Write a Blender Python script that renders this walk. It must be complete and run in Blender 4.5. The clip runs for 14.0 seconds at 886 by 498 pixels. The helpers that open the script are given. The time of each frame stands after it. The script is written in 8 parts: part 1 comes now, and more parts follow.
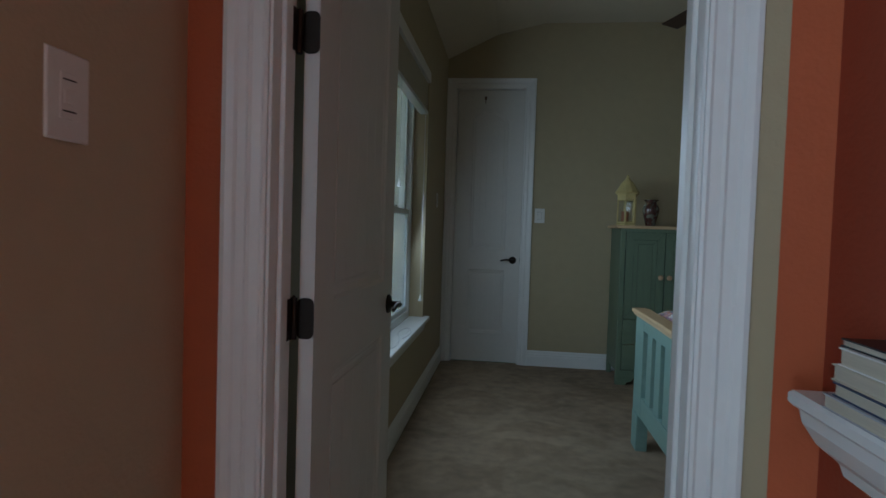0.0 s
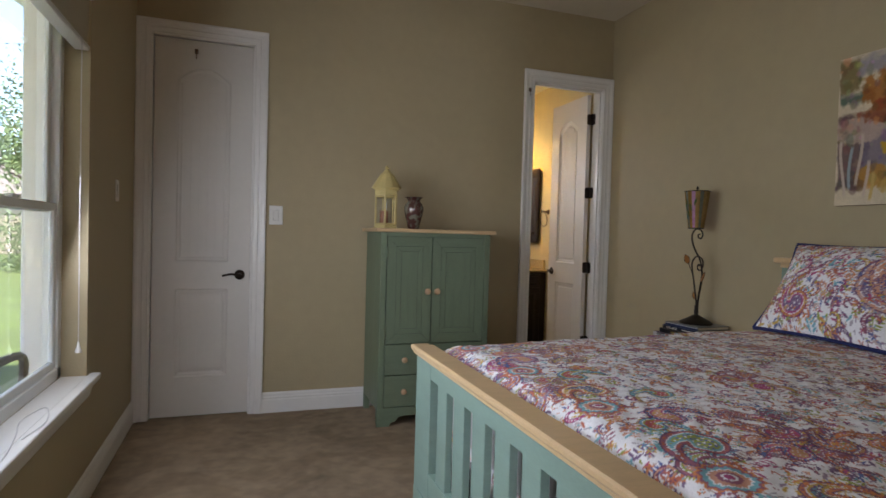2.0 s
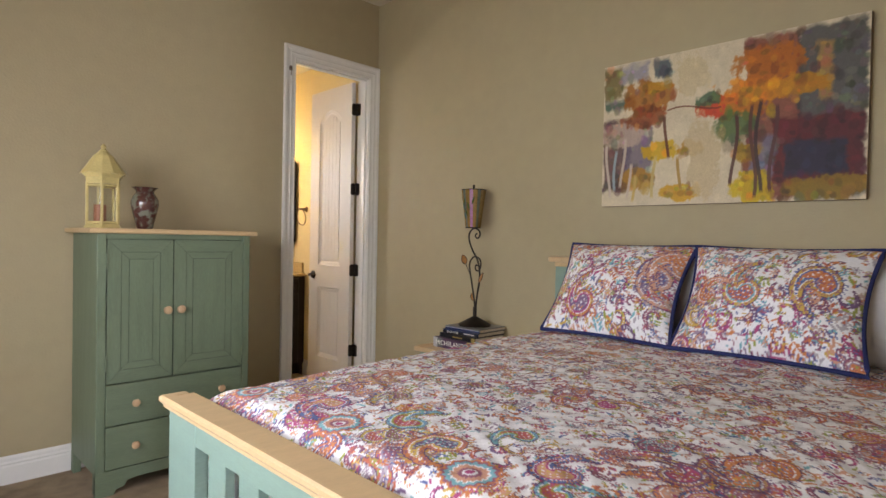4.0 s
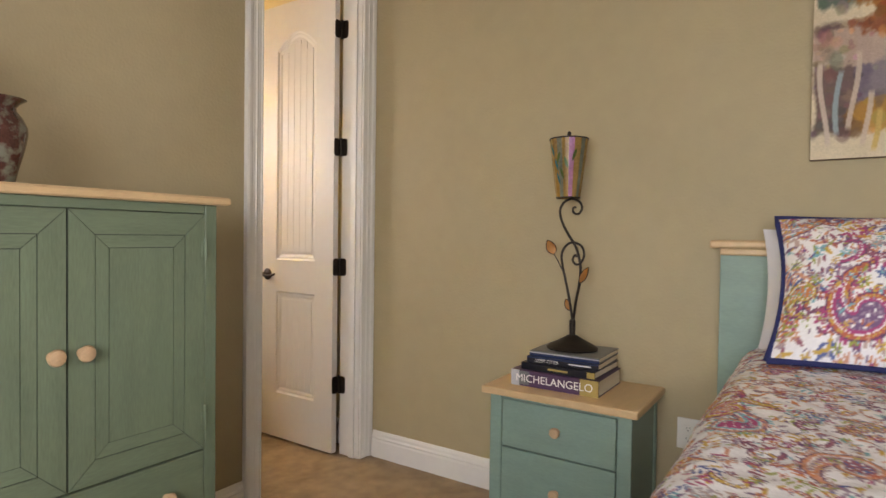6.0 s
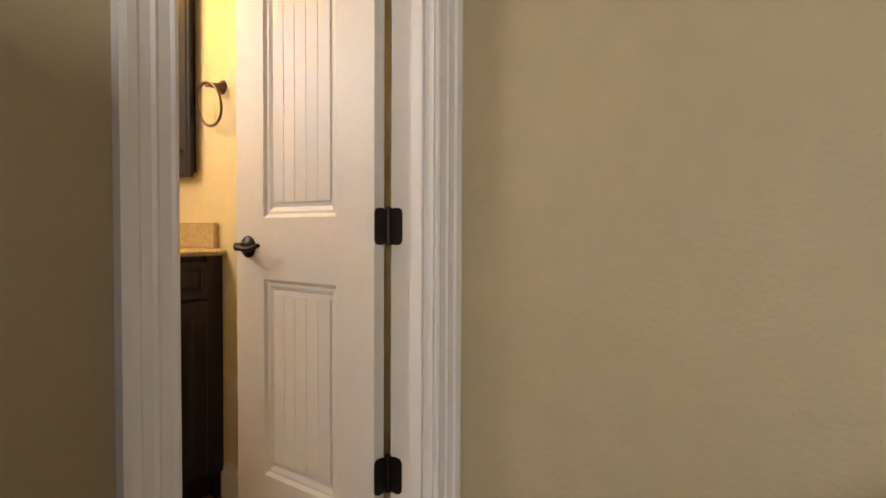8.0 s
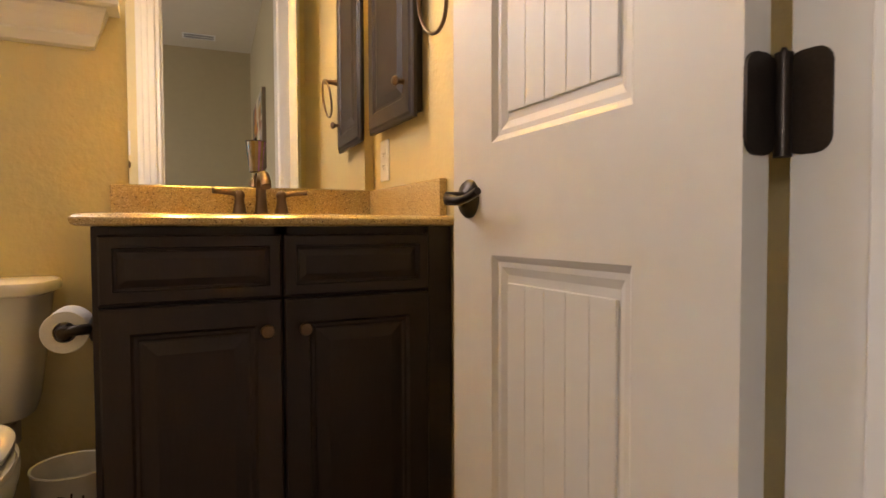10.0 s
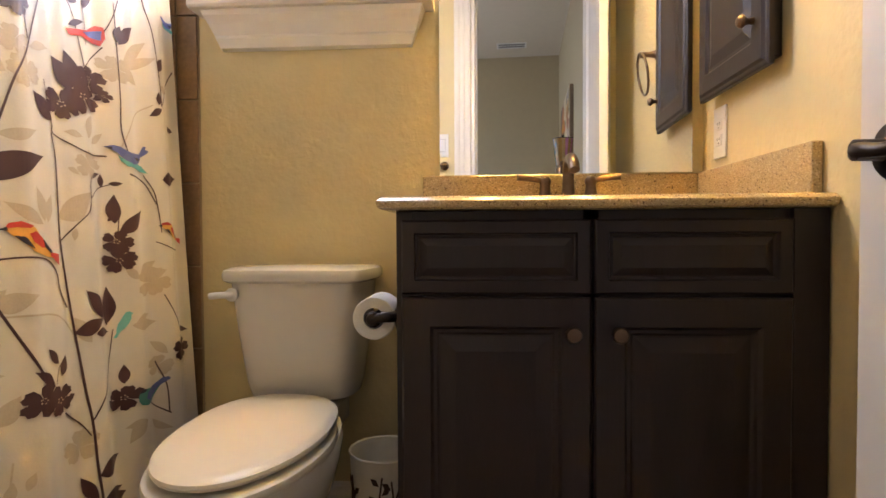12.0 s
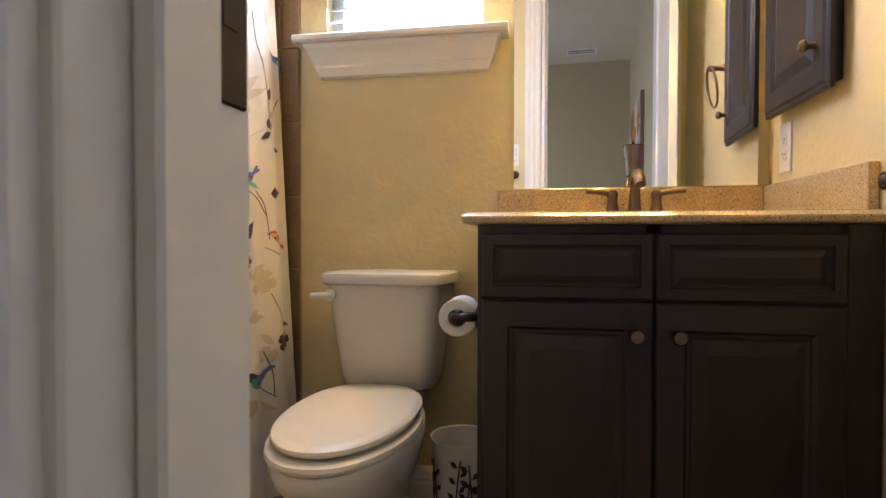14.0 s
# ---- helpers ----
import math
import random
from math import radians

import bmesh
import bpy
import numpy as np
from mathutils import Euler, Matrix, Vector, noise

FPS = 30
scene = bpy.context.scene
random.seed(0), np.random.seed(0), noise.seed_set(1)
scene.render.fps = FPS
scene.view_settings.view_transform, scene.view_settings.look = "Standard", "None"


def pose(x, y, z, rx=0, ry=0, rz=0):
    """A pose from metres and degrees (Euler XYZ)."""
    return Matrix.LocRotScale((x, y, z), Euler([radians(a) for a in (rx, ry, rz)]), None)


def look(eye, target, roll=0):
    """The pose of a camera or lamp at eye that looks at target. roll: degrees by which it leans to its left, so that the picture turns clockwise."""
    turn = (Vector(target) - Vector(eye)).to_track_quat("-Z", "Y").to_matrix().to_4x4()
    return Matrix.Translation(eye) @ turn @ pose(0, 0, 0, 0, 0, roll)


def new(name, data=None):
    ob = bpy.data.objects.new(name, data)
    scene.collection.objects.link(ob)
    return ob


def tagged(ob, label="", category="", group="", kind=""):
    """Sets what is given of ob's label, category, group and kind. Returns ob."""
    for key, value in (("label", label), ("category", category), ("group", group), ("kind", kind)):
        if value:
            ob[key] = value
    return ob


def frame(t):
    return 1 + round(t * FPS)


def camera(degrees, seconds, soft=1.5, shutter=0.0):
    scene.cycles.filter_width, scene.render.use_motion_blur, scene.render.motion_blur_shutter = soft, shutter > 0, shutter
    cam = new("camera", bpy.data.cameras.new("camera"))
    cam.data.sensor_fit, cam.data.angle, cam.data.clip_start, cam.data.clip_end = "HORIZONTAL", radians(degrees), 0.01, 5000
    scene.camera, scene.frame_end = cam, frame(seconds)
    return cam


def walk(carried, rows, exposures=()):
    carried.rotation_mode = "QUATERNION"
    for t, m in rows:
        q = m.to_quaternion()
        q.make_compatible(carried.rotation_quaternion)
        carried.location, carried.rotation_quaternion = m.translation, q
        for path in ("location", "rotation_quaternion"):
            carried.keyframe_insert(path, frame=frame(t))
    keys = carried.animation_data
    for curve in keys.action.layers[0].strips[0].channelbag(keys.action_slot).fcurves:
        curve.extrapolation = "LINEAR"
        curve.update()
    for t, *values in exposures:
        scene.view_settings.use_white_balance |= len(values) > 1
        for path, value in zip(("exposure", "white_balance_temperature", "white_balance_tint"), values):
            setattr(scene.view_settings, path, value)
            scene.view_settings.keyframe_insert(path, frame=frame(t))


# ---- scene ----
cam = camera(75.4, 14.0, 1.5, 0.15)
PATH = [
    (0, (0.478, 0.389, 1.209), (0.245, 2.374, 1.135), 1.8),
    (0.5, (0.442, 0.834, 1.212), (0.322, 2.83, 1.14), 1.8),
    (1, (0.446, 1.163, 1.23), (0.577, 3.158, 1.162), 1.8),
    (1.5, (0.49, 1.399, 1.228), (0.89, 3.358, 1.172), 1.9),
    (2, (0.526, 1.51, 1.24), (1.182, 3.399, 1.191), 1.6),
    (2.5, (0.55, 1.572, 1.254), (1.422, 3.371, 1.207), 1.6),
    (3, (0.568, 1.663, 1.261), (1.628, 3.358, 1.221), 1.5),
    (5.5, (0.788, 3.154, 1.194), (2.456, 4.258, 1.152), 0.9),
    (5.7, (0.891, 3.337, 1.183), (2.557, 4.441, 1.139), 0.9),
    (6, (1.039, 3.562, 1.168), (2.709, 4.662, 1.123), 0.8),
    (6.25, (1.158, 3.770, 1.147), (2.843, 4.838, 1.101), 0.7),
    (6.5, (1.325, 3.925, 1.123), (3.024, 4.98, 1.076), 0.6),
    (7, (1.644, 4.223, 1.067), (3.351, 5.264, 1.016), 0.5),
    (9.5, (2.72, 5.24, 0.908), (3.83, 6.903, 0.836), -0.2),
    (10, (2.761, 5.348, 0.885), (3.638, 7.144, 0.817), -0.2),
    (10.5, (2.785, 5.423, 0.868), (3.434, 7.314, 0.807), -0.3),
    (11, (2.799, 5.491, 0.86), (3.215, 7.446, 0.801), -0.3),
    (11.5, (2.797, 5.541, 0.857), (2.925, 7.536, 0.8), -0.3),
    (12, (2.792, 5.571, 0.85), (2.661, 7.566, 0.799), -0.3),
    (12.5, (2.79, 5.593, 0.851), (2.478, 7.568, 0.805), -0.3),
    (13, (2.803, 5.584, 0.865), (2.391, 7.541, 0.82), -0.3),
    (13.5, (2.808, 5.522, 0.868), (2.387, 7.477, 0.824), -0.1),
    (14, (2.782, 5.417, 0.866), (2.423, 7.384, 0.826), 0.1),
]
walk(cam, [(t, look(eye, target, roll)) for t, eye, target, roll in PATH],
     ((0, 0.85, 5250, 2), (0.5, 1.2, 5450, 8), (1, 1.78, 5900, 12), (1.5, 2.0, 6150, 17), (2.5, 2.4, 6650, 20), (3, 2.7, 6650, 20), (5.5, 3.18, 7350, 22), (7, 3.28, 7400, 22),
      (9.5, 3.05, 7700, 26), (10.5, 3.08, 7400, 25), (12, 3.25, 5900, 24), (13.5, 3.18, 5600, 24), (14, 3.18, 5500, 24)))
# ---- world, sun and large lights ----
world = bpy.data.worlds.new("world")
scene.world = world
world.use_nodes = True
wn = world.node_tree.nodes
sky = wn.new("ShaderNodeTexSky")
sky.sky_type = "NISHITA"
sky.sun_disc = False
sky.sun_elevation = radians(52)
sky.sun_rotation = radians(200)
world.node_tree.links.new(sky.outputs[0], wn["Background"].inputs[0])
wn["Background"].inputs[1].default_value = 0.15


def lamp(name, kind, energy, color, m, size=0.1, size_y=None, angle=0.5):
    data = bpy.data.lights.new(name, kind)
    data.energy, data.color = energy, color
    if kind == "AREA":
        data.shape, data.size, data.size_y = "RECTANGLE", size, size_y or size
    elif kind == "SUN":
        data.angle = radians(angle)
    else:
        data.shadow_soft_size = size
    ob = new(name, data)
    ob.matrix_world = m
    return ob


lamp("sun", "SUN", 5.0, (1.0, 0.95, 0.86), look((-6, -4, 12), (-2, 2, 0)))
# daylight of the bedroom window and of the small bathroom window
lamp("window_daylight", "AREA", 6.0, (0.84, 0.93, 1.0), look((-0.125, 3.43, 1.45), (2, 3.43, 0.92)), 1.85, 0.9)
lamp("bath_window_daylight", "AREA", 1.7, (0.92, 0.96, 1.0), look((2.33, 7.15, 1.85), (2.62, 6, 1.35)), 0.48, 0.62)
# warm bulbs of the vanity fixture
for bx in (2.82, 3.02, 3.22):
    lamp("vanity_bulb", "POINT", 1.05, (1.0, 0.73, 0.20), pose(bx, 7.06, 2.232), 0.035)
# soft light of the house behind the hall
lamp("hall_daylight", "AREA", 26, (0.74, 0.88, 1.0), look((-0.43, -0.92, 1.35), (1.0, 0.3, 1.25)), 0.9, 1.8)
# ---- materials ----
def mat(name, color, rough=0.5, metal=0.0, vary=0.08, scale=6.0, bump=0.0, bscale=150.0, stretch=(1, 1, 1), spec=0.5, coat=0.0):
    m = bpy.data.materials.new(name)
    m.use_nodes = True
    t = m.node_tree
    n, ln = t.nodes, t.links
    b = n["Principled BSDF"]
    b.inputs["Roughness"].default_value = rough
    b.inputs["Metallic"].default_value = metal
    b.inputs["Specular IOR Level"].default_value = spec
    b.inputs["Coat Weight"].default_value = coat
    tc = n.new("ShaderNodeTexCoord")
    mp = n.new("ShaderNodeMapping")
    mp.inputs["Scale"].default_value = stretch
    ln.new(tc.outputs["Object"], mp.inputs[0])
    coarse, fine = n.new("ShaderNodeTexNoise"), n.new("ShaderNodeTexNoise")
    coarse.inputs["Scale"].default_value, fine.inputs["Scale"].default_value = scale, scale * 9
    coarse.inputs["Detail"].default_value, fine.inputs["Detail"].default_value = 3, 4
    ln.new(mp.outputs[0], coarse.inputs[0])
    ln.new(mp.outputs[0], fine.inputs[0])
    mix = n.new("ShaderNodeMath")
    mix.operation = "MULTIPLY_ADD"
    ln.new(fine.outputs[0], mix.inputs[0])
    mix.inputs[1].default_value = 0.5
    half = n.new("ShaderNodeMath")
    half.operation = "MULTIPLY"
    half.inputs[1].default_value = 0.5
    ln.new(coarse.outputs[0], half.inputs[0])
    ln.new(half.outputs[0], mix.inputs[2])
    ramp = n.new("ShaderNodeValToRGB")
    ramp.color_ramp.elements[0].position, ramp.color_ramp.elements[1].position = 0.3, 0.7
    ramp.color_ramp.elements[0].color = (*[c * (1 - vary) for c in color], 1)
    ramp.color_ramp.elements[1].color = (*[min(1, c * (1 + vary)) for c in color], 1)
    ln.new(mix.outputs[0], ramp.inputs[0])
    ln.new(ramp.outputs[0], b.inputs["Base Color"])
    rr = n.new("ShaderNodeMapRange")
    rr.inputs[3].default_value, rr.inputs[4].default_value = rough * 0.85, min(1, rough * 1.15)
    ln.new(fine.outputs[0], rr.inputs[0])
    ln.new(rr.outputs[0], b.inputs["Roughness"])
    if bump:
        bt, bp = n.new("ShaderNodeTexNoise"), n.new("ShaderNodeBump")
        bt.inputs["Scale"].default_value, bt.inputs["Detail"].default_value = bscale, 3
        bp.inputs["Strength"].default_value, bp.inputs["Distance"].default_value = bump, 0.004
        ln.new(mp.outputs[0], bt.inputs[0])
        ln.new(bt.outputs[0], bp.inputs["Height"])
        ln.new(bp.outputs[0], b.inputs["Normal"])
    return m


def glass(name, tint=(0.95, 0.98, 0.97), rough=0.0):
    m = bpy.data.materials.new(name)
    m.use_nodes = True
    b = m.node_tree.nodes["Principled BSDF"]
    b.inputs["Base Color"].default_value = (*tint, 1)
    b.inputs["Roughness"].default_value = rough
    b.inputs["Transmission Weight"].default_value = 1
    b.inputs["IOR"].default_value = 1.45
    return m


def painted(name, rough=0.85, bump=0.3, bscale=260.0, sheen=0.0):
    """A surface whose print is stored with its mesh."""
    m = mat(name, (1, 1, 1), rough, 0, 0.05, 8, bump, bscale)
    n, ln = m.node_tree.nodes, m.node_tree.links
    at, mx = n.new("ShaderNodeAttribute"), n.new("ShaderNodeMixRGB")
    at.attribute_name = "print"
    mx.blend_type, mx.inputs[0].default_value = "MULTIPLY", 1
    b = n["Principled BSDF"]
    old = b.inputs["Base Color"].links[0].from_socket
    ln.new(at.outputs[0], mx.inputs[1])
    ln.new(old, mx.inputs[2])
    ln.new(mx.outputs[0], b.inputs["Base Color"])
    b.inputs["Sheen Weight"].default_value = sheen
    return m


def glow(name, color, strength):
    m = bpy.data.materials.new(name)
    m.use_nodes = True
    b = m.node_tree.nodes["Principled BSDF"]
    b.inputs["Base Color"].default_value = (*color, 1)
    b.inputs["Emission Color"].default_value = (*color, 1)
    b.inputs["Emission Strength"].default_value = strength
    return m


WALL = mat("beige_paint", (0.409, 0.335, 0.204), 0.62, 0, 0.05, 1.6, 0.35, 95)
# the bedroom beige, lightened in colour to stand for more light in the hall
WALL_LIT = mat("beige_paint_lit_copy", (0.50, 0.40, 0.265), 0.62, 0, 0.05, 1.6, 0.35, 95)
BATHWALL = mat("beige_textured_paint", (0.66, 0.555, 0.31), 0.55, 0, 0.05, 1.6, 0.55, 60)
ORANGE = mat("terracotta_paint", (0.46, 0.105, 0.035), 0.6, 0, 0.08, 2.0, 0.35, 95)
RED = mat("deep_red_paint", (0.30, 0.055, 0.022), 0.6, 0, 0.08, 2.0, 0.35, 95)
CEIL = mat("ceiling_paint", (0.62, 0.55, 0.42), 0.8, 0, 0.04, 1.5, 0.4, 80)
CARPET = mat("beige_carpet", (0.315, 0.23, 0.15), 0.95, 0, 0.34, 1.5, 0.9, 300)


def trodden(m, scale, dark):
    """Patches where the pile lies the other way."""
    n, ln = m.node_tree.nodes, m.node_tree.links
    b = n["Principled BSDF"]
    base = b.inputs["Base Color"].links[0].from_socket
    tc, t, mr, mx = n.new("ShaderNodeTexCoord"), n.new("ShaderNodeTexNoise"), n.new("ShaderNodeMapRange"), n.new("ShaderNodeMixRGB")
    t.inputs["Scale"].default_value, t.inputs["Detail"].default_value, t.inputs["Distortion"].default_value = scale, 2, 1.4
    mr.inputs[1].default_value, mr.inputs[2].default_value = 0.44, 0.58
    mx.blend_type = "MULTIPLY"
    mx.inputs[2].default_value = (dark, dark * 0.98, dark * 0.95, 1)
    ln.new(tc.outputs["Object"], t.inputs[0])
    ln.new(t.outputs[0], mr.inputs[0])
    ln.new(mr.outputs[0], mx.inputs[0])
    ln.new(base, mx.inputs[1])
    ln.new(mx.outputs[0], b.inputs["Base Color"])


trodden(CARPET, 2.6, 0.82)
WHITE = mat("white_semigloss_paint", (0.76, 0.74, 0.71), 0.32, 0, 0.03, 3, 0.04, 40)
DOORW = mat("white_door_paint", (0.66, 0.63, 0.59), 0.46, 0, 0.03, 3, 0.05, 60)
GREEN = mat("sage_green_stain", (0.146, 0.190, 0.122), 0.5, 0, 0.18, 5, 0.12, 30, (5, 5, 0.8))
GREENX = mat("sage_green_stain_crosswise", (0.146, 0.190, 0.122), 0.5, 0, 0.18, 5, 0.12, 30, (0.8, 0.8, 5))
TEAL = mat("pale_green_paint", (0.215, 0.315, 0.265), 0.5, 0, 0.10, 5, 0.1, 30, (1, 1, 4))
MAPLE = mat("natural_maple", (0.60, 0.415, 0.23), 0.42, 0, 0.10, 6, 0.06, 40, (1, 6, 6))
KNOBW = mat("turned_maple", (0.52, 0.34, 0.20), 0.45, 0, 0.12, 20)
GROOVE = mat("dark_groove", (0.035, 0.045, 0.035), 0.8)
BRONZE = mat("oil_rubbed_bronze", (0.035, 0.026, 0.021), 0.38, 0.75, 0.25, 30)
BRONZE2 = mat("brushed_bronze", (0.17, 0.115, 0.08), 0.32, 0.9, 0.15, 40)
IRON = mat("dark_iron", (0.03, 0.024, 0.02), 0.45, 0.7, 0.25, 30)
ESPRESSO = mat("espresso_wood", (0.019, 0.0112, 0.0130), 0.42, 0, 0.25, 5, 0.05, 40, (6, 6, 0.7), spec=0.42)
PORCELAIN = mat("white_porcelain", (0.69, 0.65, 0.59), 0.10, 0, 0.02, 3, 0, 1, coat=0.3)
SEATM = mat("white_seat_plastic", (0.62, 0.58, 0.515), 0.36, 0, 0.02, 3)
PLASTIC = mat("white_plastic", (0.74, 0.72, 0.68), 0.35, 0, 0.03, 8)
SLOT = mat("dark_slot", (0.05, 0.045, 0.04), 0.6)
PAPER = mat("toilet_paper", (0.72, 0.69, 0.64), 0.95, 0, 0.04, 30, 0.3, 220)
TILE = mat("brown_ceramic_tile", (0.235, 0.145, 0.075), 0.35, 0, 0.28, 9, 0.1, 40)
GROUT = mat("sandy_grout", (0.36, 0.28, 0.18), 0.9, 0, 0.12, 30)
VINYL = mat("white_vinyl_window", (0.72, 0.73, 0.72), 0.35, 0, 0.03, 5)
GLASS = glass("window_glass")
CLEAR = glass("lantern_glass")
NAVY = mat("navy_piping", (0.015, 0.022, 0.11), 0.8, 0, 0.15, 40, 0.2, 300)
LINEN = mat("white_pillowcase", (0.62, 0.60, 0.60), 0.9, 0, 0.05, 12, 0.3, 200)
CREAM = mat("cream_enamel", (0.56, 0.45, 0.19), 0.45, 0, 0.18, 14, 0.1, 60)
CANDLE = mat("pillar_candle", (0.30, 0.12, 0.06), 0.5, 0, 0.1, 20)
COPPERLEAF = mat("amber_leaf", (0.44, 0.19, 0.045), 0.35, 0.3, 0.25, 40)
PRINT = painted("paisley_cotton", 0.9, 0.5, 60)
CANVAS = painted("painted_canvas", 0.55, 0.35, 420)
MIRROR = mat("mirror_silver", (0.90, 0.91, 0.90), 0.004, 1.0, 0.0, 1)
BULB = glow("frosted_bulb_glass", (1.0, 0.74, 0.28), 2.5)
LAWN = mat("lawn", (0.070, 0.105, 0.022), 0.95, 0, 0.35, 1.2, 0.6, 30)
LEAFM = mat("shrub_leaves", (0.11, 0.17, 0.06), 0.7, 0, 0.45, 8)
STUCCO = mat("patio_stucco", (0.78, 0.76, 0.72), 0.85, 0, 0.08, 3, 0.3, 40)
SLAB = mat("patio_concrete", (0.50, 0.48, 0.44), 0.9, 0, 0.12, 3, 0.3, 60)
PATIOCH = mat("dark_patio_metal", (0.02, 0.02, 0.02), 0.5, 0.5, 0.2, 20)
BARK = mat("bark", (0.10, 0.07, 0.05), 0.95, 0, 0.3, 12, 0.8, 30)
HOUSEW = mat("far_house_wall", (0.42, 0.36, 0.30), 0.9, 0, 0.1, 1)
ROOFM = mat("far_house_roof", (0.16, 0.14, 0.13), 0.9, 0, 0.2, 3)
FENCE = mat("weathered_fence", (0.30, 0.26, 0.21), 0.9, 0, 0.3, 5, 0.2, 40, (6, 6, 0.6))


def granite():
    m = mat("speckled_granite", (0.50, 0.37, 0.18), 0.16, 0, 0.12, 10, 0, 1, coat=0.2)
    n, ln = m.node_tree.nodes, m.node_tree.links
    b = n["Principled BSDF"]
    base = b.inputs["Base Color"].links[0].from_socket
    tc = n.new("ShaderNodeTexCoord")
    last = base
    for sc, lo, hi, col in ((210, 0.60, 0.66, (0.09, 0.05, 0.025)), (320, 0.57, 0.64, (0.78, 0.62, 0.40)), (430, 0.62, 0.68, (0.20, 0.10, 0.04))):
        t = n.new("ShaderNodeTexNoise")
        t.inputs["Scale"].default_value, t.inputs["Detail"].default_value = sc, 2
        mr, mx = n.new("ShaderNodeMapRange"), n.new("ShaderNodeMixRGB")
        mr.inputs[1].default_value, mr.inputs[2].default_value = lo, hi
        mr.inputs[4].default_value = 0.85
        mx.inputs[2].default_value = (*col, 1)
        ln.new(tc.outputs["Object"], t.inputs[0])
        ln.new(t.outputs[0], mr.inputs[0])
        ln.new(mr.outputs[0], mx.inputs[0])
        ln.new(last, mx.inputs[1])
        last = mx.outputs[0]
    ln.new(last, b.inputs["Base Color"])
    return m


GRANITE = granite()


def vase_glaze():
    m = mat("mottled_glaze", (0.080, 0.030, 0.024), 0.12, 0, 0.4, 16, 0, 1, coat=0.5)
    n, ln = m.node_tree.nodes, m.node_tree.links
    b = n["Principled BSDF"]
    base = b.inputs["Base Color"].links[0].from_socket
    tc, t = n.new("ShaderNodeTexCoord"), n.new("ShaderNodeTexNoise")
    t.inputs["Scale"].default_value, t.inputs["Detail"].default_value = 24, 6
    mr, mx = n.new("ShaderNodeMapRange"), n.new("ShaderNodeMixRGB")
    mr.inputs[1].default_value, mr.inputs[2].default_value = 0.50, 0.60
    mx.inputs[2].default_value = (0.17, 0.17, 0.13, 1)
    ln.new(tc.outputs["Object"], t.inputs[0])
    ln.new(t.outputs[0], mr.inputs[0])
    ln.new(mr.outputs[0], mx.inputs[0])
    ln.new(base, mx.inputs[1])
    ln.new(mx.outputs[0], b.inputs["Base Color"])
    return m


VASE = vase_glaze()
FABRIC = mat("cream_shower_cloth", (0.63, 0.575, 0.50), 0.32, 0, 0.04, 4, 0.12, 220)
FABRIC.node_tree.nodes["Principled BSDF"].inputs["Sheen Weight"].default_value = 0.15


def flat(name, c, rough=0.7):
    return mat(name, c, rough, 0, 0.10, 30)
# ---- building tools ----
def spot(ob):
    return ob.location + (spot(ob.parent) if ob.parent else Vector((0, 0, 0)))


def thing(name, at, label, category, group="", kind=""):
    ob = new(name)
    ob.empty_display_size = 0.1
    ob.location = at
    return tagged(ob, label, category, group, kind)


def part(name, bm, material, parent=None, label="", smooth=False, base=None):
    """Links a bmesh, given in world places, as one mesh under a thing or a part."""
    here = spot(parent) if parent else Vector(base or (0, 0, 0))
    bmesh.ops.translate(bm, verts=bm.verts, vec=-here)
    bmesh.ops.recalc_face_normals(bm, faces=bm.faces)
    me = bpy.data.meshes.new(name)
    bm.to_mesh(me)
    bm.free()
    me.materials.append(material)
    if smooth:
        me.polygons.foreach_set("use_smooth", [True] * len(me.polygons))
        me.set_sharp_from_angle(angle=radians(38))
    ob = new(name, me)
    ob.parent = parent
    if not parent:
        ob.location = here
    return tagged(ob, label) if label else ob


def setting(name, bm, material, label="", smooth=False):
    return tagged(part(name, bm, material, None, label, smooth), kind="structure")


def box(bm, a, b, bevel=0.0, seg=1, m=None):
    t = bmesh.new()
    bmesh.ops.create_cube(t, size=1)
    lo, hi = [min(p, q) for p, q in zip(a, b)], [max(p, q) for p, q in zip(a, b)]
    for v in t.verts:
        v.co = [lo[i] + (v.co[i] + 0.5) * (hi[i] - lo[i]) for i in range(3)]
    if bevel:
        bmesh.ops.bevel(t, geom=t.edges[:], offset=bevel, segments=seg, affect="EDGES", profile=0.5)
    return put(bm, t, m)


def put(bm, t, m=None):
    if m is not None:
        bmesh.ops.transform(t, matrix=m, verts=t.verts)
    me = bpy.data.meshes.new("t")
    t.to_mesh(me)
    t.free()
    bm.from_mesh(me)
    bpy.data.meshes.remove(me)
    return bm


def boxes(*rows, bevel=0.0):
    bm = bmesh.new()
    for a, b in rows:
        box(bm, a, b, bevel)
    return bm


def cyl(bm, p, q, r, r2=None, n=20):
    p, q = Vector(p), Vector(q)
    t = bmesh.new()
    bmesh.ops.create_cone(t, cap_ends=True, segments=n, radius1=r, radius2=r if r2 is None else r2, depth=(q - p).length)
    m = Matrix.Translation((p + q) / 2) @ (q - p).to_track_quat("Z", "Y").to_matrix().to_4x4()
    return put(bm, t, m)


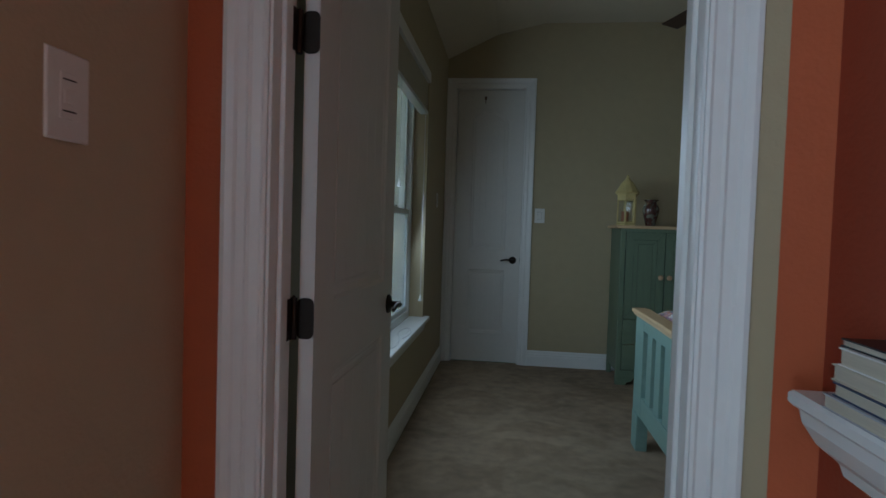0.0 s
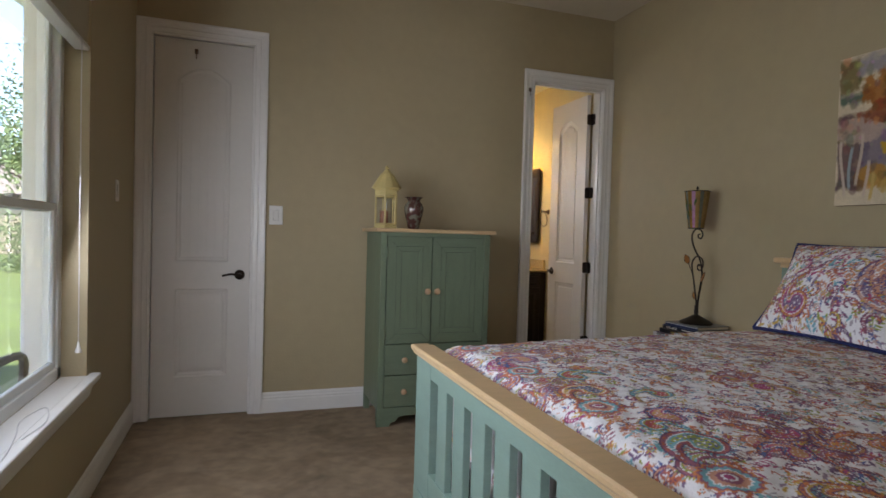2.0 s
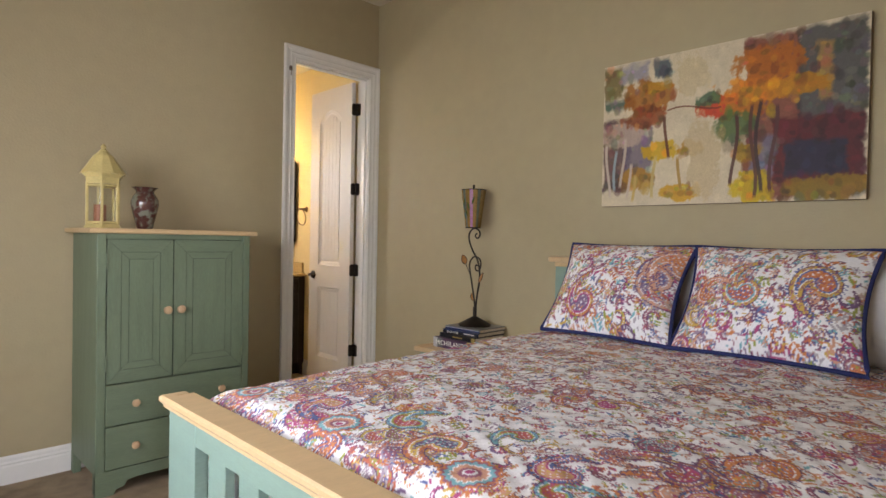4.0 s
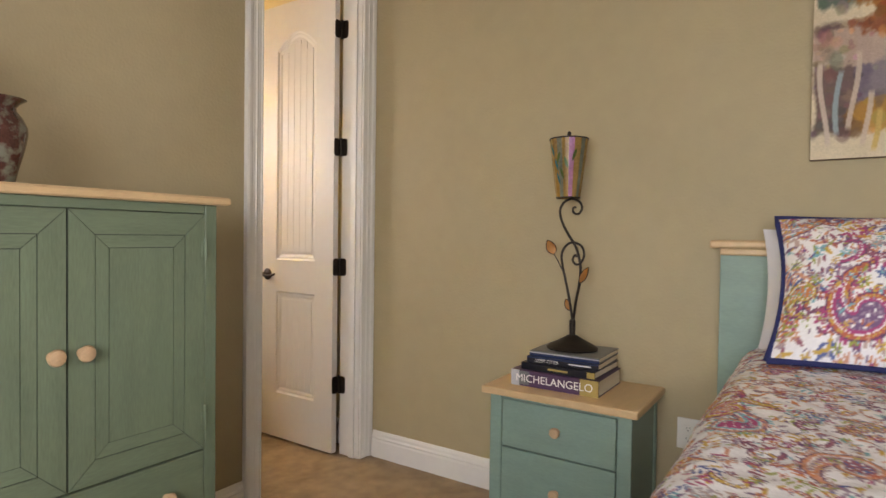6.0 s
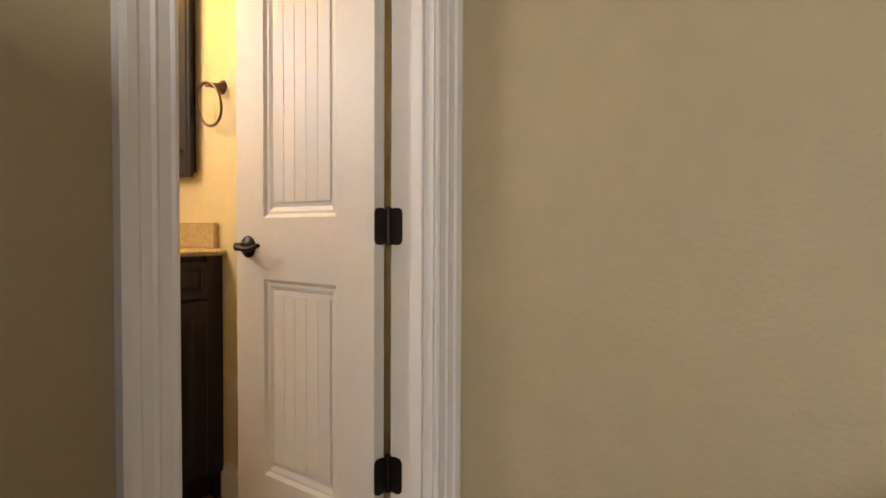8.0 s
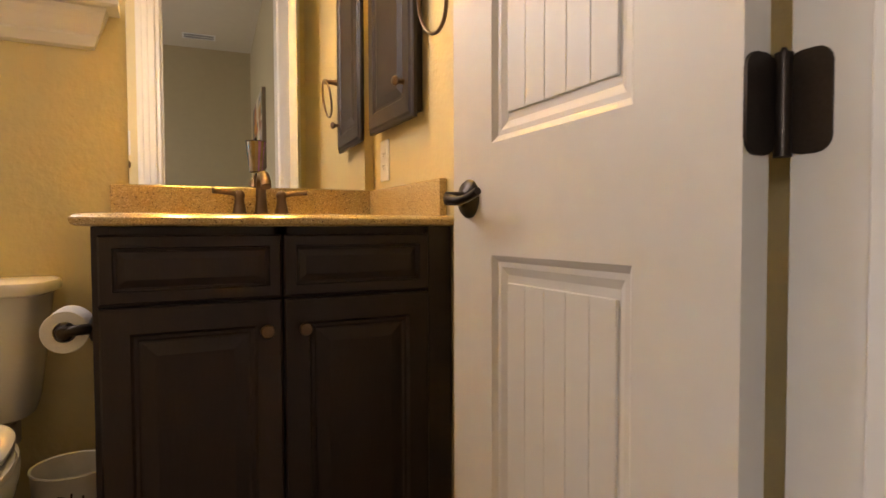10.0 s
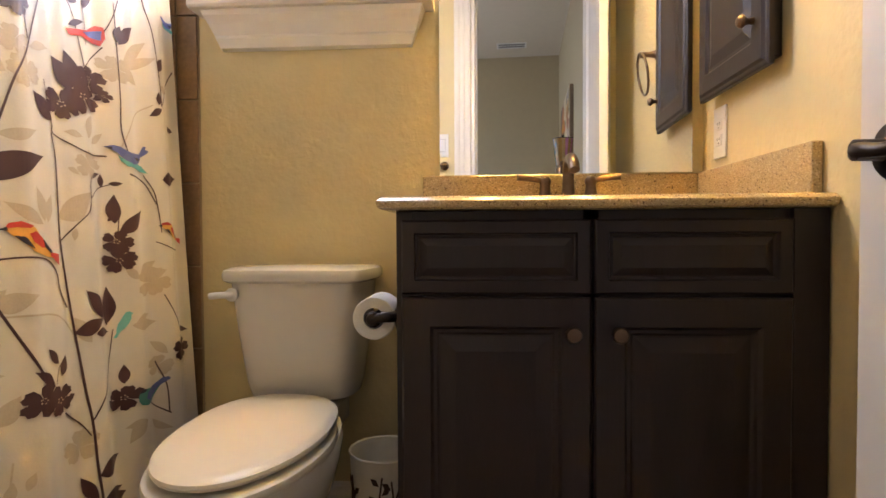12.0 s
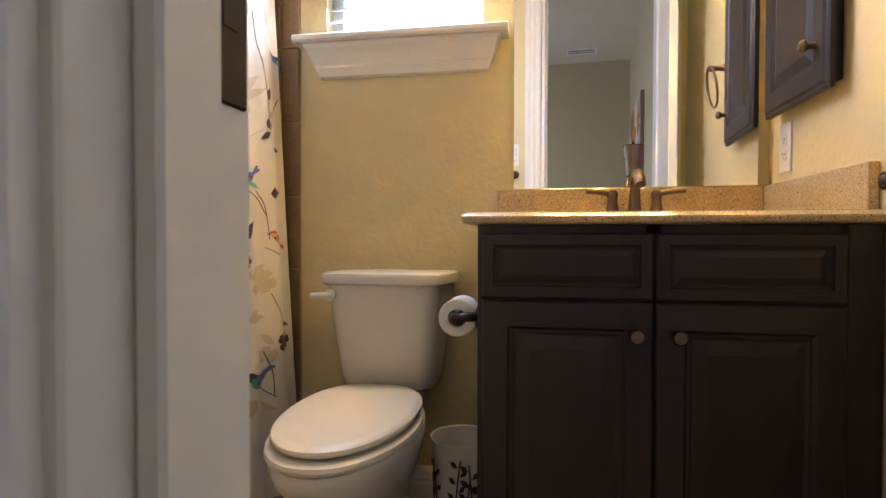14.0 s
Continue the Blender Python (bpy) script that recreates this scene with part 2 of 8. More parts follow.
def lathe(bm, profile, m, n=28):
    """Turns rows of radius and height round the z axis of m."""
    t = bmesh.new()
    rings = []
    for r, z in profile:
        rings.append([t.verts.new((r * math.cos(2 * math.pi * k / n), r * math.sin(2 * math.pi * k / n), z)) for k in range(n)])
    for a, b in zip(rings, rings[1:]):
        for k in range(n):
            t.faces.new((a[k], a[(k + 1) % n], b[(k + 1) % n], b[k]))
    t.faces.new(rings[0][::-1])
    t.faces.new(rings[-1])
    return put(bm, t, m)


def smooth_line(pts, n=8):
    """A Catmull-Rom line through the points."""
    p = [Vector(v) for v in pts]
    p = [2 * p[0] - p[1], *p, 2 * p[-1] - p[-2]]
    out = []
    for i in range(1, len(p) - 2):
        for k in range(n):
            t = k / n
            out.append(0.5 * (2 * p[i] + (p[i + 1] - p[i - 1]) * t + (2 * p[i - 1] - 5 * p[i] + 4 * p[i + 1] - p[i + 2]) * t * t
                              + (3 * p[i] - p[i - 1] - 3 * p[i + 1] + p[i + 2]) * t ** 3))
    return out + [p[-2]]


def tube(bm, pts, r, n=10, taper=1.0):
    t = bmesh.new()
    rings, ref = [], Vector((0.31, 0.17, 0.93)).normalized()
    for i, p in enumerate(pts):
        d = (pts[min(i + 1, len(pts) - 1)] - pts[max(i - 1, 0)]).normalized()
        a = d.cross(ref).normalized()
        b = d.cross(a)
        rr = r * (1 + (taper - 1) * i / (len(pts) - 1))
        rings.append([t.verts.new(p + rr * (math.cos(2 * math.pi * k / n) * a + math.sin(2 * math.pi * k / n) * b)) for k in range(n)])
    for a, b in zip(rings, rings[1:]):
        for k in range(n):
            t.faces.new((a[k], a[(k + 1) % n], b[(k + 1) % n], b[k]))
    t.faces.new(rings[0][::-1])
    t.faces.new(rings[-1])
    return put(bm, t)


def moulding(bm, pts, normal, profile):
    """Sweeps a profile (a: away from the path in its plane, to the right of its way; b: along the normal) with mitred corners."""
    t = bmesh.new()
    n = Vector(normal).normalized()
    p = [Vector(v) for v in pts]
    rows = []
    for i, v in enumerate(p):
        d1 = (v - p[i - 1]).normalized() if i else (p[1] - v).normalized()
        d2 = (p[i + 1] - v).normalized() if i < len(p) - 1 else d1
        s1, s2 = d1.cross(n), d2.cross(n)
        s = (s1 + s2).normalized()
        s = s / max(0.2, s.dot(s1))
        rows.append([t.verts.new(v + a * s + b * n) for a, b in profile])
    k = len(profile)
    for a, b in zip(rows, rows[1:]):
        for j in range(k):
            t.faces.new((a[j], a[(j + 1) % k], b[(j + 1) % k], b[j]))
    t.faces.new(rows[0][::-1])
    t.faces.new(rows[-1])
    return put(bm, t)


CASING = ((0, 0), (0, 0.011), (0.006, 0.014), (0.012, 0.011), (0.03, 0.013), (0.036, 0.017), (0.042, 0.014), (0.058, 0.016), (0.064, 0.021),
          (0.078, 0.024), (0.088, 0.022), (0.088, 0))
BASE = ((0, 0), (0, 0.015), (0.085, 0.015), (0.095, 0.012), (0.103, 0.014), (0.112, 0.009), (0.125, 0.008), (0.138, 0.003), (0.138, 0))


def skirting(bm, p, q, normal):
    """A baseboard on the floor from p to q; normal points into the room."""
    d = (Vector(q) - Vector(p)).normalized()
    up = d.cross(Vector(normal))
    pts = (p, q) if up.z > 0 else (q, p)
    return moulding(bm, pts, normal, BASE)


def grid_mesh(name, place, nu, nv, colors, material, parent=None, label="", base=(0, 0, 0)):
    """A sheet of nu x nv points with a printed colour for each point. place: array nv x nu x 3."""
    here = np.array(spot(parent) if parent else base)
    me = bpy.data.meshes.new(name)
    co = (place.reshape(-1, 3) - here).astype(np.float32)
    idx = np.arange(nu * nv).reshape(nv, nu)
    f = np.stack([idx[:-1, :-1], idx[:-1, 1:], idx[1:, 1:], idx[1:, :-1]], -1).reshape(-1, 4)
    me.vertices.add(len(co))
    me.vertices.foreach_set("co", co.ravel())
    me.loops.add(f.size)
    me.loops.foreach_set("vertex_index", f.ravel().astype(np.int32))
    me.polygons.add(len(f))
    me.polygons.foreach_set("loop_start", np.arange(0, f.size, 4, dtype=np.int32))
    me.polygons.foreach_set("use_smooth", np.ones(len(f), bool))
    me.update(calc_edges=True)
    at = me.color_attributes.new("print", "FLOAT_COLOR", "POINT")
    at.data.foreach_set("color", np.concatenate([colors.reshape(-1, 3), np.ones((len(co), 1))], 1).astype(np.float32).ravel())
    me.materials.append(material)
    ob = new(name, me)
    ob.parent = parent
    if not parent:
        ob.location = base
    return tagged(ob, label) if label else ob
# ---- the rooms ----
XW, XE, YS, YN, H = -0.13, 3.365, 1.60, 5.55, 3.03   # bedroom faces and ceiling
YB0, YB1, XBE = 5.645, 7.19, 3.40                     # bathroom
EL, ER, DH = 0.0, 0.812, 2.453                         # entrance opening
BL, BR = 2.655, 3.275                                 # bathroom opening
CL, CR = -0.035, 0.565                                # closet opening
J = 0.0215                                            # jamb thickness
WY0, WY1, WZ0, WZ1 = 2.42, 4.44, 0.565, 2.30          # bedroom window opening

setting("floor", boxes(((-1.6, -1.6, -0.15), (1.2, -0.30, 0)), ((-0.36, -0.30, -0.15), (1.2, YS - 0.115, 0)), ((XW - 0.16, YS - 0.115, -0.15), (XE + 0.25, YB0 - 0.05, 0))), CARPET)
setting("floor_bath", boxes(((0.9, YB0 - 0.05, -0.15), (XBE + 0.3, YB1 + 0.2, -0.0005))), CARPET)
# west wall with the window opening
T = 0.16
setting("wall_west", boxes(((XW - T, YS - 0.057, 0), (XW, WY0, H)), ((XW - T, WY1, 0), (XW, YB0, H)), ((XW - T, WY0, 0), (XW, WY1, WZ0 - 0.03)),
                           ((XW - T, WY0, WZ1), (XW, WY1, H))), WALL)
setting("wall_east", boxes(((XE, YS - 0.057, 0), (XE + 0.25, YN, H))), WALL)
setting("wall_north", boxes(((XW, YN, 0), (CL - J, YB0, H)), ((CL - J, YN, DH + J), (CR + J, YB0, H)), ((CR + J, YN, 0), (BL - J, YB0, H)), ((BL - J, YN, DH + J), (BR + J, YB0, H)),
                            ((BR + J, YN, 0), (XE + 0.25, YB0, H))), WALL)
setting("wall_south", boxes(((XW, YS - 0.058, 0), (EL - J, YS, H)), ((EL - J, YS - 0.058, DH + J), (ER + J, YS, H)), ((ER + J, YS - 0.058, 0), (XE, YS, H))), WALL)
setting("wall_hall_north", boxes(((-0.6, YS - 0.115, 0), (EL - J, YS - 0.058, 2.75)), ((EL - J, YS - 0.115, DH + J), (ER + J, YS - 0.058, 2.75)),
                                 ((ER + J, YS - 0.115, 0), (1.6, YS - 0.058, 2.75))), ORANGE)
setting("wall_hall_west", boxes(((-0.36, -0.40, 0), (-0.18, YS - 0.115, 2.75)), ((-0.36, -1.5, 2.30), (-0.18, -0.40, 2.75))), WALL_LIT)
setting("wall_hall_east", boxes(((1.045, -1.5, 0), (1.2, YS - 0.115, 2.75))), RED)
# unseen alcove, added so the hall_daylight lamp can shine past the west wall's end
setting("wall_unseen_lamp_alcove", boxes(((-1.6, -1.6, 0), (-1.5, -0.30, 2.75)), ((-1.5, -0.40, 0), (-0.36, -0.30, 2.75))), WALL)
setting("wall_hall_south", boxes(((-1.5, -1.6, 0), (1.2, -1.5, 2.75))), WALL)
setting("ceiling_hall", boxes(((-1.6, -1.6, 2.75), (1.6, YS - 0.115, 2.85))), CEIL)
# unpainted strip of beige wall beside the hall casing
setting("trim_paint_edge", boxes(((ER + 0.095, YS - 0.119, 0), (ER + 0.146, YS - 0.116, 2.7))), WALL)

# bedroom ceiling: flat, with a slope down to the window wall
bm = bmesh.new()
prof = ((XW - 0.02, 2.71), (0.30, 2.93), (0.72, H), (XE + 0.1, H), (XE + 0.1, H + 0.15), (XW - 0.02, H + 0.15))
a = [bm.verts.new((x, YS - 0.1, z)) for x, z in prof]
b = [bm.verts.new((x, YB0, z)) for x, z in prof]
for k in range(len(prof)):
    bm.faces.new((a[k], a[(k + 1) % 6], b[(k + 1) % 6], b[k]))
bm.faces.new(a)
bm.faces.new(b)
setting("ceiling", bm, CEIL)

# bathroom: textured walls, tiled tub alcove to the west
BWX0, BWX1, BWZ0, BWZ1 = 2.075, 2.585, 1.50, 2.25
setting("wall_bath_north", boxes(((0.9, YB1, 0), (BWX0, YB1 + 0.15, 2.75)), ((BWX1, YB1, 0), (XBE + 0.2, YB1 + 0.15, 2.75)),
                                 ((BWX0, YB1, 0), (BWX1, YB1 + 0.15, BWZ0)), ((BWX0, YB1, BWZ1), (BWX1, YB1 + 0.15, 2.75))), BATHWALL)
setting("wall_bath_east", boxes(((XBE, YB0, 0), (XBE + 0.2, YB1, 2.75))), BATHWALL)
setting("wall_bath_south", boxes(((0.9, YB0, 0), (BL - J, YB0 + 0.012, 2.75)), ((BL - J, YB0, DH + J), (BR + J, YB0 + 0.012, 2.75)), ((BR + J, YB0, 0), (XBE, YB0 + 0.012, 2.75))), BATHWALL)
setting("wall_bath_west", boxes(((0.9, YB0, 0), (1.05, YB1, 2.75))), BATHWALL)
setting("ceiling_bath", boxes(((0.9, YB0, 2.75), (XBE + 0.2, YB1 + 0.15, 2.85))), CEIL)
# closet behind its door
setting("wall_closet", boxes(((CL - 0.2, YB0 + 0.5, 0), (CR + 0.2, YB0 + 0.55, 2.6)), ((CL - 0.25, YB0, 0), (CL - 0.2, YB0 + 0.55, 2.6)),
                             ((CR + 0.2, YB0, 0), (CR + 0.25, YB0 + 0.55, 2.6)), ((CL - 0.25, YB0, 2.6), (CR + 0.25, YB0 + 0.55, 2.65))), WALL)

# baseboards
bm = bmesh.new()
for p, q, n in (((CR + 0.093, YN, 0), (BL - 0.093, YN, 0), (0, -1, 0)), ((XE, YS, 0), (XE, YN - 0.03, 0), (-1, 0, 0)),
                ((XW, YS, 0), (XW, YN, 0), (1, 0, 0)), ((ER + 0.093, YS, 0), (XE, YS, 0), (0, 1, 0))):
    skirting(bm, p, q, n)
setting("baseboard", bm, WHITE)
bm = bmesh.new()
for p, q, n in (((1.985, YB1, 0), (2.645, YB1, 0), (0, -1, 0)), ((XBE, YB0 + 0.05, 0), (XBE, 6.6, 0), (-1, 0, 0)), ((1.95, YB0 + 0.012, 0), (BL - 0.095, YB0 + 0.012, 0), (0, 1, 0))):
    skirting(bm, p, q, n)
setting("baseboard_bath", bm, WHITE)
bm = bmesh.new()
skirting(bm, (-0.18, -0.40, 0), (-0.18, YS - 0.14, 0), (1, 0, 0))
skirting(bm, (1.045, -1.5, 0), (1.045, YS - 0.14, 0), (-1, 0, 0))
setting("baseboard_hall", bm, WHITE)


def door_trim(name, x0, x1, y0, y1, faces, deep=0.0, reveal=0.006):
    """Jambs, stops and casings round an opening in a wall from y0 to y1."""
    bm = bmesh.new()
    for a, b in (((x0 - 0.02, y0 - 0.002, 0), (x0, y1 + 0.002, DH)), ((x1, y0 - 0.002, 0), (x1 + 0.02, y1 + 0.002 + deep, DH)), ((x0 - 0.02, y0 - 0.002, DH), (x1 + 0.02, y1 + 0.002, DH + 0.02))):
        box(bm, a, b, 0.0015)
    for y, n, room in faces:
        e = reveal if n > 0 else 0.006
        pts = ((x0 - e, y, 0), (x0 - e, y, DH + 0.006), (x1 + 0.006, y, DH + 0.006), (x1 + 0.006, y, 0))
        if n > 0:
            pts = pts[::-1]
        moulding(bm, pts, (0, n, 0), [(-a, b) for a, b in CASING])
    return setting(name, bm, WHITE)


def stops(name, x0, x1, y0, y1):
    bm = bmesh.new()
    for a, b in (((x0, y0, 0), (x0 + 0.011, y1, DH)), ((x1 - 0.011, y0, 0), (x1, y1, DH)), ((x0, y0, DH - 0.011), (x1, y1, DH))):
        box(bm, a, b, 0.002)
    return setting(name, bm, WHITE)


door_trim("trim_entrance_door", EL, ER, YS - 0.115, YS, ((YS - 0.115, -1, 0), (YS, 1, 0)))
stops("trim_entrance_stop", EL, ER, YS - 0.078, YS - 0.042)
door_trim("trim_bath_door", BL, BR, YN, YB0, ((YN, -1, 0), (YB0 + 0.012, 1, 0)), 0.034, 0.02)
stops("trim_bath_stop", BL, BR, YB0 - 0.071, YB0 - 0.036)
door_trim("trim_closet_door", CL, CR, YN, YB0, ((YN, -1, 0),))
stops("trim_closet_stop", CL, CR, YN + 0.045, YN + 0.08)


# ---- doors: two panels, the upper one arched, with upright boards ----
def panel_outline(x0, x1, z0, z1, rise, n=12):
    pts = [(x0, z0), (x1, z0)]
    for k in range(n + 1):
        u = k / n
        x = x1 + (x0 - x1) * u
        pts.append((x, z1 - rise + rise * math.sin(math.pi * u)))
    return pts


def leaf_mesh(w, h, t):
    """A door leaf along +x from the hinge edge, its faces at y = 0 and y = t."""
    bm = bmesh.new()
    px0, px1 = 0.135, w - 0.135
    for y, s in ((0.0, 1), (t, -1)):
        outline = [(0, 0), (w, 0), (w, h), (0, h)]
        loops = []
        for z0, z1, rise in ((0.255, 0.832, 0.0), (1.010, h - 0.17, 0.085)):
            loops.append(panel_outline(px0, px1, z0, z1, rise))
        outer = [bm.verts.new((x, y, z)) for x, z in outline]
        edges = [bm.edges.new((outer[i], outer[(i + 1) % 4])) for i in range(4)]
        for lp in loops:
            ring = [bm.verts.new((x, y, z)) for x, z in lp]
            edges += [bm.edges.new((ring[i], ring[(i + 1) % len(ring)])) for i in range(len(ring))]
            cx, cz = (px0 + px1) / 2, sum(z for _, z in lp) / len(lp)
            prev = ring
            zlo, zhi = min(z for _, z in lp), max(z for _, z in lp)
            for inset, dep in ((0.010, 0.007), (0.018, 0.0075), (0.030, 0.0125)):
                fx = 1 - 2 * inset / (px1 - px0)
                fz = 1 - 2 * inset / (zhi - zlo)
                zm = (zlo + zhi) / 2
                nxt = [bm.verts.new((cx + (x - cx) * fx, y + s * dep, zm + (z - zm) * fz)) for x, z in lp]
                for i in range(len(lp)):
                    k = (i + 1) % len(lp)
                    bm.faces.new((prev[i], prev[k], nxt[k], nxt[i]))
                prev = nxt
            bm.faces.new(prev)
        bmesh.ops.triangle_fill(bm, use_beauty=True, edges=edges)
    for a, b in (((0, 0), (w, 0)), ((w, 0), (w, h)), ((w, h), (0, h)), ((0, h), (0, 0))):
        q = [bm.verts.new((a[0], 0, a[1])), bm.verts.new((b[0], 0, b[1])), bm.verts.new((b[0], t, b[1])), bm.verts.new((a[0], t, a[1]))]
        bm.faces.new(q)
    bmesh.ops.remove_doubles(bm, verts=bm.verts, dist=0.0002)
    return bm


def board_mesh(w, h, t, z0, z1, rise):
    """The upright boards of one panel, on both faces, each with eased edges."""
    bm = bmesh.new()
    px0, px1 = 0.135 + 0.034, w - 0.135 - 0.034
    n = 5
    bw = (px1 - px0) / n
    for k in range(n):
        u = (k + 0.5) / n
        top = z1 - 0.042 - rise + rise * 0.9 * math.sin(math.pi * u)
        for y0, y1 in ((0.0085, 0.0135), (t - 0.0135, t - 0.0085)):
            box(bm, (px0 + k * bw, y0, z0 + 0.042), (px0 + (k + 1) * bw, y1, top), 0.0013)
    return bm


def lever(parent, m, side):
    """A round rose with a wavy lever; m takes z out of the door face."""
    bm = bmesh.new()
    lathe(bm, ((0.0, 0), (0.033, 0), (0.033, 0.004), (0.028, 0.010), (0.016, 0.013), (0.012, 0.017), (0.0115, 0.045), (0.0, 0.047)), m, 28)
    knob = part("door_handle", bm, BRONZE, parent, "oil-rubbed bronze lever handle", True)
    bm = bmesh.new()
    pts = smooth_line([m @ Vector(v) for v in ((0, 0, 0.042), (0.02 * side, 0.002, 0.047), (0.05 * side, 0.006, 0.047), (0.08 * side, 0.002, 0.045), (0.108 * side, -0.006, 0.044))], 6)
    tube(bm, pts, 0.0085, 10, 0.75)
    part("lever", bm, BRONZE, knob, "", True)


def rounded_plate(bm, x0, x1, y0, y1, z0, z1, r=0.014, m=None):
    """A thin plate in the y-z plane with round corners."""
    t = bmesh.new()
    ring = []
    for cy, cz, a0 in ((y1 - r, z1 - r, 0), (y0 + r, z1 - r, 90), (y0 + r, z0 + r, 180), (y1 - r, z0 + r, 270)):
        ring += [(cy + r * math.cos(radians(a0 + 22.5 * k)), cz + r * math.sin(radians(a0 + 22.5 * k))) for k in range(5)]
    a = [t.verts.new((x0, y, z)) for y, z in ring]
    b = [t.verts.new((x1, y, z)) for y, z in ring]
    t.faces.new(a[::-1])
    t.faces.new(b)
    for k in range(len(ring)):
        q = (k + 1) % len(ring)
        t.faces.new((a[k], a[q], b[q], b[k]))
    return put(bm, t, m)


def door(name, label, pin, yaw, w, h, t, hand, hinges, handle_sides=(1, 1), thumb=False):
    """A leaf that turns about its pin; yaw 0 lies along +x; hand +1 keeps the leaf on the +y side of the pin's line."""
    th = thing(name, pin, label, "door", "", "structure")
    m = Matrix.Translation(pin) @ Matrix.Rotation(radians(yaw), 4, "Z") @ Matrix.Translation((0.006, (0.010 if hand > 0 else -0.010 - t), 0.012))

    def world_bm(bm):
        bmesh.ops.transform(bm, matrix=m, verts=bm.verts)
        return bm
    part("door_leaf", world_bm(leaf_mesh(w, h, t)), DOORW, th)
    for z0, z1, rise in ((0.255, 0.832, 0.0), (1.010, h - 0.17, 0.085)):
        part("panel_boards", world_bm(board_mesh(w, h, t, z0, z1, rise)), DOORW, th)
    for y, rx, s in ((0.0, 90, 1), (t, -90, -1)):
        hm = m @ pose(w - 0.062, y, 0.925, rx, 0, 0)
        lever(th, hm, -1)
    bm = bmesh.new()
    box(bm, (w - 0.002, t / 2 - 0.012, 0.89), (w + 0.0015, t / 2 + 0.012, 0.96), 0.001)
    box(bm, (w, t / 2 - 0.006, 0.915), (w + 0.009, t / 2 + 0.006, 0.935), 0.002)
    part("latch", world_bm(bm), BRONZE, th)
    yp = -0.010 if hand > 0 else t + 0.010
    for z in hinges:
        bm = bmesh.new()
        rounded_plate(bm, -0.0035, 0.0005, -0.004 if hand > 0 else 0.0, t if hand > 0 else t + 0.004, z - 0.046, z + 0.046)
        cyl(bm, (-0.006, yp, z - 0.047), (-0.006, yp, z + 0.047), 0.0080, n=12)
        cyl(bm, (-0.006, yp, z + 0.047), (-0.006, yp, z + 0.052), 0.0045, 0.002, 12)
        part("hinge", world_bm(bm), BRONZE, th, "oil-rubbed bronze butt hinge", True)
    return th


HZ = (0.36, 0.985, 1.615, 2.23)
door("door_1", "white arched two-panel bedroom door, standing open beside the window", (EL + 0.004, YS + 0.012, 0), 89.3, 0.80, 2.435, 0.035, -1, HZ)
door("door_2", "closed white arched two-panel closet door", (CL + 0.002, YN + 0.001, 0), 0, CR - CL - 0.010, 2.435, 0.035, 1, ())
door("door_3", "white arched two-panel bathroom door, standing open", (BR - 0.004, YB0 + 0.040, 0), 89.2, 0.58, 2.435, 0.035, 1, HZ)
# hinge halves on the jambs and strike plates
for x, y0, y1, zs in ((EL, YS - 0.036, YS, HZ), (BR, YB0 + 0.002, YB0 + 0.035, HZ)):
    for z in zs:
        bm = bmesh.new()
        s = 1 if x == EL else -1
        rounded_plate(bm, x - 0.001 * s, x + 0.0022 * s, y0 - 0.004, y1 + 0.004, z + 0.012 - 0.046, z + 0.012 + 0.046)
        tagged(part("hinge_plate", bm, BRONZE, None), "dark bronze hinge plate on the white jamb", "hinge", "", "structure")
for x, y, s in ((ER, YS - 0.036, -1), (BL, YB0 - 0.031, 1)):
    bm = bmesh.new()
    zp = 0.900 if s < 0 else 0.919
    box(bm, (x - 0.001 * s, y, zp), (x + 0.0018 * s, y + 0.028, zp + 0.1), 0.0008)
    box(bm, (x + 0.001 * s, y + 0.009, zp + 0.03), (x + 0.0022 * s, y + 0.020, zp + 0.07), 0.0004)
    tagged(part("strike_plate", bm, BRONZE, None), "dark bronze strike plate on the white jamb", "strike plate", "", "structure")
# small latch hook over the closet door and on the bathroom casing
for x, z in ((0.215, 2.36), (2.60, 2.37)):
    bm = bmesh.new()
    box(bm, (x - 0.010, YN - 0.030 if x > 1 else YN - 0.004, z), (x + 0.010, YN - 0.018 if x > 1 else YN + 0.011, z + 0.03), 0.003)
    cyl(bm, (x, YN - 0.032 if x > 1 else YN - 0.008, z - 0.035), (x, YN - 0.03 if x > 1 else YN - 0.006, z + 0.012), 0.003, n=8)
    tagged(part("door_hook", bm, BRONZE2, None, "", True), "small metal hook screwed to the white woodwork", "hook")


# ---- bedroom window ----
win = thing("window_1", (XW - 0.1, (WY0 + WY1) / 2, WZ0), "white vinyl double-hung twin window with a painted sill", "window", "", "structure")
xo = XW - 0.145
mid = 3.385
bm = bmesh.new()
for a, b in (((xo - 0.02, WY0, WZ0), (xo + 0.045, WY0 + 0.045, WZ1)), ((xo - 0.02, WY1 - 0.045, WZ0), (xo + 0.045, WY1, WZ1)),
             ((xo - 0.02, WY0, WZ0), (xo + 0.045, WY1, WZ0 + 0.05)), ((xo - 0.02, WY0, WZ1 - 0.05), (xo + 0.045, WY1, WZ1)),
             ((xo - 0.02, mid - 0.05, WZ0 + 0.04), (xo + 0.05, mid + 0.05, WZ1 - 0.04))):
    box(bm, a, b, 0.003)
part("window_frame", bm, VINYL, win)
MR = 1.31
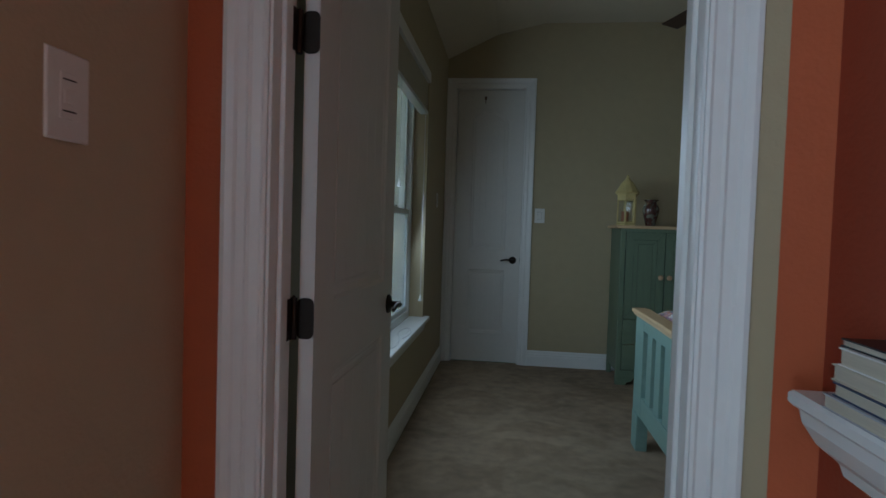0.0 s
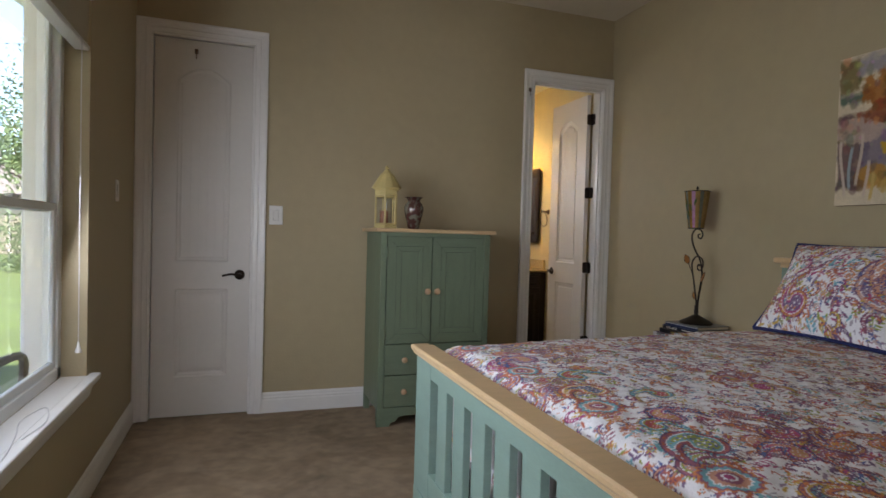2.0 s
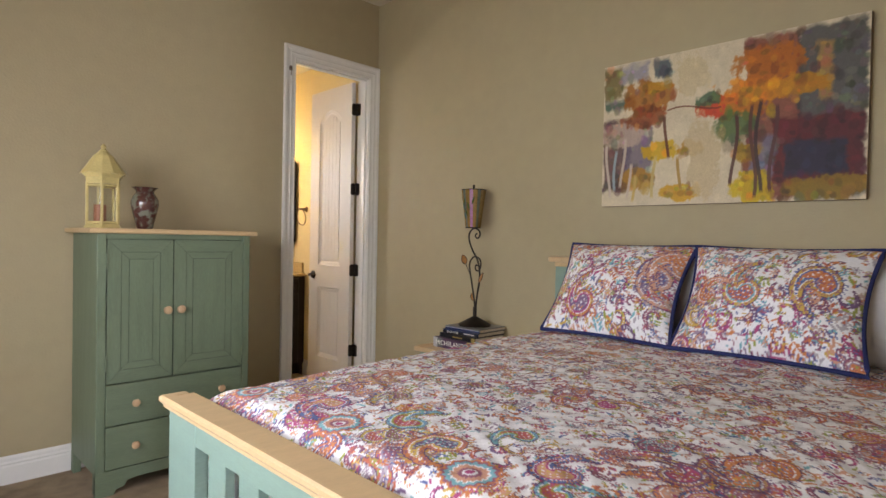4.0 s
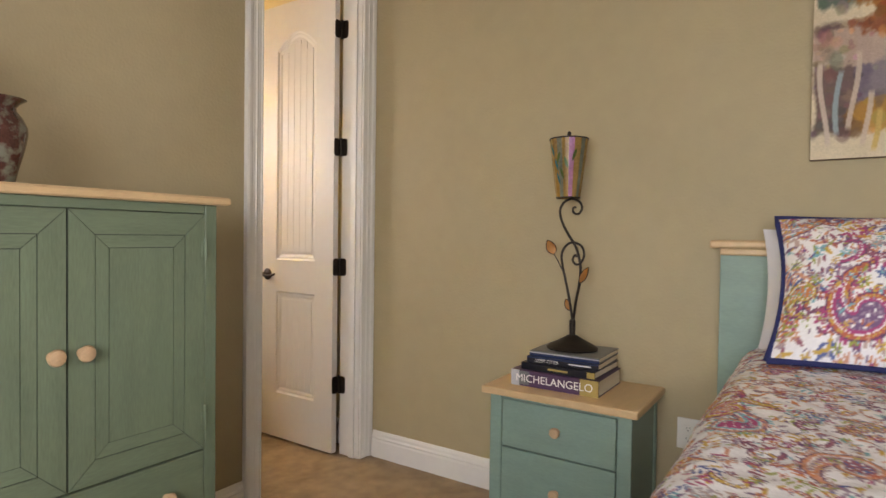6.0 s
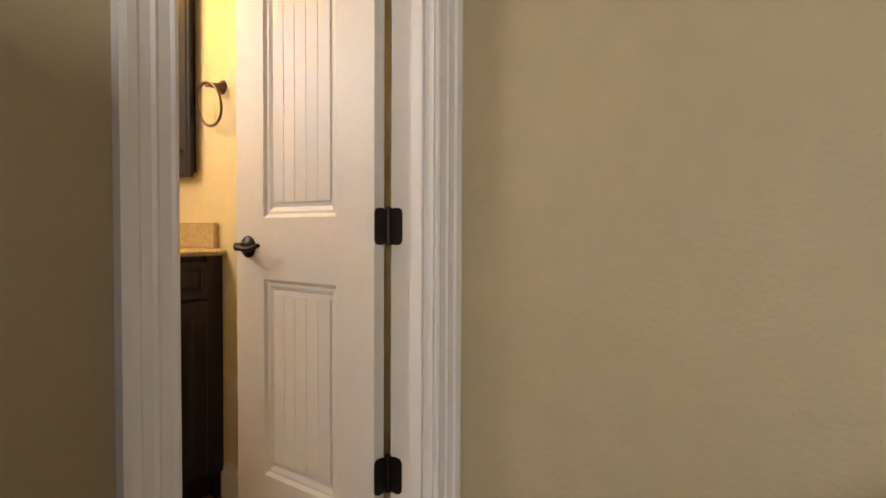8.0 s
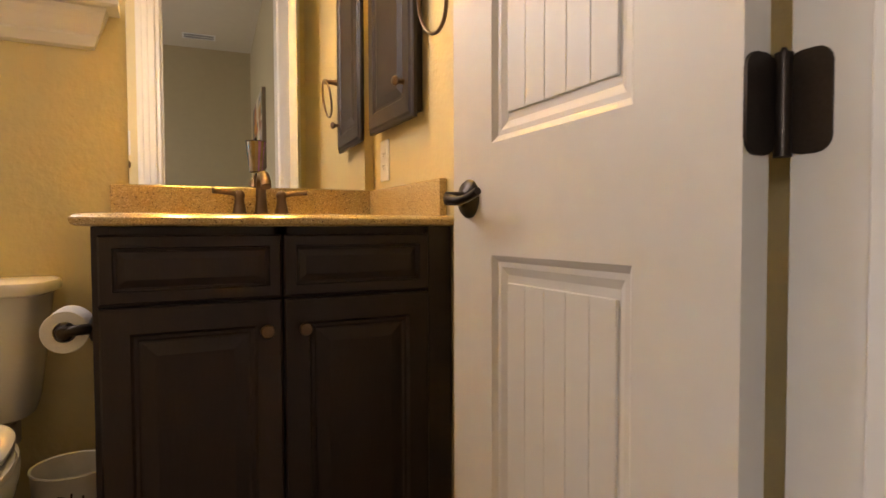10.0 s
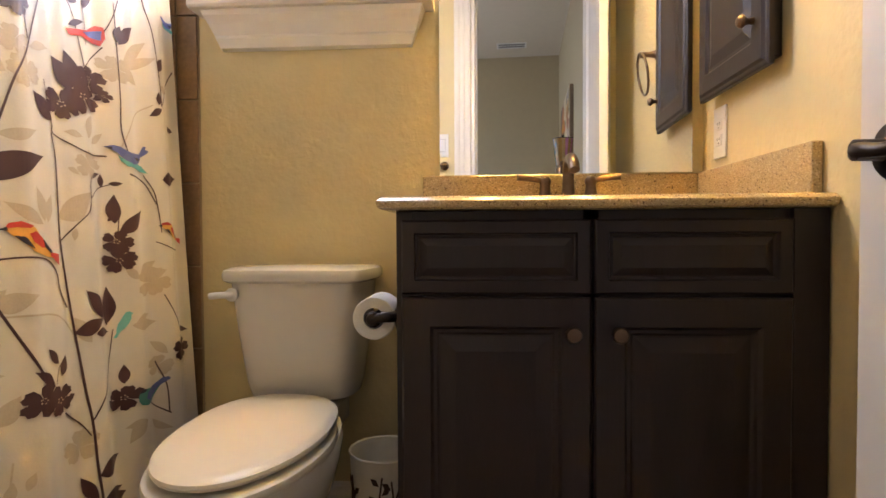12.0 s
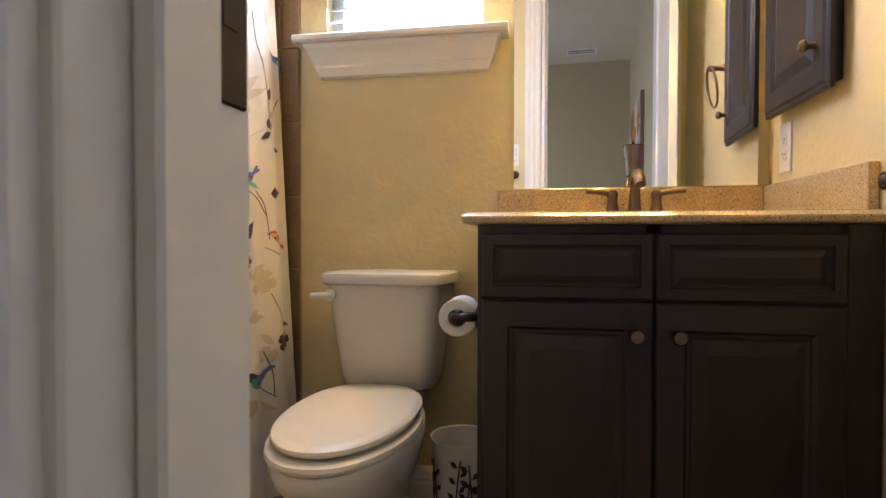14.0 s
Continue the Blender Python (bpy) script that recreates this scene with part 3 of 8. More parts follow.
for y0, y1 in ((WY0 + 0.045, mid - 0.05), (mid + 0.05, WY1 - 0.045)):
    for z0, z1, xx in ((WZ0 + 0.05, MR + 0.02, xo + 0.012), (MR - 0.02, WZ1 - 0.05, xo - 0.014)):
        bm = bmesh.new()
        f = 0.034
        for a, b in (((xx, y0, z0), (xx + 0.024, y0 + f, z1)), ((xx, y1 - f, z0), (xx + 0.024, y1, z1)), ((xx, y0 + f, z0), (xx + 0.024, y1 - f, z0 + f)),
                     ((xx, y0 + f, z1 - f), (xx + 0.024, y1 - f, z1))):
            box(bm, a, b, 0.003)
        sash = part("window_sash", bm, VINYL, win)
        pane = part("pane", boxes(((xx + 0.009, y0 + f - 0.004, z0 + f - 0.004), (xx + 0.014, y1 - f + 0.004, z1 - f + 0.004))), GLASS, sash)
        pane.visible_shadow = False
    bm = bmesh.new()
    box(bm, (xo + 0.014, (y0 + y1) / 2 - 0.03, MR + 0.020), (xo + 0.040, (y0 + y1) / 2 + 0.03, MR + 0.034), 0.004)
    part("sash_lock", bm, VINYL, win)
bm = bmesh.new()
box(bm, (XW - 0.10, WY0 - 0.001, WZ0 - 0.028), (XW + 0.001, WY1 + 0.001, WZ0), 0.001)
box(bm, (XW, WY0 - 0.05, WZ0 - 0.028), (XW + 0.045, WY1 + 0.06, WZ0 + 0.001), 0.006, 2)
part("window_sill", bm, WHITE, win, "glossy white window sill")
bm = bmesh.new()
moulding(bm, ((XW, WY1 + 0.035, WZ0 - 0.03), (XW, WY0 - 0.03, WZ0 - 0.03)), (1, 0, 0), ((0, 0), (0, 0.02), (-0.012, 0.02), (-0.06, 0.008), (-0.07, 0.004), (-0.07, 0)))
part("apron", bm, WHITE, win)

# raised wooden blind with its cords
blind = thing("window_blind", (XW - 0.03, 3.43, WZ1), "raised white wooden slat blind with hanging pull cords", "blind")
bm = bmesh.new()
box(bm, (XW - 0.060, WY0 + 0.01, WZ1 - 0.075), (XW + 0.014, WY1 - 0.006, WZ1 - 0.002), 0.006, 2)
part("valance", bm, WHITE, blind)
for k in range(16):
    z = WZ1 - 0.085 - k * 0.0125
    bm = bmesh.new()
    box(bm, (XW - 0.058, WY0 + 0.018, z - 0.0035), (XW - 0.004, WY1 - 0.014, z), 0.001)
    part("slat", bm, CEIL, blind)
bm = bmesh.new()
box(bm, (XW - 0.060, WY0 + 0.016, 2.005), (XW - 0.001, WY1 - 0.012, 2.028), 0.004)
part("bottom_rail", bm, WHITE, blind)
for y, z in ((3.42, 1.46), (4.28, 0.74)):
    bm = bmesh.new()
    cyl(bm, (XW + 0.004, y, z), (XW + 0.004, y, 2.02), 0.0016, n=6)
    cord = part("pull_cord", bm, LINEN, blind)
    bm = bmesh.new()
    lathe(bm, ((0.0, 0.045), (0.004, 0.044), (0.006, 0.03), (0.011, 0.012), (0.012, 0.002), (0.0, 0)), pose(XW + 0.004, y, z - 0.04), 12)
    part("tassel", bm, WHITE, cord, "", True)
bm = bmesh.new()
tube(bm, smooth_line([(XW + 0.015, 3.6, WZ0 + 0.003), (XW + 0.03, 3.78, WZ0 + 0.003), (XW - 0.02, 3.95, WZ0 + 0.003), (XW - 0.05, 3.8, WZ0 + 0.003),
                      (XW - 0.01, 3.62, WZ0 + 0.004), (XW + 0.02, 3.4, WZ0 + 0.003), (XW - 0.02, 3.2, WZ0 + 0.003), (XW + 0.02, 3.05, WZ0 + 0.003)], 8), 0.0017, 6)
part("loose_cord", bm, LINEN, blind)

# ---- bathroom window ----
win2 = thing("window_2", (2.33, YB1, BWZ0), "small white bathroom window with closed slat blind", "window", "", "structure")
bm = bmesh.new()
for a, b in (((BWX0, YB1 + 0.06, BWZ0), (BWX0 + 0.035, YB1 + 0.13, BWZ1)), ((BWX1 - 0.035, YB1 + 0.06, BWZ0), (BWX1, YB1 + 0.13, BWZ1)),
             ((BWX0 + 0.035, YB1 + 0.06, BWZ0), (BWX1 - 0.035, YB1 + 0.13, BWZ0 + 0.035)), ((BWX0 + 0.035, YB1 + 0.06, BWZ1 - 0.035), (BWX1 - 0.035, YB1 + 0.13, BWZ1))):
    box(bm, a, b, 0.003)
part("window_frame", bm, VINYL, win2)
pane = part("pane", boxes(((BWX0 + 0.03, YB1 + 0.09, BWZ0 + 0.03), (BWX1 - 0.03, YB1 + 0.096, BWZ1 - 0.03))), GLASS, win2)
pane.visible_shadow = False
bm = bmesh.new()
moulding(bm, ((1.995, YB1 - 0.001, 1.498), (2.665, YB1 - 0.001, 1.498)), (0, -1, 0), ((0.024, 0), (0.024, 0.085), (0.018, 0.092), (0.006, 0.092), (0, 0.085), (0, 0)))
box(bm, (BWX0, YB1, 1.474), (BWX1, YB1 + 0.07, 1.498), 0.001)
part("window_sill", bm, WHITE, win2)
bm = bmesh.new()
apron = ((0.0, 0.0), (0.0, 0.070), (-0.014, 0.066), (-0.030, 0.050), (-0.060, 0.030), (-0.068, 0.032), (-0.092, 0.020), (-0.096, 0.0))
rows = []
for end, x0, s in ((0, 2.022, 1), (1, 2.638, -1)):
    rows.append([bm.verts.new((x0 + s * (-a) * 0.38, YB1 - b, 1.473 + a)) for a, b in apron])
k = len(apron)
for j in range(k):
    bm.faces.new((rows[0][j], rows[0][(j + 1) % k], rows[1][(j + 1) % k], rows[1][j]))
bm.faces.new(rows[0][::-1])
bm.faces.new(rows[1])
part("apron", bm, WHITE, win2)
blind2 = thing("window_blind", (2.33, YB1 + 0.03, BWZ1), "lowered white wooden slat blind glowing with daylight", "blind")
for k in range(18):
    z = BWZ0 + 0.035 + k * 0.039
    bm = bmesh.new()
    box(bm, (BWX0 + 0.006, -0.024, -0.0015), (BWX1 - 0.006, 0.024, 0.0015), 0.001, 1, pose(0, YB1 + 0.032, z, 32, 0, 0))
    part("slat", bm, WHITE, blind2)
bm = bmesh.new()
box(bm, (BWX0 + 0.004, YB1 + 0.010, BWZ0 + 0.004), (BWX1 - 0.004, YB1 + 0.052, BWZ0 + 0.020), 0.004)
part("bottom_rail", bm, WHITE, blind2)
bm = bmesh.new()
box(bm, (BWX0 + 0.002, YB1 + 0.006, BWZ1 - 0.07), (BWX1 - 0.002, YB1 + 0.05, BWZ1 - 0.002), 0.004)
part("valance", bm, WHITE, blind2)
for x in (2.15, 2.50):
    bm = bmesh.new()
    cyl(bm, (x, YB1 + 0.006, BWZ0 + 0.01), (x, YB1 + 0.006, BWZ1 - 0.06), 0.0012, n=6)
    part("ladder_cord", bm, WHITE, blind2)
# ---- bedroom furniture ----
def knob(bm, m, r=0.0175, length=0.028):
    lathe(bm, ((0.0, 0), (r * 0.62, 0), (r * 0.48, length * 0.3), (r * 0.6, length * 0.45), (r * 0.95, length * 0.62), (r, length * 0.75), (r * 0.85, length * 0.95), (r * 0.5, length * 1.03), (0.0, length * 1.05)), m, 20)
    return bm


def framed_door(parent, name, x0, x1, z0, z1, y, mt):
    """A cabinet door of mitred boards round a panel, dark lines between them; its face looks to -y."""
    fr = 0.062
    th = 0.019
    back = part(name, boxes(((x0, y + 0.004, z0), (x1, y + th, z1))), GROOVE, parent)
    g = 0.0011

    def slab(pts, dep):
        bm = bmesh.new()
        f = [bm.verts.new((x, y + dep, z)) for x, z in pts]
        r = [bm.verts.new((x, y + 0.006, z)) for x, z in pts]
        bm.faces.new(f)
        for i in range(len(pts)):
            bm.faces.new((f[i], f[(i + 1) % len(pts)], r[(i + 1) % len(pts)], r[i]))
        return bm
    for lo, hi, dep in ((0.0, fr, 0.0), (fr, fr + 0.034, 0.0016)):
        a0, a1, c0, c1 = x0 + lo + g, x1 - lo - g, z0 + lo + g, z1 - lo - g
        b0, b1, d0, d1 = x0 + hi - g, x1 - hi + g, z0 + hi - g, z1 - hi + g
        k = 2 * g
        part("stile", slab(((a0, c0 + k), (b0, d0 + k), (b0, d1 - k), (a0, c1 - k)), dep), mt, back)
        part("stile", slab(((a1, c0 + k), (a1, c1 - k), (b1, d1 - k), (b1, d0 + k)), dep), mt, back)
        part("rail", slab(((a0, c1), (b0, d1), (b1, d1), (a1, c1)), dep), GREENX, back)
        part("rail", slab(((a0, c0), (a1, c0), (b1, d0), (b0, d0)), dep), GREENX, back)
    e = fr + 0.034
    part("panel", slab(((x0 + e + g, z0 + e + g), (x1 - e - g, z0 + e + g), (x1 - e - g, z1 - e - g), (x0 + e + g, z1 - e - g)), 0.0006), mt, back)
    return back


CX0, CX1, CY0, CY1 = 1.350, 2.095, 5.070, 5.528
cab = thing("armoire", (1.70, 5.26, 0), "sage green armoire with two doors, drawers and a maple top", "cabinet")
bm = bmesh.new()
box(bm, (CX0, CY0 + 0.02, 0.10), (CX0 + 0.02, CY1, 1.249), 0.002)
box(bm, (CX1 - 0.02, CY0 + 0.02, 0.10), (CX1, CY1, 1.249), 0.002)
box(bm, (CX0 + 0.02, CY1 - 0.012, 0.10), (CX1 - 0.02, CY1, 1.249))
box(bm, (CX0 + 0.02, CY0 + 0.03, 0.10), (CX1 - 0.02, CY1 - 0.012, 0.118))
box(bm, (CX0 + 0.02, CY0 + 0.03, 0.526), (CX1 - 0.02, CY1 - 0.012, 0.540))
part("carcass", bm, GREEN, cab)
for x0, x1 in ((CX0 - 0.004, CX0 + 0.036), (CX1 - 0.036, CX1 + 0.004)):
    part("corner_stile", boxes(((x0, CY0, 0.012), (x1, CY0 + 0.045, 1.249)), bevel=0.003), GREEN, cab)
    part("leg", boxes(((x0 + 0.002, CY1 - 0.05, 0.0), (x1 - 0.002, CY1 - 0.004, 0.11)), bevel=0.002), GREEN, cab)
part("front_rail", boxes(((CX0 + 0.036, CY0 + 0.004, 1.224), (CX1 - 0.036, CY0 + 0.03, 1.249)), bevel=0.001), GREENX, cab)
# scalloped apron between the front feet
bm = bmesh.new()
prof = [(CX0 - 0.004, 0.0), (CX0 + 0.075, 0.0), (CX0 + 0.085, 0.022), (CX0 + 0.12, 0.03), (CX0 + 0.135, 0.055), (CX0 + 0.18, 0.062)]
prof = prof + [(CX0 + CX1 - x, z) for x, z in prof[::-1]] + [(CX1 + 0.004, 0.118), (CX0 - 0.004, 0.118)]
f = [bm.verts.new((x, CY0 - 0.002, z)) for x, z in prof]
r = [bm.verts.new((x, CY0 + 0.022, z)) for x, z in prof]
bm.faces.new(f)
bm.faces.new(r)
for i in range(len(prof)):
    bm.faces.new((f[i], f[(i + 1) % len(prof)], r[(i + 1) % len(prof)], r[i]))
part("apron", bm, GREENX, cab)
bm = bmesh.new()
moulding(bm, ((CX0 + 0.008, CY1 - 0.001, 1.250), (CX0 + 0.008, CY0 + 0.03, 1.250), (CX1 - 0.008, CY0 + 0.03, 1.250), (CX1 - 0.008, CY1 - 0.001, 1.250)), (0, 0, 1),
         ((-0.02, 0), (0.042, 0), (0.047, 0.005), (0.047, 0.018), (0.042, 0.024), (-0.02, 0.024)))
box(bm, (CX0 + 0.027, CY0 + 0.049, 1.2505), (CX1 - 0.027, CY1 - 0.001, 1.274))
part("top_board", bm, MAPLE, cab, "natural maple top board")
xs = 1.690
for x0, x1 in ((CX0 + 0.038, xs - 0.0015), (xs + 0.0015, CX1 - 0.038)):
    framed_door(cab, "cabinet_door", x0, x1, 0.532, 1.222, CY0 - 0.002, GREEN)
for x in (xs - 0.033, xs + 0.033):
    part("knob", knob(bmesh.new(), pose(x, CY0 - 0.002, 0.870, 90, 0, 0), 0.021, 0.034), KNOBW, cab, "turned maple knob", True)
for z0, z1 in ((0.330, 0.526), (0.122, 0.324)):
    part("drawer", boxes(((CX0 + 0.038, CY0 - 0.002, z0), (CX1 - 0.038, CY0 + 0.02, z1)), bevel=0.0025), GREENX, cab)
    for x in (1.515, 1.940):
        part("knob", knob(bmesh.new(), pose(x, CY0 - 0.002, (z0 + z1) / 2, 90, 0, 0), 0.019, 0.030), KNOBW, cab, "turned maple knob", True)
for x, s in ((CX0 + 0.037, 1), (CX1 - 0.037, -1)):
    for z in (0.63, 1.12):
        bm = bmesh.new()
        cyl(bm, (x, CY0 - 0.006, z - 0.032), (x, CY0 - 0.006, z + 0.032), 0.005, n=10)
        box(bm, (x - 0.012, CY0 - 0.0045, z - 0.022), (x + 0.012, CY0 - 0.0015, z + 0.022), 0.001)
        part("hinge", bm, GREEN, cab)


# lantern
ln0 = (1.415, 5.25, 1.274)
lan = thing("lantern", ln0, "cream metal candle lantern with glass sides on the armoire", "lantern")


def hexa(r, z, n=4, turn=22):
    r, z = r * 1.10, z * 1.06
    return [Vector((ln0[0] + r * math.cos(radians(360 / n * k + turn)), ln0[1] + r * math.sin(radians(360 / n * k + turn)), ln0[2] + z)) for k in range(n)]


def ring_stack(rows, n=6, turn=12):
    bm = bmesh.new()
    rings = [[bm.verts.new(v) for v in hexa(r, z, n, turn)] for r, z in rows]
    for a, b in zip(rings, rings[1:]):
        for k in range(n):
            bm.faces.new((a[k], a[(k + 1) % n], b[(k + 1) % n], b[k]))
    bm.faces.new(rings[0][::-1])
    bm.faces.new(rings[-1])
    return bm


part("base", ring_stack(((0.078, 0), (0.080, 0.006), (0.074, 0.014), (0.070, 0.020))), CREAM, lan)
for v in hexa(0.068, 0, 6, 12):
    part("post", boxes(((v.x - 0.006, v.y - 0.006, v.z + 0.018), (v.x + 0.006, v.y + 0.006, v.z + 0.225)), bevel=0.002), CREAM, lan)
hx = hexa(0.067, 0, 6, 12)
for k in range(6):
    a, b = hx[k], hx[(k + 1) % 6]
    bm = bmesh.new()
    q = [bm.verts.new(a + Vector((0, 0, 0.02))), bm.verts.new(b + Vector((0, 0, 0.02))), bm.verts.new(b + Vector((0, 0, 0.215))), bm.verts.new(a + Vector((0, 0, 0.215)))]
    bm.faces.new(q)
    part("pane", bm, CLEAR, lan).visible_shadow = False
    for z in (0.028, 0.210):
        part("rail", cyl(bmesh.new(), a + Vector((0, 0, z)), b + Vector((0, 0, z)), 0.006, n=8), CREAM, lan)
part("eave", ring_stack(((0.072, 0.205), (0.076, 0.235), (0.090, 0.246), (0.092, 0.252), (0.086, 0.256))), CREAM, lan)
part("roof", ring_stack(((0.092, 0.252), (0.084, 0.264), (0.070, 0.286), (0.054, 0.314), (0.040, 0.336), (0.024, 0.350), (0.018, 0.358)), 12, 12), CREAM, lan)
bm = bmesh.new()
lathe(bm, ((0.0, 0.374), (0.016, 0.375), (0.018, 0.384), (0.010, 0.392), (0.014, 0.402), (0.006, 0.414), (0, 0.416)), Matrix.Translation(ln0), 16)
part("finial", bm, CREAM, lan, "", True)
bm = bmesh.new()
cyl(bm, (ln0[0], ln0[1], ln0[2] + 0.02), (ln0[0], ln0[1], ln0[2] + 0.115), 0.030, n=24)
part("candle", bm, CANDLE, lan, "brown pillar candle", True)

# vase
va = thing("vase", (1.605, 5.24, 1.274), "brown and grey glazed ceramic vase on the armoire", "vase")
bm = bmesh.new()
lathe(bm, ((0.0, 0.0), (0.036, 0.0), (0.040, 0.012), (0.046, 0.040), (0.058, 0.085), (0.066, 0.125), (0.066, 0.145), (0.056, 0.168), (0.044, 0.184), (0.042, 0.194),
           (0.050, 0.205), (0.064, 0.214), (0.060, 0.2145), (0.042, 0.203), (0.034, 0.19), (0.0, 0.15)), pose(1.605, 5.24, 1.274), 40)
part("body", bm, VASE, va, "", True)


# ---- switch and socket plates ----
def plate(name, label, c, normal, w, h, kind, cat, turn=0):
    """A cover plate centred at c on a wall, its face along the normal."""
    th = thing(name, c, label, cat)
    n = Vector(normal)
    z = Vector((0, 0, 1))
    s = z.cross(n)
    m = Matrix((s, z, n)).transposed().to_4x4()
    m.translation = Vector(c)

    def add(nm, a, b, mt, bev=0.0):
        part(nm, box(bmesh.new(), a, b, bev, 1, m), mt, th)
    add("cover", (-w / 2, -h / 2, 0), (w / 2, h / 2, 0.006), PLASTIC, 0.0025)
    if kind == "rocker":
        k = max(1, round(w / 0.06) - 0) if w > 0.1 else 1
        for i in range(k):
            x = (i - (k - 1) / 2) * 0.046
            add("rocker_rim", (x - 0.0175, -0.034, 0.005), (x + 0.0175, 0.034, 0.0072), SLOT)
            add("rocker", (x - 0.0165, -0.033, 0.006), (x + 0.0165, 0.033, 0.0095), PLASTIC, 0.0015)
    elif kind == "dimmer":
        add("switch_frame", (-0.0172, -0.034, 0.005), (0.0172, 0.034, 0.0074), PLASTIC, 0.001)
        add("button", (-0.012, -0.012, 0.007), (0.012, 0.010, 0.0092), PLASTIC, 0.0012)
        for y in (-0.022, 0.024):
            add("slot", (-0.013, y - 0.0012, 0.007), (0.013, y + 0.0012, 0.0079), SLOT)
    else:
        for y in (-0.0195, 0.0195):
            add("socket", (-0.0165, y - 0.0145, 0.005), (0.0165, y + 0.0145, 0.0078), PLASTIC, 0.002)
            for x in (-0.006, 0.006):
                add("slot", (x - 0.001, y - 0.001, 0.0075), (x + 0.001, y + 0.007, 0.0082), SLOT)
            add("slot", (-0.002, y - 0.009, 0.0075), (0.002, y - 0.005, 0.0082), SLOT)
    return th


plate("light_switch", "white double rocker light switch on the beige wall", (0.726, YN, 1.342), (0, -1, 0), 0.088, 0.128, "rocker", "switch")
plate("light_switch", "white slide dimmer switch on the hall wall", (-0.18, 1.168, 1.384), (1, 0, 0), 0.084, 0.130, "dimmer", "switch")
plate("wall_socket", "white double wall socket low beside the bed", (XE, 3.965, 0.43), (-1, 0, 0), 0.080, 0.118, "socket", "socket")
plate("wall_plate", "small blank white wall plate beside the closet", (XW, 5.02, 1.43), (1, 0, 0), 0.07, 0.115, "rocker", "switch")


# ---- prints ----
def raster(h, w, base, seed):
    rng = np.random.default_rng(seed)
    img = np.tile(np.array(base, float), (h, w, 1))
    img *= 1 + 0.03 * rng.standard_normal((h, w, 1))
    return img, rng


def region(img, cx, cy, rad, px):
    h, w, _ = img.shape
    x0, x1 = max(0, int((cx - rad) / px)), min(w, int((cx + rad) / px) + 2)
    y0, y1 = max(0, int((cy - rad) / px)), min(h, int((cy + rad) / px) + 2)
    if x1 <= x0 or y1 <= y0:
        return None
    gx, gy = np.meshgrid(np.arange(x0, x1) * px - cx, np.arange(y0, y1) * px - cy)
    return img[y0:y1, x0:x1], gx, gy


INK = [(0.34, 0.12, 0.18), (0.66, 0.24, 0.09), (0.12, 0.16, 0.38), (0.20, 0.47, 0.55), (0.64, 0.42, 0.10), (0.46, 0.08, 0.22), (0.34, 0.38, 0.09), (0.20, 0.12, 0.24), (0.66, 0.34, 0.24), (0.54, 0.15, 0.09), (0.46, 0.42, 0.47), (0.55, 0.42, 0.40), (0.36, 0.26, 0.36)]
COTTON = (0.88, 0.87, 0.90)
OUTLINE = (0.15, 0.07, 0.15)


def paisley(img, px, cx, cy, size, turn, flip, inks):
    """A teardrop with a curled tail: dark outline, beaded rim, a second rim and a field of small florets."""
    got = region(img, cx, cy, size * 1.5, px)
    if got is None:
        return
    sub, gx, gy = got
    c, s = math.cos(turn), math.sin(turn)
    x, y = (gx * c + gy * s) / size, (-gx * s + gy * c) / size * flip
    d = np.full(x.shape, 9.0)
    along = np.zeros(x.shape)
    for k in range(22):
        t = k / 21
        a = -0.5 + 3.3 * t
        sx, sy = 0.95 * t * math.cos(a), 0.80 * t * math.sin(a) + 0.15 * t
        e = np.hypot(x - sx, y - sy) - 0.31 * (1 - t) ** 0.8 - 0.03
        along[e < d] = t
        d = np.minimum(d, e)
    ang = np.arctan2(y, x) + 3 * along
    fringe = (d < 0.11) & (d > 0.03) & (np.sin(ang * 24 + d * 20) > 0.6)
    sub[fringe] = inks[1]
    for lim, col in ((0.03, OUTLINE), (0.005, inks[0]), (-0.075, COTTON), (-0.095, inks[1]), (-0.14, inks[2])):
        sub[d < lim] = col
    sub[(np.abs(d + 0.035) < 0.022) & (np.sin(ang * 30) > 0.1)] = inks[3]
    dots = (d < -0.15) & (np.sin(x * 42 + 2 * np.sin(y * 17)) * np.sin(y * 42) > 0.35)
    sub[dots] = inks[4]
    sub[(d < -0.15) & (np.sin(x * 31 - y * 12) * np.sin(y * 33 + x * 9) > 0.72)] = COTTON


def flower(img, px, cx, cy, size, turn, petals, ink, eye):
    got = region(img, cx, cy, size * 1.1, px)
    if got is None:
        return
    sub, gx, gy = got
    r, a = np.hypot(gx, gy) / size, np.arctan2(gy, gx) + turn
    sub[r < 0.60 + 0.38 * np.cos(a * petals)] = ink
    sub[r < 0.24] = eye


def curl(img, px, cx, cy, size, turn, flip, ink):
    """A comma-shaped scroll with a pale vein."""
    got = region(img, cx, cy, size * 1.2, px)
    if got is None:
        return
    sub, gx, gy = got
    c, s = math.cos(turn), math.sin(turn)
    x, y = (gx * c + gy * s) / size, (-gx * s + gy * c) / size * flip
    d = np.full(x.shape, 9.0)
    for k in range(26):
        t = k / 25
        a = 4.4 * t
        rr = 0.12 + 0.78 * t
        d = np.minimum(d, np.hypot(x - rr * math.cos(a) * 0.8, y - rr * math.sin(a) * 0.8) - 0.03 - 0.42 * t * t * (1.05 - t))
    sub[d < 0.035] = OUTLINE
    sub[d < 0.0] = ink
    sub[(d < -0.05) & (np.sin((x + y) * 45) > 0.2)] = COTTON


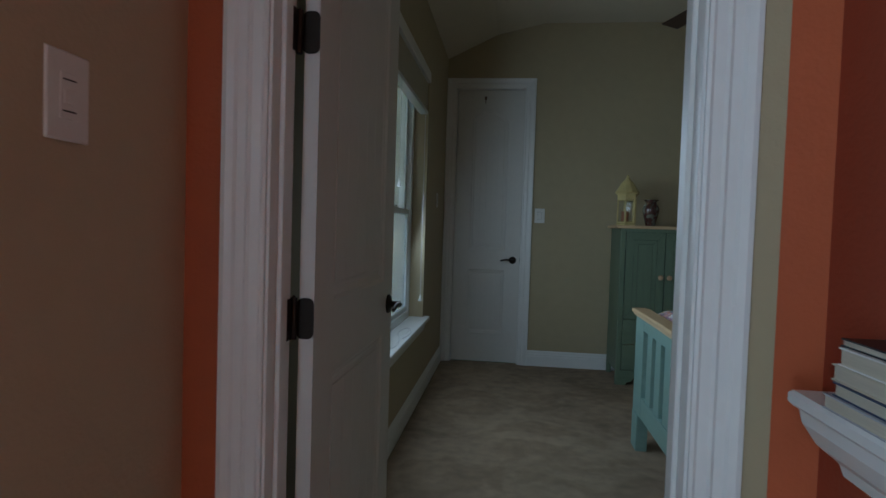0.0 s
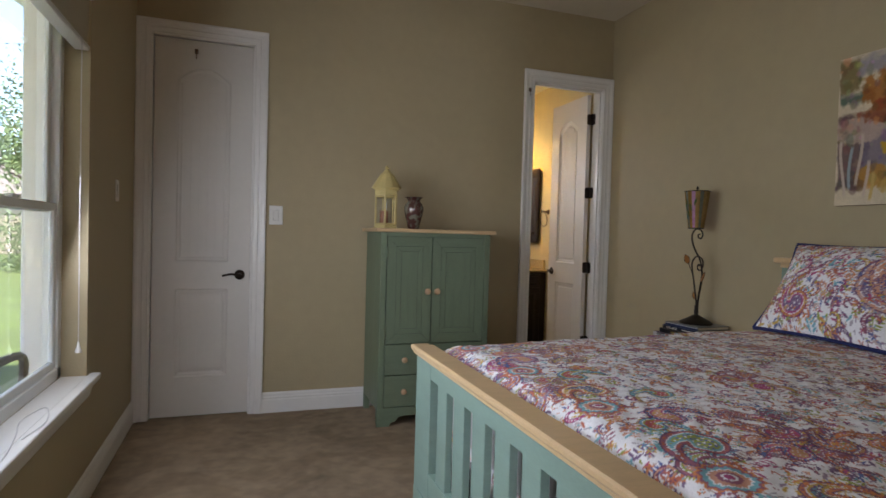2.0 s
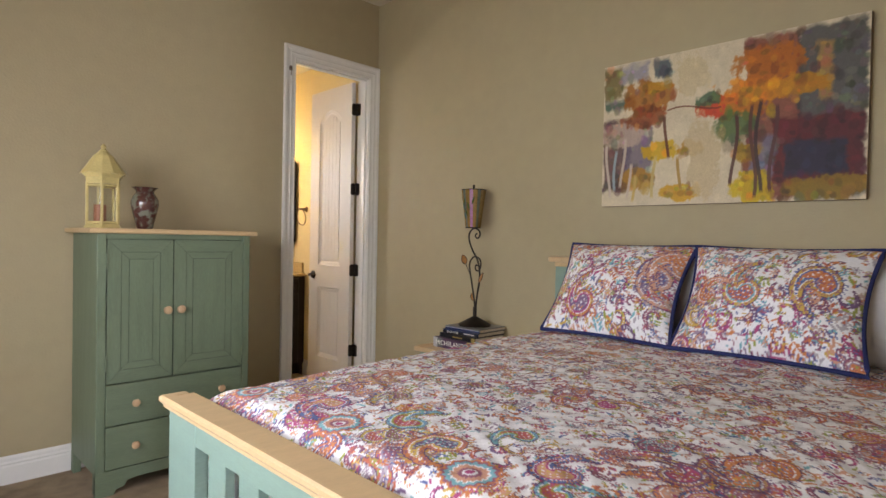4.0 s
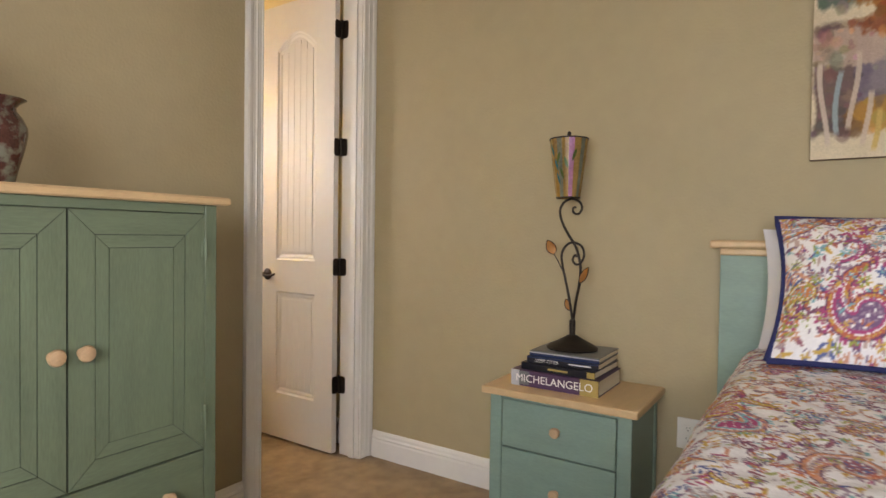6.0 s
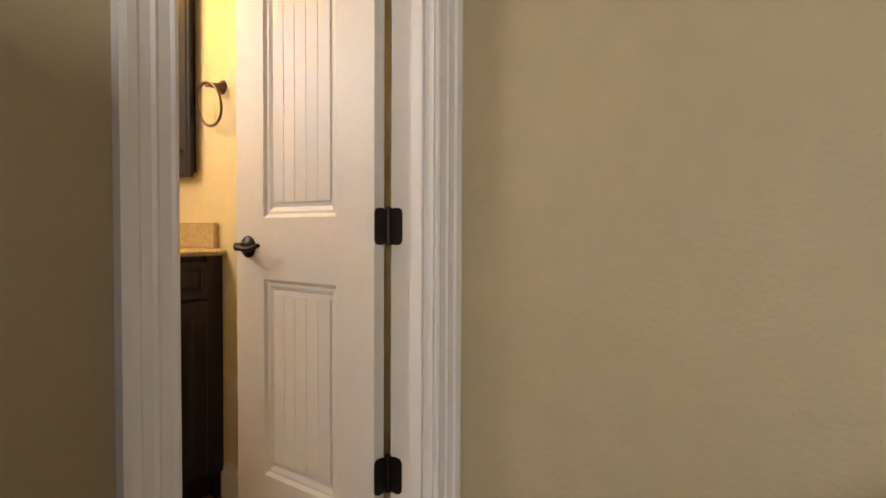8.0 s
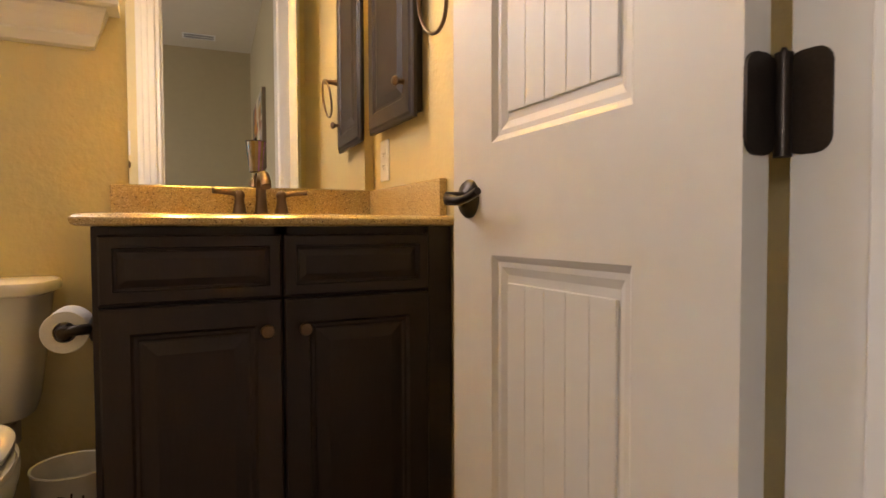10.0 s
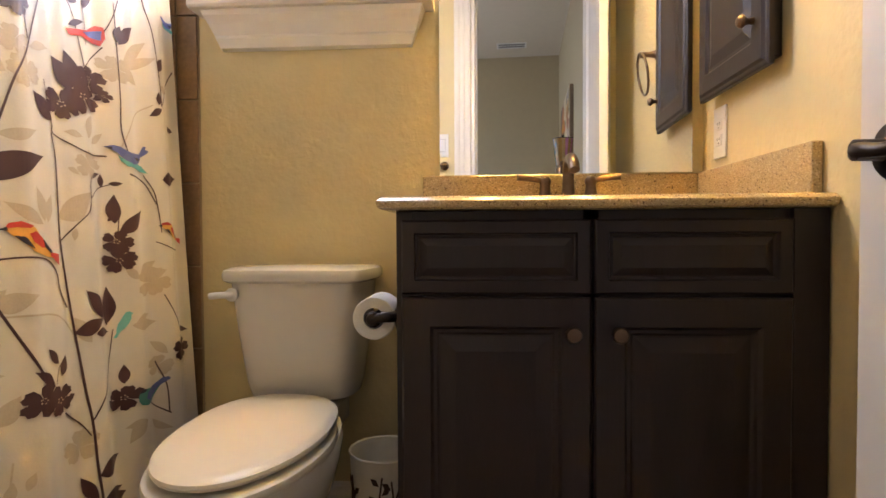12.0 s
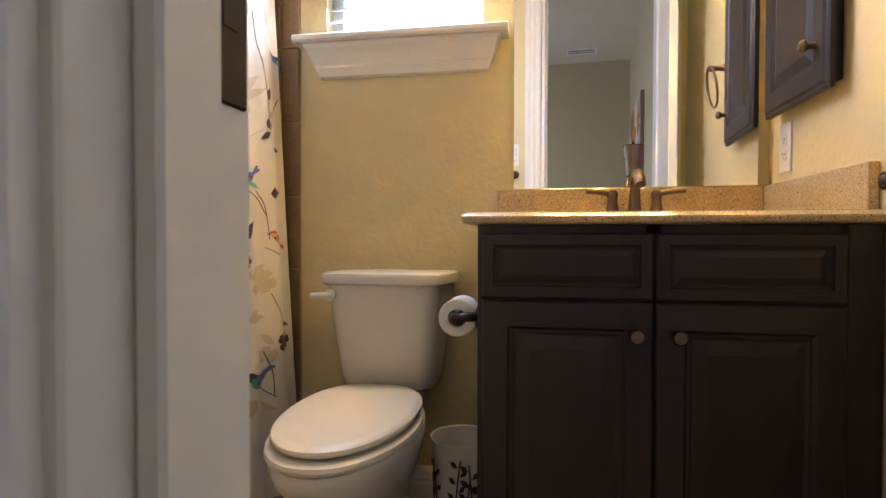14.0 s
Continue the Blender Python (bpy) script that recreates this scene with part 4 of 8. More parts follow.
def sprig(img, px, cx, cy, size, turn, ink):
    got = region(img, cx, cy, size, px)
    if got is None:
        return
    sub, gx, gy = got
    c, s = math.cos(turn), math.sin(turn)
    x, y = (gx * c + gy * s) / size, (-gx * s + gy * c) / size
    sub[(np.abs(x) < 0.9) & (np.abs(y - 0.18 * x * x) < 0.26 * (1 - x * x))] = ink


def spray(img, px, cx, cy, size, turn, ink, bud):
    """A small twig with leaves on both sides and a bud."""
    for k in range(4):
        t = k / 4
        x, y = cx + size * t * math.cos(turn + 0.6 * t), cy + size * t * math.sin(turn + 0.6 * t)
        for sd in (-1, 1):
            sprig(img, px, x + 0.012 * math.cos(turn + sd), y + 0.012 * math.sin(turn + sd), 0.013, turn + sd * 0.8, ink)
    flower(img, px, cx + size * math.cos(turn + 0.6), cy + size * math.sin(turn + 0.6), 0.013, turn, 5, bud, COTTON)


def paisley_print(h, w, px, seed, dense=1.0, big=1.0):
    img, rng = raster(h, w, COTTON, seed)
    area = h * w * px * px
    warm = [INK[i] for i in (0, 1, 4, 5, 8, 9, 0, 1, 8, 7)]

    def ink():
        return INK[rng.integers(len(INK))]

    def where():
        return rng.uniform(0, w * px), rng.uniform(0, h * px)
    for _ in range(int(1000 * area * dense)):
        sprig(img, px, *where(), rng.uniform(0.009, 0.018), rng.uniform(0, 6.3), ink())
    for _ in range(int(200 * area * dense)):
        spray(img, px, *where(), rng.uniform(0.04, 0.07), rng.uniform(0, 6.3), ink(), ink())
    for _ in range(int(130 * area * dense)):
        curl(img, px, *where(), rng.uniform(0.028, 0.055), rng.uniform(0, 6.3), rng.choice((-1, 1)), warm[rng.integers(len(warm))])
    for _ in range(int(8 * area * big)):
        paisley(img, px, *where(), rng.uniform(0.055, 0.115), rng.uniform(0, 6.3), rng.choice((-1, 1)), [warm[rng.integers(len(warm))], ink(), warm[rng.integers(len(warm))], ink(), ink()])
    for _ in range(int(420 * area * dense)):
        flower(img, px, *where(), rng.uniform(0.008, 0.015), rng.uniform(0, 6.3), rng.integers(5, 8), ink(), ink())
    for _ in range(int(1500 * area * dense)):
        sprig(img, px, *where(), rng.uniform(0.005, 0.010), rng.uniform(0, 6.3), ink())
    return np.clip(img, 0, 1)


# ---- bed ----
FY0, FY1 = 2.13, 3.775
bed = thing("bed", (2.28, 2.95, 0), "sage green slatted bed frame with maple cap rails", "bed")
FX0, FX1 = 1.212, 1.250
for y0, y1, l0, l1 in ((FY1 - 0.185, FY1, FY1 - 0.13, FY1 - 0.005), (FY0, FY0 + 0.185, FY0 + 0.005, FY0 + 0.13)):
    part("post", boxes(((FX0, y0, 0.20), (FX1, y1, 0.745)), bevel=0.002), TEAL, bed)
    part("leg", boxes(((FX0 - 0.004, l0, 0.0), (FX1 + 0.02, l1, 0.205)), bevel=0.003), TEAL, bed)
sl0, sl1 = FY0 + 0.185, FY1 - 0.185
part("top_rail", boxes(((FX0 + 0.001, sl0, 0.682), (FX1 - 0.001, sl1, 0.745)), bevel=0.001), TEAL, bed)
part("bottom_rail", boxes(((FX0 + 0.001, sl0, 0.205), (FX1 - 0.001, sl1, 0.315)), bevel=0.001), TEAL, bed)
gap = 0.073
ns = 8
wd = (sl1 - sl0 - ns * gap) / (ns - 1)
for k in range(ns - 1):
    y = sl0 + gap + k * (gap + wd)
    part("slat", boxes(((FX0 + 0.006, y, 0.312), (FX1 - 0.006, y + wd, 0.685)), bevel=0.002), TEAL, bed)
bm = bmesh.new()
prof = ((-0.012, 0), (0.006, 0.0), (0.013, 0.006), (0.013, 0.014), (0.018, 0.018), (0.022, 0.024), (0.022, 0.034), (0.016, 0.040), (-0.012, 0.040))
moulding(bm, ((FX1 + 0.012, FY1, 0.744), (FX0, FY1, 0.744), (FX0, FY0, 0.744), (FX1 + 0.012, FY0, 0.744)), (0, 0, 1), prof)
box(bm, (FX0 + 0.010, FY0 + 0.010, 0.7445), (FX1 + 0.030, FY1 - 0.010, 0.783), 0.003)
part("cap_rail", bm, MAPLE, bed, "natural maple cap rail")
HX = 3.325
for y0, y1 in ((3.70, 3.862), (2.05, 2.212)):
    part("post", boxes(((HX - 0.018, y0, 0.0), (HX + 0.022, y1, 1.115)), bevel=0.002), TEAL, bed)
part("top_rail", boxes(((HX - 0.017, 2.212, 0.99), (HX + 0.02, 3.70, 1.115)), bevel=0.001), TEAL, bed)
part("bottom_rail", boxes(((HX - 0.016, 2.212, 0.35), (HX + 0.018, 3.70, 0.46)), bevel=0.001), TEAL, bed)
for k in range(7):
    y = 2.212 + 0.087 + k * 0.200
    part("slat", boxes(((HX - 0.010, y, 0.458), (HX + 0.012, y + 0.113, 0.992)), bevel=0.002), TEAL, bed)
bm = bmesh.new()
box(bm, (HX - 0.05, 2.02, 1.138), (HX + 0.036, 3.895, 1.168), 0.010, 3)
box(bm, (HX - 0.032, 2.05, 1.114), (HX + 0.030, 3.862, 1.139), 0.006, 2)
part("cap_rail", bm, MAPLE, bed, "natural maple cap rail")
for y0, y1 in ((3.70, 3.735), (2.165, 2.20)):
    part("side_rail", boxes(((FX1, y0, 0.22), (HX, y1, 0.36)), bevel=0.002), TEAL, bed)
part("bed_base", boxes(((FX1 + 0.02, 2.21, 0.24), (HX - 0.03, 3.69, 0.44)), bevel=0.02), LINEN, bed)
tagged(part("mattress", boxes(((1.285, 2.19, 0.441), (3.295, 3.71, 0.735)), bevel=0.06), LINEN, None, "", True), "white mattress under the paisley quilt", "mattress")

# quilt: rolls over the foot and both sides
px = 0.0036
QX0, QX1, QY0, QY1, QT = 1.285, 3.275, 2.125, 3.795, 0.785
R = 0.10


def fold(s, length, drop):
    """Place along the bed and fall below its top, for a length s along the cloth that starts with a hanging border."""
    arc = math.pi / 2 * R
    out = np.zeros_like(s)
    fall = np.zeros_like(s)
    hang = s < drop
    bend = (s >= drop) & (s < drop + arc)
    top = s >= drop + arc
    fall[hang] = R + drop - s[hang]
    out[hang] = 0
    t = (s[bend] - drop) / R
    out[bend] = R * (1 - np.cos(t))
    fall[bend] = R * (1 - np.sin(t))
    out[top] = R + (s[top] - drop - arc)
    return out, fall


ARC = math.pi / 2 * R
lu = 0.26 + ARC + (QX1 - QX0 - R)
lv_half = 0.42 + ARC + ((QY1 - QY0) / 2 - R)
nu, nv = int(lu / px), int(2 * lv_half / px)
su = np.arange(nu) * px
sv = np.arange(nv) * px
ou, fu = fold(su, 0, 0.26)
svm = np.where(sv < lv_half, sv, 2 * lv_half - sv).clip(0)
ov, fv = fold(svm, 0, 0.42)
Yv = np.where(sv < lv_half, QY0 + ov, QY1 - ov)
X = np.tile(QX0 + ou, (nv, 1))
Y = np.tile(Yv[:, None], (1, nu))
FALL = np.sqrt(fu[None, :] ** 2 + fv[:, None] ** 2)
Z = QT + 0.016 * np.sin(np.pi * (Y - QY0) / (QY1 - QY0)).clip(0) + 0.02 * ((X - QX0) / 2) - FALL
# quilting and soft rumples
Z += 0.0022 * np.sin(X * 70 + 3.5 * np.sin(Y * 9 + X * 4)) * np.sin(Y * 66 + 3.2 * np.sin(X * 8 - Y * 3)) + 0.006 * np.sin(X * 6.1 + Y * 3) * np.sin(Y * 5.3 - X * 2)
hangv = np.clip(fv / 0.4, 0, 1)[:, None]
side = np.where(sv < lv_half, -1, 1)[:, None]
Y += side * hangv * (0.010 + 0.014 * hangv + 0.014 * np.sin(X * 13 + 0.8))
X -= (np.clip((fu - 0.06) / 0.3, 0, 1)[None, :]) * -0.014
img = paisley_print(nv, nu, px, 11, 1.0, 3.5)
# a border of large paisleys along the foot
rngb = np.random.default_rng(5)
for k in range(4):
    cy = 0.70 + k * 0.43
    for e, (dx, dy, sz, tn, fl) in enumerate(((0.06, 0.14, 0.13, 1.2, 1), (0.10, -0.13, 0.11, 2.6, -1), (0.22, 0.05, 0.09, 0.4, 1), (0.02, 0.26, 0.08, 2.0, -1))):
        paisley(img, px, 0.46 + dx, cy + dy, sz, tn, fl, [INK[(e + q * 3 + k) % 10] for q in range(5)])
    for rad, col in ((0.062, INK[1]), (0.056, INK[0]), (0.050, INK[3]), (0.040, COTTON), (0.036, INK[8]), (0.024, INK[0]), (0.015, COTTON), (0.010, INK[5])):
        got = region(img, 0.44, cy, rad * 1.1, px)
        if got:
            an = np.arctan2(got[2], got[1])
            got[0][np.hypot(got[1], got[2]) < rad * (1 + 0.06 * np.sin(an * 16))] = col
quilt = grid_mesh("quilt", np.stack([X, Y, Z], -1), nu, nv, img, PRINT, None, "", (2.28, 2.95, 0.78))
tagged(quilt, "white quilt printed with colourful paisley, spread over the bed", "quilt")


def cushion(name, c, w, h, thick, tilt, yaw, seed, label, mtl, pipe=None, roll=0):
    """A pillow that leans back; local x is its width, z its height."""
    th = thing(name, c, label, "pillow", "pillows on the bed")
    p = 0.0045
    nx, nz = int(w / p), int(h / p)
    m = Matrix.Translation(c) @ pose(0, 0, 0, 0, 0, yaw) @ pose(0, 0, 0, tilt, roll, 0)
    u, v = np.meshgrid(np.linspace(-1, 1, nx), np.linspace(-1, 1, nz))
    puff = ((1 - np.abs(u) ** 2.2) * (1 - np.abs(v) ** 2.2)).clip(0) ** 0.62
    ear = 0.105 if pipe else 0.06
    wx = w / 2 * u * (1 - ear * (1 - v * v))
    wz = h / 2 * v * (1 - 0.05 * (1 - u * u)) + h / 2
    crease = 0.007 * np.sin(u * 7 + v * 3 + seed) * np.sin(v * 6 - u * 2) + 0.010 * np.exp(-((np.abs(u) - np.abs(v)) / 0.10) ** 2) * (np.abs(u) > 0.55)
    for s, nm in ((-1, "front"), (1, "back")):
        loc = np.stack([wx, s * (thick / 2 * puff + crease * puff), wz], -1).reshape(-1, 3)
        pts = np.array([m @ Vector(q) for q in loc]).reshape(nz, nx, 3)
        col = paisley_print(nz, nx, p / 1.4, seed, 1.5, 6.0) if pipe else np.tile(np.array((0.62, 0.60, 0.61)), (nz, nx, 1))
        if s > 0:
            pts, col = pts[:, ::-1], col[:, ::-1]
        grid_mesh("cover_" + nm, pts, nx, nz, col, mtl, th)
    if pipe:
        bm = bmesh.new()
        edge = [(-1 + 2 * k / 20, -1) for k in range(20)] + [(1, -1 + 2 * k / 20) for k in range(20)] + [(1 - 2 * k / 20, 1) for k in range(20)] + [(-1, 1 - 2 * k / 20) for k in range(21)]
        line = [m @ Vector((w / 2 * a * (1 - ear * (1 - b * b)), 0, h / 2 * b * (1 - 0.05 * (1 - a * a)) + h / 2)) for a, b in edge]
        tube(bm, line, 0.0100, 8)
        part("piping", bm, pipe, th, "navy blue piping", True)
    return th


cushion("pillow", (3.16, 3.375, 0.815), 0.70, 0.40, 0.16, -12, -90, 31, "plain white pillow propped against the headboard", PRINT)
cushion("pillow", (3.16, 2.58, 0.815), 0.68, 0.40, 0.16, -12, -90, 33, "plain white pillow propped against the headboard", PRINT)
cushion("pillow_sham", (2.93, 3.365, 0.822), 0.64, 0.50, 0.25, -33, -90, 21, "paisley pillow sham with navy piping leaning on the headboard", PRINT, NAVY)
cushion("pillow_sham", (2.93, 2.715, 0.822), 0.67, 0.50, 0.25, -33, -90, 22, "paisley pillow sham with navy piping leaning on the headboard", PRINT, NAVY)

# ---- nightstand ----
NX0, NX1, NY0, NY1 = 2.985, 3.345, 4.075, 4.615
stand = thing("nightstand", (3.16, 4.34, 0), "pale green two-drawer nightstand with a maple top", "nightstand")
for y0, y1 in ((NY0, NY0 + 0.05), (NY1 - 0.05, NY1)):
    for x0, x1 in ((NX0, NX0 + 0.03), (NX1 - 0.03, NX1)):
        part("leg", boxes(((x0, y0, 0.0), (x1, y1, 0.568)), bevel=0.003), TEAL, stand)
    part("side_panel", boxes(((NX0 + 0.03, y0 + 0.006, 0.06), (NX1 - 0.03, y0 + 0.024 if y0 == NY0 else y1 - 0.006, 0.568))), TEAL, stand)
part("back_panel", boxes(((NX1 - 0.016, NY0 + 0.05, 0.06), (NX1 - 0.004, NY1 - 0.05, 0.568))), TEAL, stand)
part("front_rail", boxes(((NX0 + 0.004, NY0 + 0.05, 0.555), (NX0 + 0.02, NY1 - 0.05, 0.568))), TEAL, stand)
part("front_rail", boxes(((NX0 + 0.012, NY0 + 0.05, 0.06), (NX0 + 0.02, NY1 - 0.05, 0.10))), TEAL, stand)
for z0, z1 in ((0.374, 0.553), (0.106, 0.368)):
    part("drawer", boxes(((NX0 - 0.001, NY0 + 0.053, z0), (NX0 + 0.018, NY1 - 0.053, z1)), bevel=0.002), TEAL, stand)
    part("knob", knob(bmesh.new(), pose(NX0 - 0.001, 4.342, (z0 + z1) / 2 + 0.004, 0, -90, 0), 0.0195, 0.03), KNOBW, stand, "turned maple knob", True)
bm = bmesh.new()
box(bm, (NX0 - 0.028, NY0 - 0.026, 0.5685), (NX1 + 0.008, NY1 + 0.026, 0.597), 0.006, 2)
part("top_board", bm, MAPLE, stand, "natural maple top board")


def word(text, m, size, material, parent, name="lettering", depth=0.0006):
    c = bpy.data.curves.new("t", "FONT")
    c.body, c.size, c.align_x, c.align_y, c.extrude = text, size, "CENTER", "CENTER", depth
    t = bpy.data.objects.new("t", c)
    scene.collection.objects.link(t)
    bpy.context.view_layer.update()
    me = bpy.data.meshes.new_from_object(t.evaluated_get(bpy.context.evaluated_depsgraph_get()))
    bpy.data.objects.remove(t)
    bpy.data.curves.remove(c)
    bm = bmesh.new()
    bm.from_mesh(me)
    bpy.data.meshes.remove(me)
    bmesh.ops.transform(bm, matrix=m, verts=bm.verts)
    return part(name, bm, material, parent)


PAGES = mat("book_pages", (0.62, 0.56, 0.44), 0.9, 0, 0.12, 3, 0.4, 90, (1, 1, 60))
LETTER = flat("white_print", (0.80, 0.78, 0.74))
BK1 = flat("blue_spine", (0.02, 0.035, 0.10), 0.35)
BK2 = flat("black_spine", (0.012, 0.012, 0.018), 0.35)
BK3 = flat("purple_jacket", (0.075, 0.035, 0.085), 0.4)
BK4 = flat("gold_jacket", (0.40, 0.29, 0.09), 0.4)
BK5 = flat("grey_photo_jacket", (0.14, 0.15, 0.15), 0.3)
BK6 = flat("pale_jacket", (0.45, 0.45, 0.48), 0.4)


def book(name, label, a, b, cover, yaw, spine_bands=(), text=None, tsize=0.03, tmat=LETTER):
    """A closed book lying flat from a to b; its spine looks to -x."""
    c = ((a[0] + b[0]) / 2, (a[1] + b[1]) / 2, a[2])
    th = thing(name, c, label, "book", "books under the lamp")
    m = Matrix.Translation(c) @ pose(0, 0, 0, 0, 0, yaw)
    hx, hy, t = (b[0] - a[0]) / 2, (b[1] - a[1]) / 2, b[2] - a[2]

    def add(nm, p, q, mt, bev=0.0):
        return part(nm, box(bmesh.new(), p, q, bev, 1, m), mt, th)
    add("page_block", (-hx + 0.004, -hy + 0.004, 0.003), (hx - 0.005, hy - 0.004, t - 0.003), PAGES)
    add("cover", (-hx, -hy, t - 0.0032), (hx, hy, t), cover, 0.001)
    add("cover", (-hx, -hy, 0), (hx, hy, 0.0032), cover, 0.001)
    add("spine", (-hx - 0.003, -hy, 0), (-hx + 0.004, hy, t), cover, 0.0015)
    for y0, y1, z0, z1, mt in spine_bands:
        add("spine_print", (-hx - 0.0036, -hy + 2 * hy * y0, t * z0), (-hx - 0.001, -hy + 2 * hy * y1, t * z1), mt)
    if text:
        word(text, m @ Matrix.Translation((-hx - 0.004, 0, t / 2)) @ pose(0, 0, 0, 90, 0, -90), tsize, tmat, th, "title")
    return th


z = 0.597
book("book", "thick art book with a purple and gold jacket", (3.045, 4.21, z), (3.315, 4.555, z + 0.060), BK3, 0,
     ((0.0, 0.20, 0.0, 1.0, BK4), (0.90, 1.0, 0.0, 1.0, BK6), (0.78, 0.90, 0.1, 0.95, BK5)), "MICHELANGELO", 0.041)
z += 0.0605
book("book", "dark hardback book in the stack", (3.06, 4.225, z), (3.32, 4.52, z + 0.027), BK2, -1.5, ((0.0, 0.10, 0.1, 0.9, BK4), (0.35, 0.62, 0.35, 0.62, BK4)))
z += 0.0275
book("book", "blue hardback travel book in the stack", (3.075, 4.225, z), (3.325, 4.505, z + 0.024), BK2, 1.0, ((0.0, 1.0, 0.8, 1.0, BK1), (0.1, 0.4, 0.4, 0.6, LETTER)), None)
z += 0.0245
book("book", "blue-grey picture book on top of the stack", (3.09, 4.225, z), (3.335, 4.50, z + 0.020), BK5, 0.5, ((0.0, 1.0, 0.0, 0.55, BK1), (0.0, 1.0, 0.55, 0.75, BK6)), None)
word("LOST CITIES", pose(3.0685, 4.42, 0.597 + 0.060 + 0.028 + 0.0112, 90, 0, -89), 0.017, LETTER, [o for o in scene.objects if o.name == "book.002"][0], "title")
LZ = z + 0.020

# ---- table lamp ----
lx, ly = 3.215, 4.376
lampo = thing("table_lamp", (lx, ly, LZ), "iron scrollwork table lamp with a stained glass shade", "lamp")
bm = bmesh.new()
lathe(bm, ((0.0, 0.0), (0.098, 0.0), (0.100, 0.006), (0.090, 0.014), (0.055, 0.032), (0.030, 0.046), (0.018, 0.054), (0.0, 0.056)), pose(lx, ly, LZ), 36)
part("base", bm, IRON, lampo, "", True)
bm = bmesh.new()
for k in range(7):
    cyl(bm, (lx, ly, LZ + 0.050 + k * 0.009), (lx, ly, LZ + 0.057 + k * 0.009), 0.0125, n=14)
cyl(bm, (lx, ly, LZ + 0.05), (lx, ly, LZ + 0.115), 0.011, n=14)
part("collar", bm, IRON, lampo, "", True)


def L(dy, dz, dx=0.0):
    return (lx + dx, ly + dy, LZ + dz)


bm = bmesh.new()
tube(bm, smooth_line([L(0, 0.11), L(0.012, 0.18), L(0.032, 0.27), L(0.046, 0.33), L(0.050, 0.375), L(0.030, 0.41), L(0.0, 0.42), L(-0.032, 0.405), L(-0.042, 0.37), L(-0.028, 0.34), L(-0.008, 0.335),
                      L(0.004, 0.352), L(-0.006, 0.372), L(-0.014, 0.362)], 8), 0.0052, 10, 0.8)
part("stem", bm, IRON, lampo, "", True)
bm = bmesh.new()
tube(bm, smooth_line([L(0, 0.11, 0.008), L(-0.010, 0.19, 0.008), L(-0.022, 0.26, 0.01), L(-0.024, 0.33, 0.01), L(-0.006, 0.40, 0.008), L(0.026, 0.455), L(0.052, 0.505), L(0.060, 0.548), L(0.044, 0.580), L(0.012, 0.593),
                      L(-0.020, 0.580), L(-0.030, 0.555), L(-0.016, 0.533), L(0.004, 0.539), L(0.006, 0.556), L(-0.006, 0.560)], 8), 0.0056, 10, 0.8)
part("stem", bm, IRON, lampo, "", True)


def amber_leaf(tip, root, w, twist):
    tip, root = Vector(L(*tip)), Vector(L(*root))
    d = tip - root
    s = d.cross(Vector((1, twist, 0))).normalized()
    bm = bmesh.new()
    n = 10
    lft, rgt, cen = [], [], []
    for k in range(n + 1):
        t = k / n
        ww = w * math.sin(math.pi * t ** 0.85) ** 0.8 if 0 < t < 1 else 0.0005
        p = root + d * t
        cen.append(bm.verts.new(p + Vector((-0.004 * math.sin(math.pi * t), 0, 0))))
        lft.append(bm.verts.new(p + s * ww))
        rgt.append(bm.verts.new(p - s * ww))
    for k in range(n):
        bm.faces.new((lft[k], lft[k + 1], cen[k + 1], cen[k]))
        bm.faces.new((cen[k], cen[k + 1], rgt[k + 1], rgt[k]))
    t = bmesh.ops.solidify(bm, geom=bm.faces[:], thickness=0.002)
    leaf = part("leaf", bm, COPPERLEAF, lampo, "amber glass leaf", True)
    bm = bmesh.new()
    for side in (1, -1):
        tube(bm, [root + d * (k / n) + s * side * (w * math.sin(math.pi * (k / n) ** 0.85) ** 0.8 if 0 < k < n else 0) for k in range(n + 1)], 0.0018, 6)
    part("leaf_rim", bm, IRON, leaf)


amber_leaf((0.112, 0.428), (0.082, 0.372), 0.019, 0.3)
amber_leaf((-0.060, 0.325), (-0.026, 0.262), 0.015, -0.4)
amber_leaf((0.030, 0.195), (0.012, 0.150), 0.012, 0.4)
bm = bmesh.new()
tube(bm, smooth_line([L(0.082, 0.372), L(0.060, 0.335), L(0.034, 0.28), L(0.014, 0.20), L(0.004, 0.13)], 6), 0.0024, 6)
tube(bm, smooth_line([L(-0.026, 0.262), L(-0.018, 0.22), L(-0.008, 0.16), L(0, 0.12)], 6), 0.0024, 6)
part("leaf_stem", bm, IRON, lampo, "", True)
# shade of leaded glass strips, set a little aside of the foot
ly += 0.028
SH0, SH1, SR0, SR1 = 0.597, 0.828, 0.046, 0.075
shade_cols = ((0.48, 0.29, 0.09), (0.54, 0.35, 0.13), (0.44, 0.26, 0.07), (0.62, 0.30, 0.52), (0.50, 0.32, 0.11), (0.28, 0.30, 0.22), (0.54, 0.39, 0.18))
glassmats = []
for i, c in enumerate(shade_cols):
    g = mat("stained_glass_" + "abcdefg"[i], c, 0.26, 0.0, 0.35, 12, 0.25, 30, coat=0.1)
    g.node_tree.nodes["Principled BSDF"].inputs["Transmission Weight"].default_value = 0.0
    glassmats.append(g)
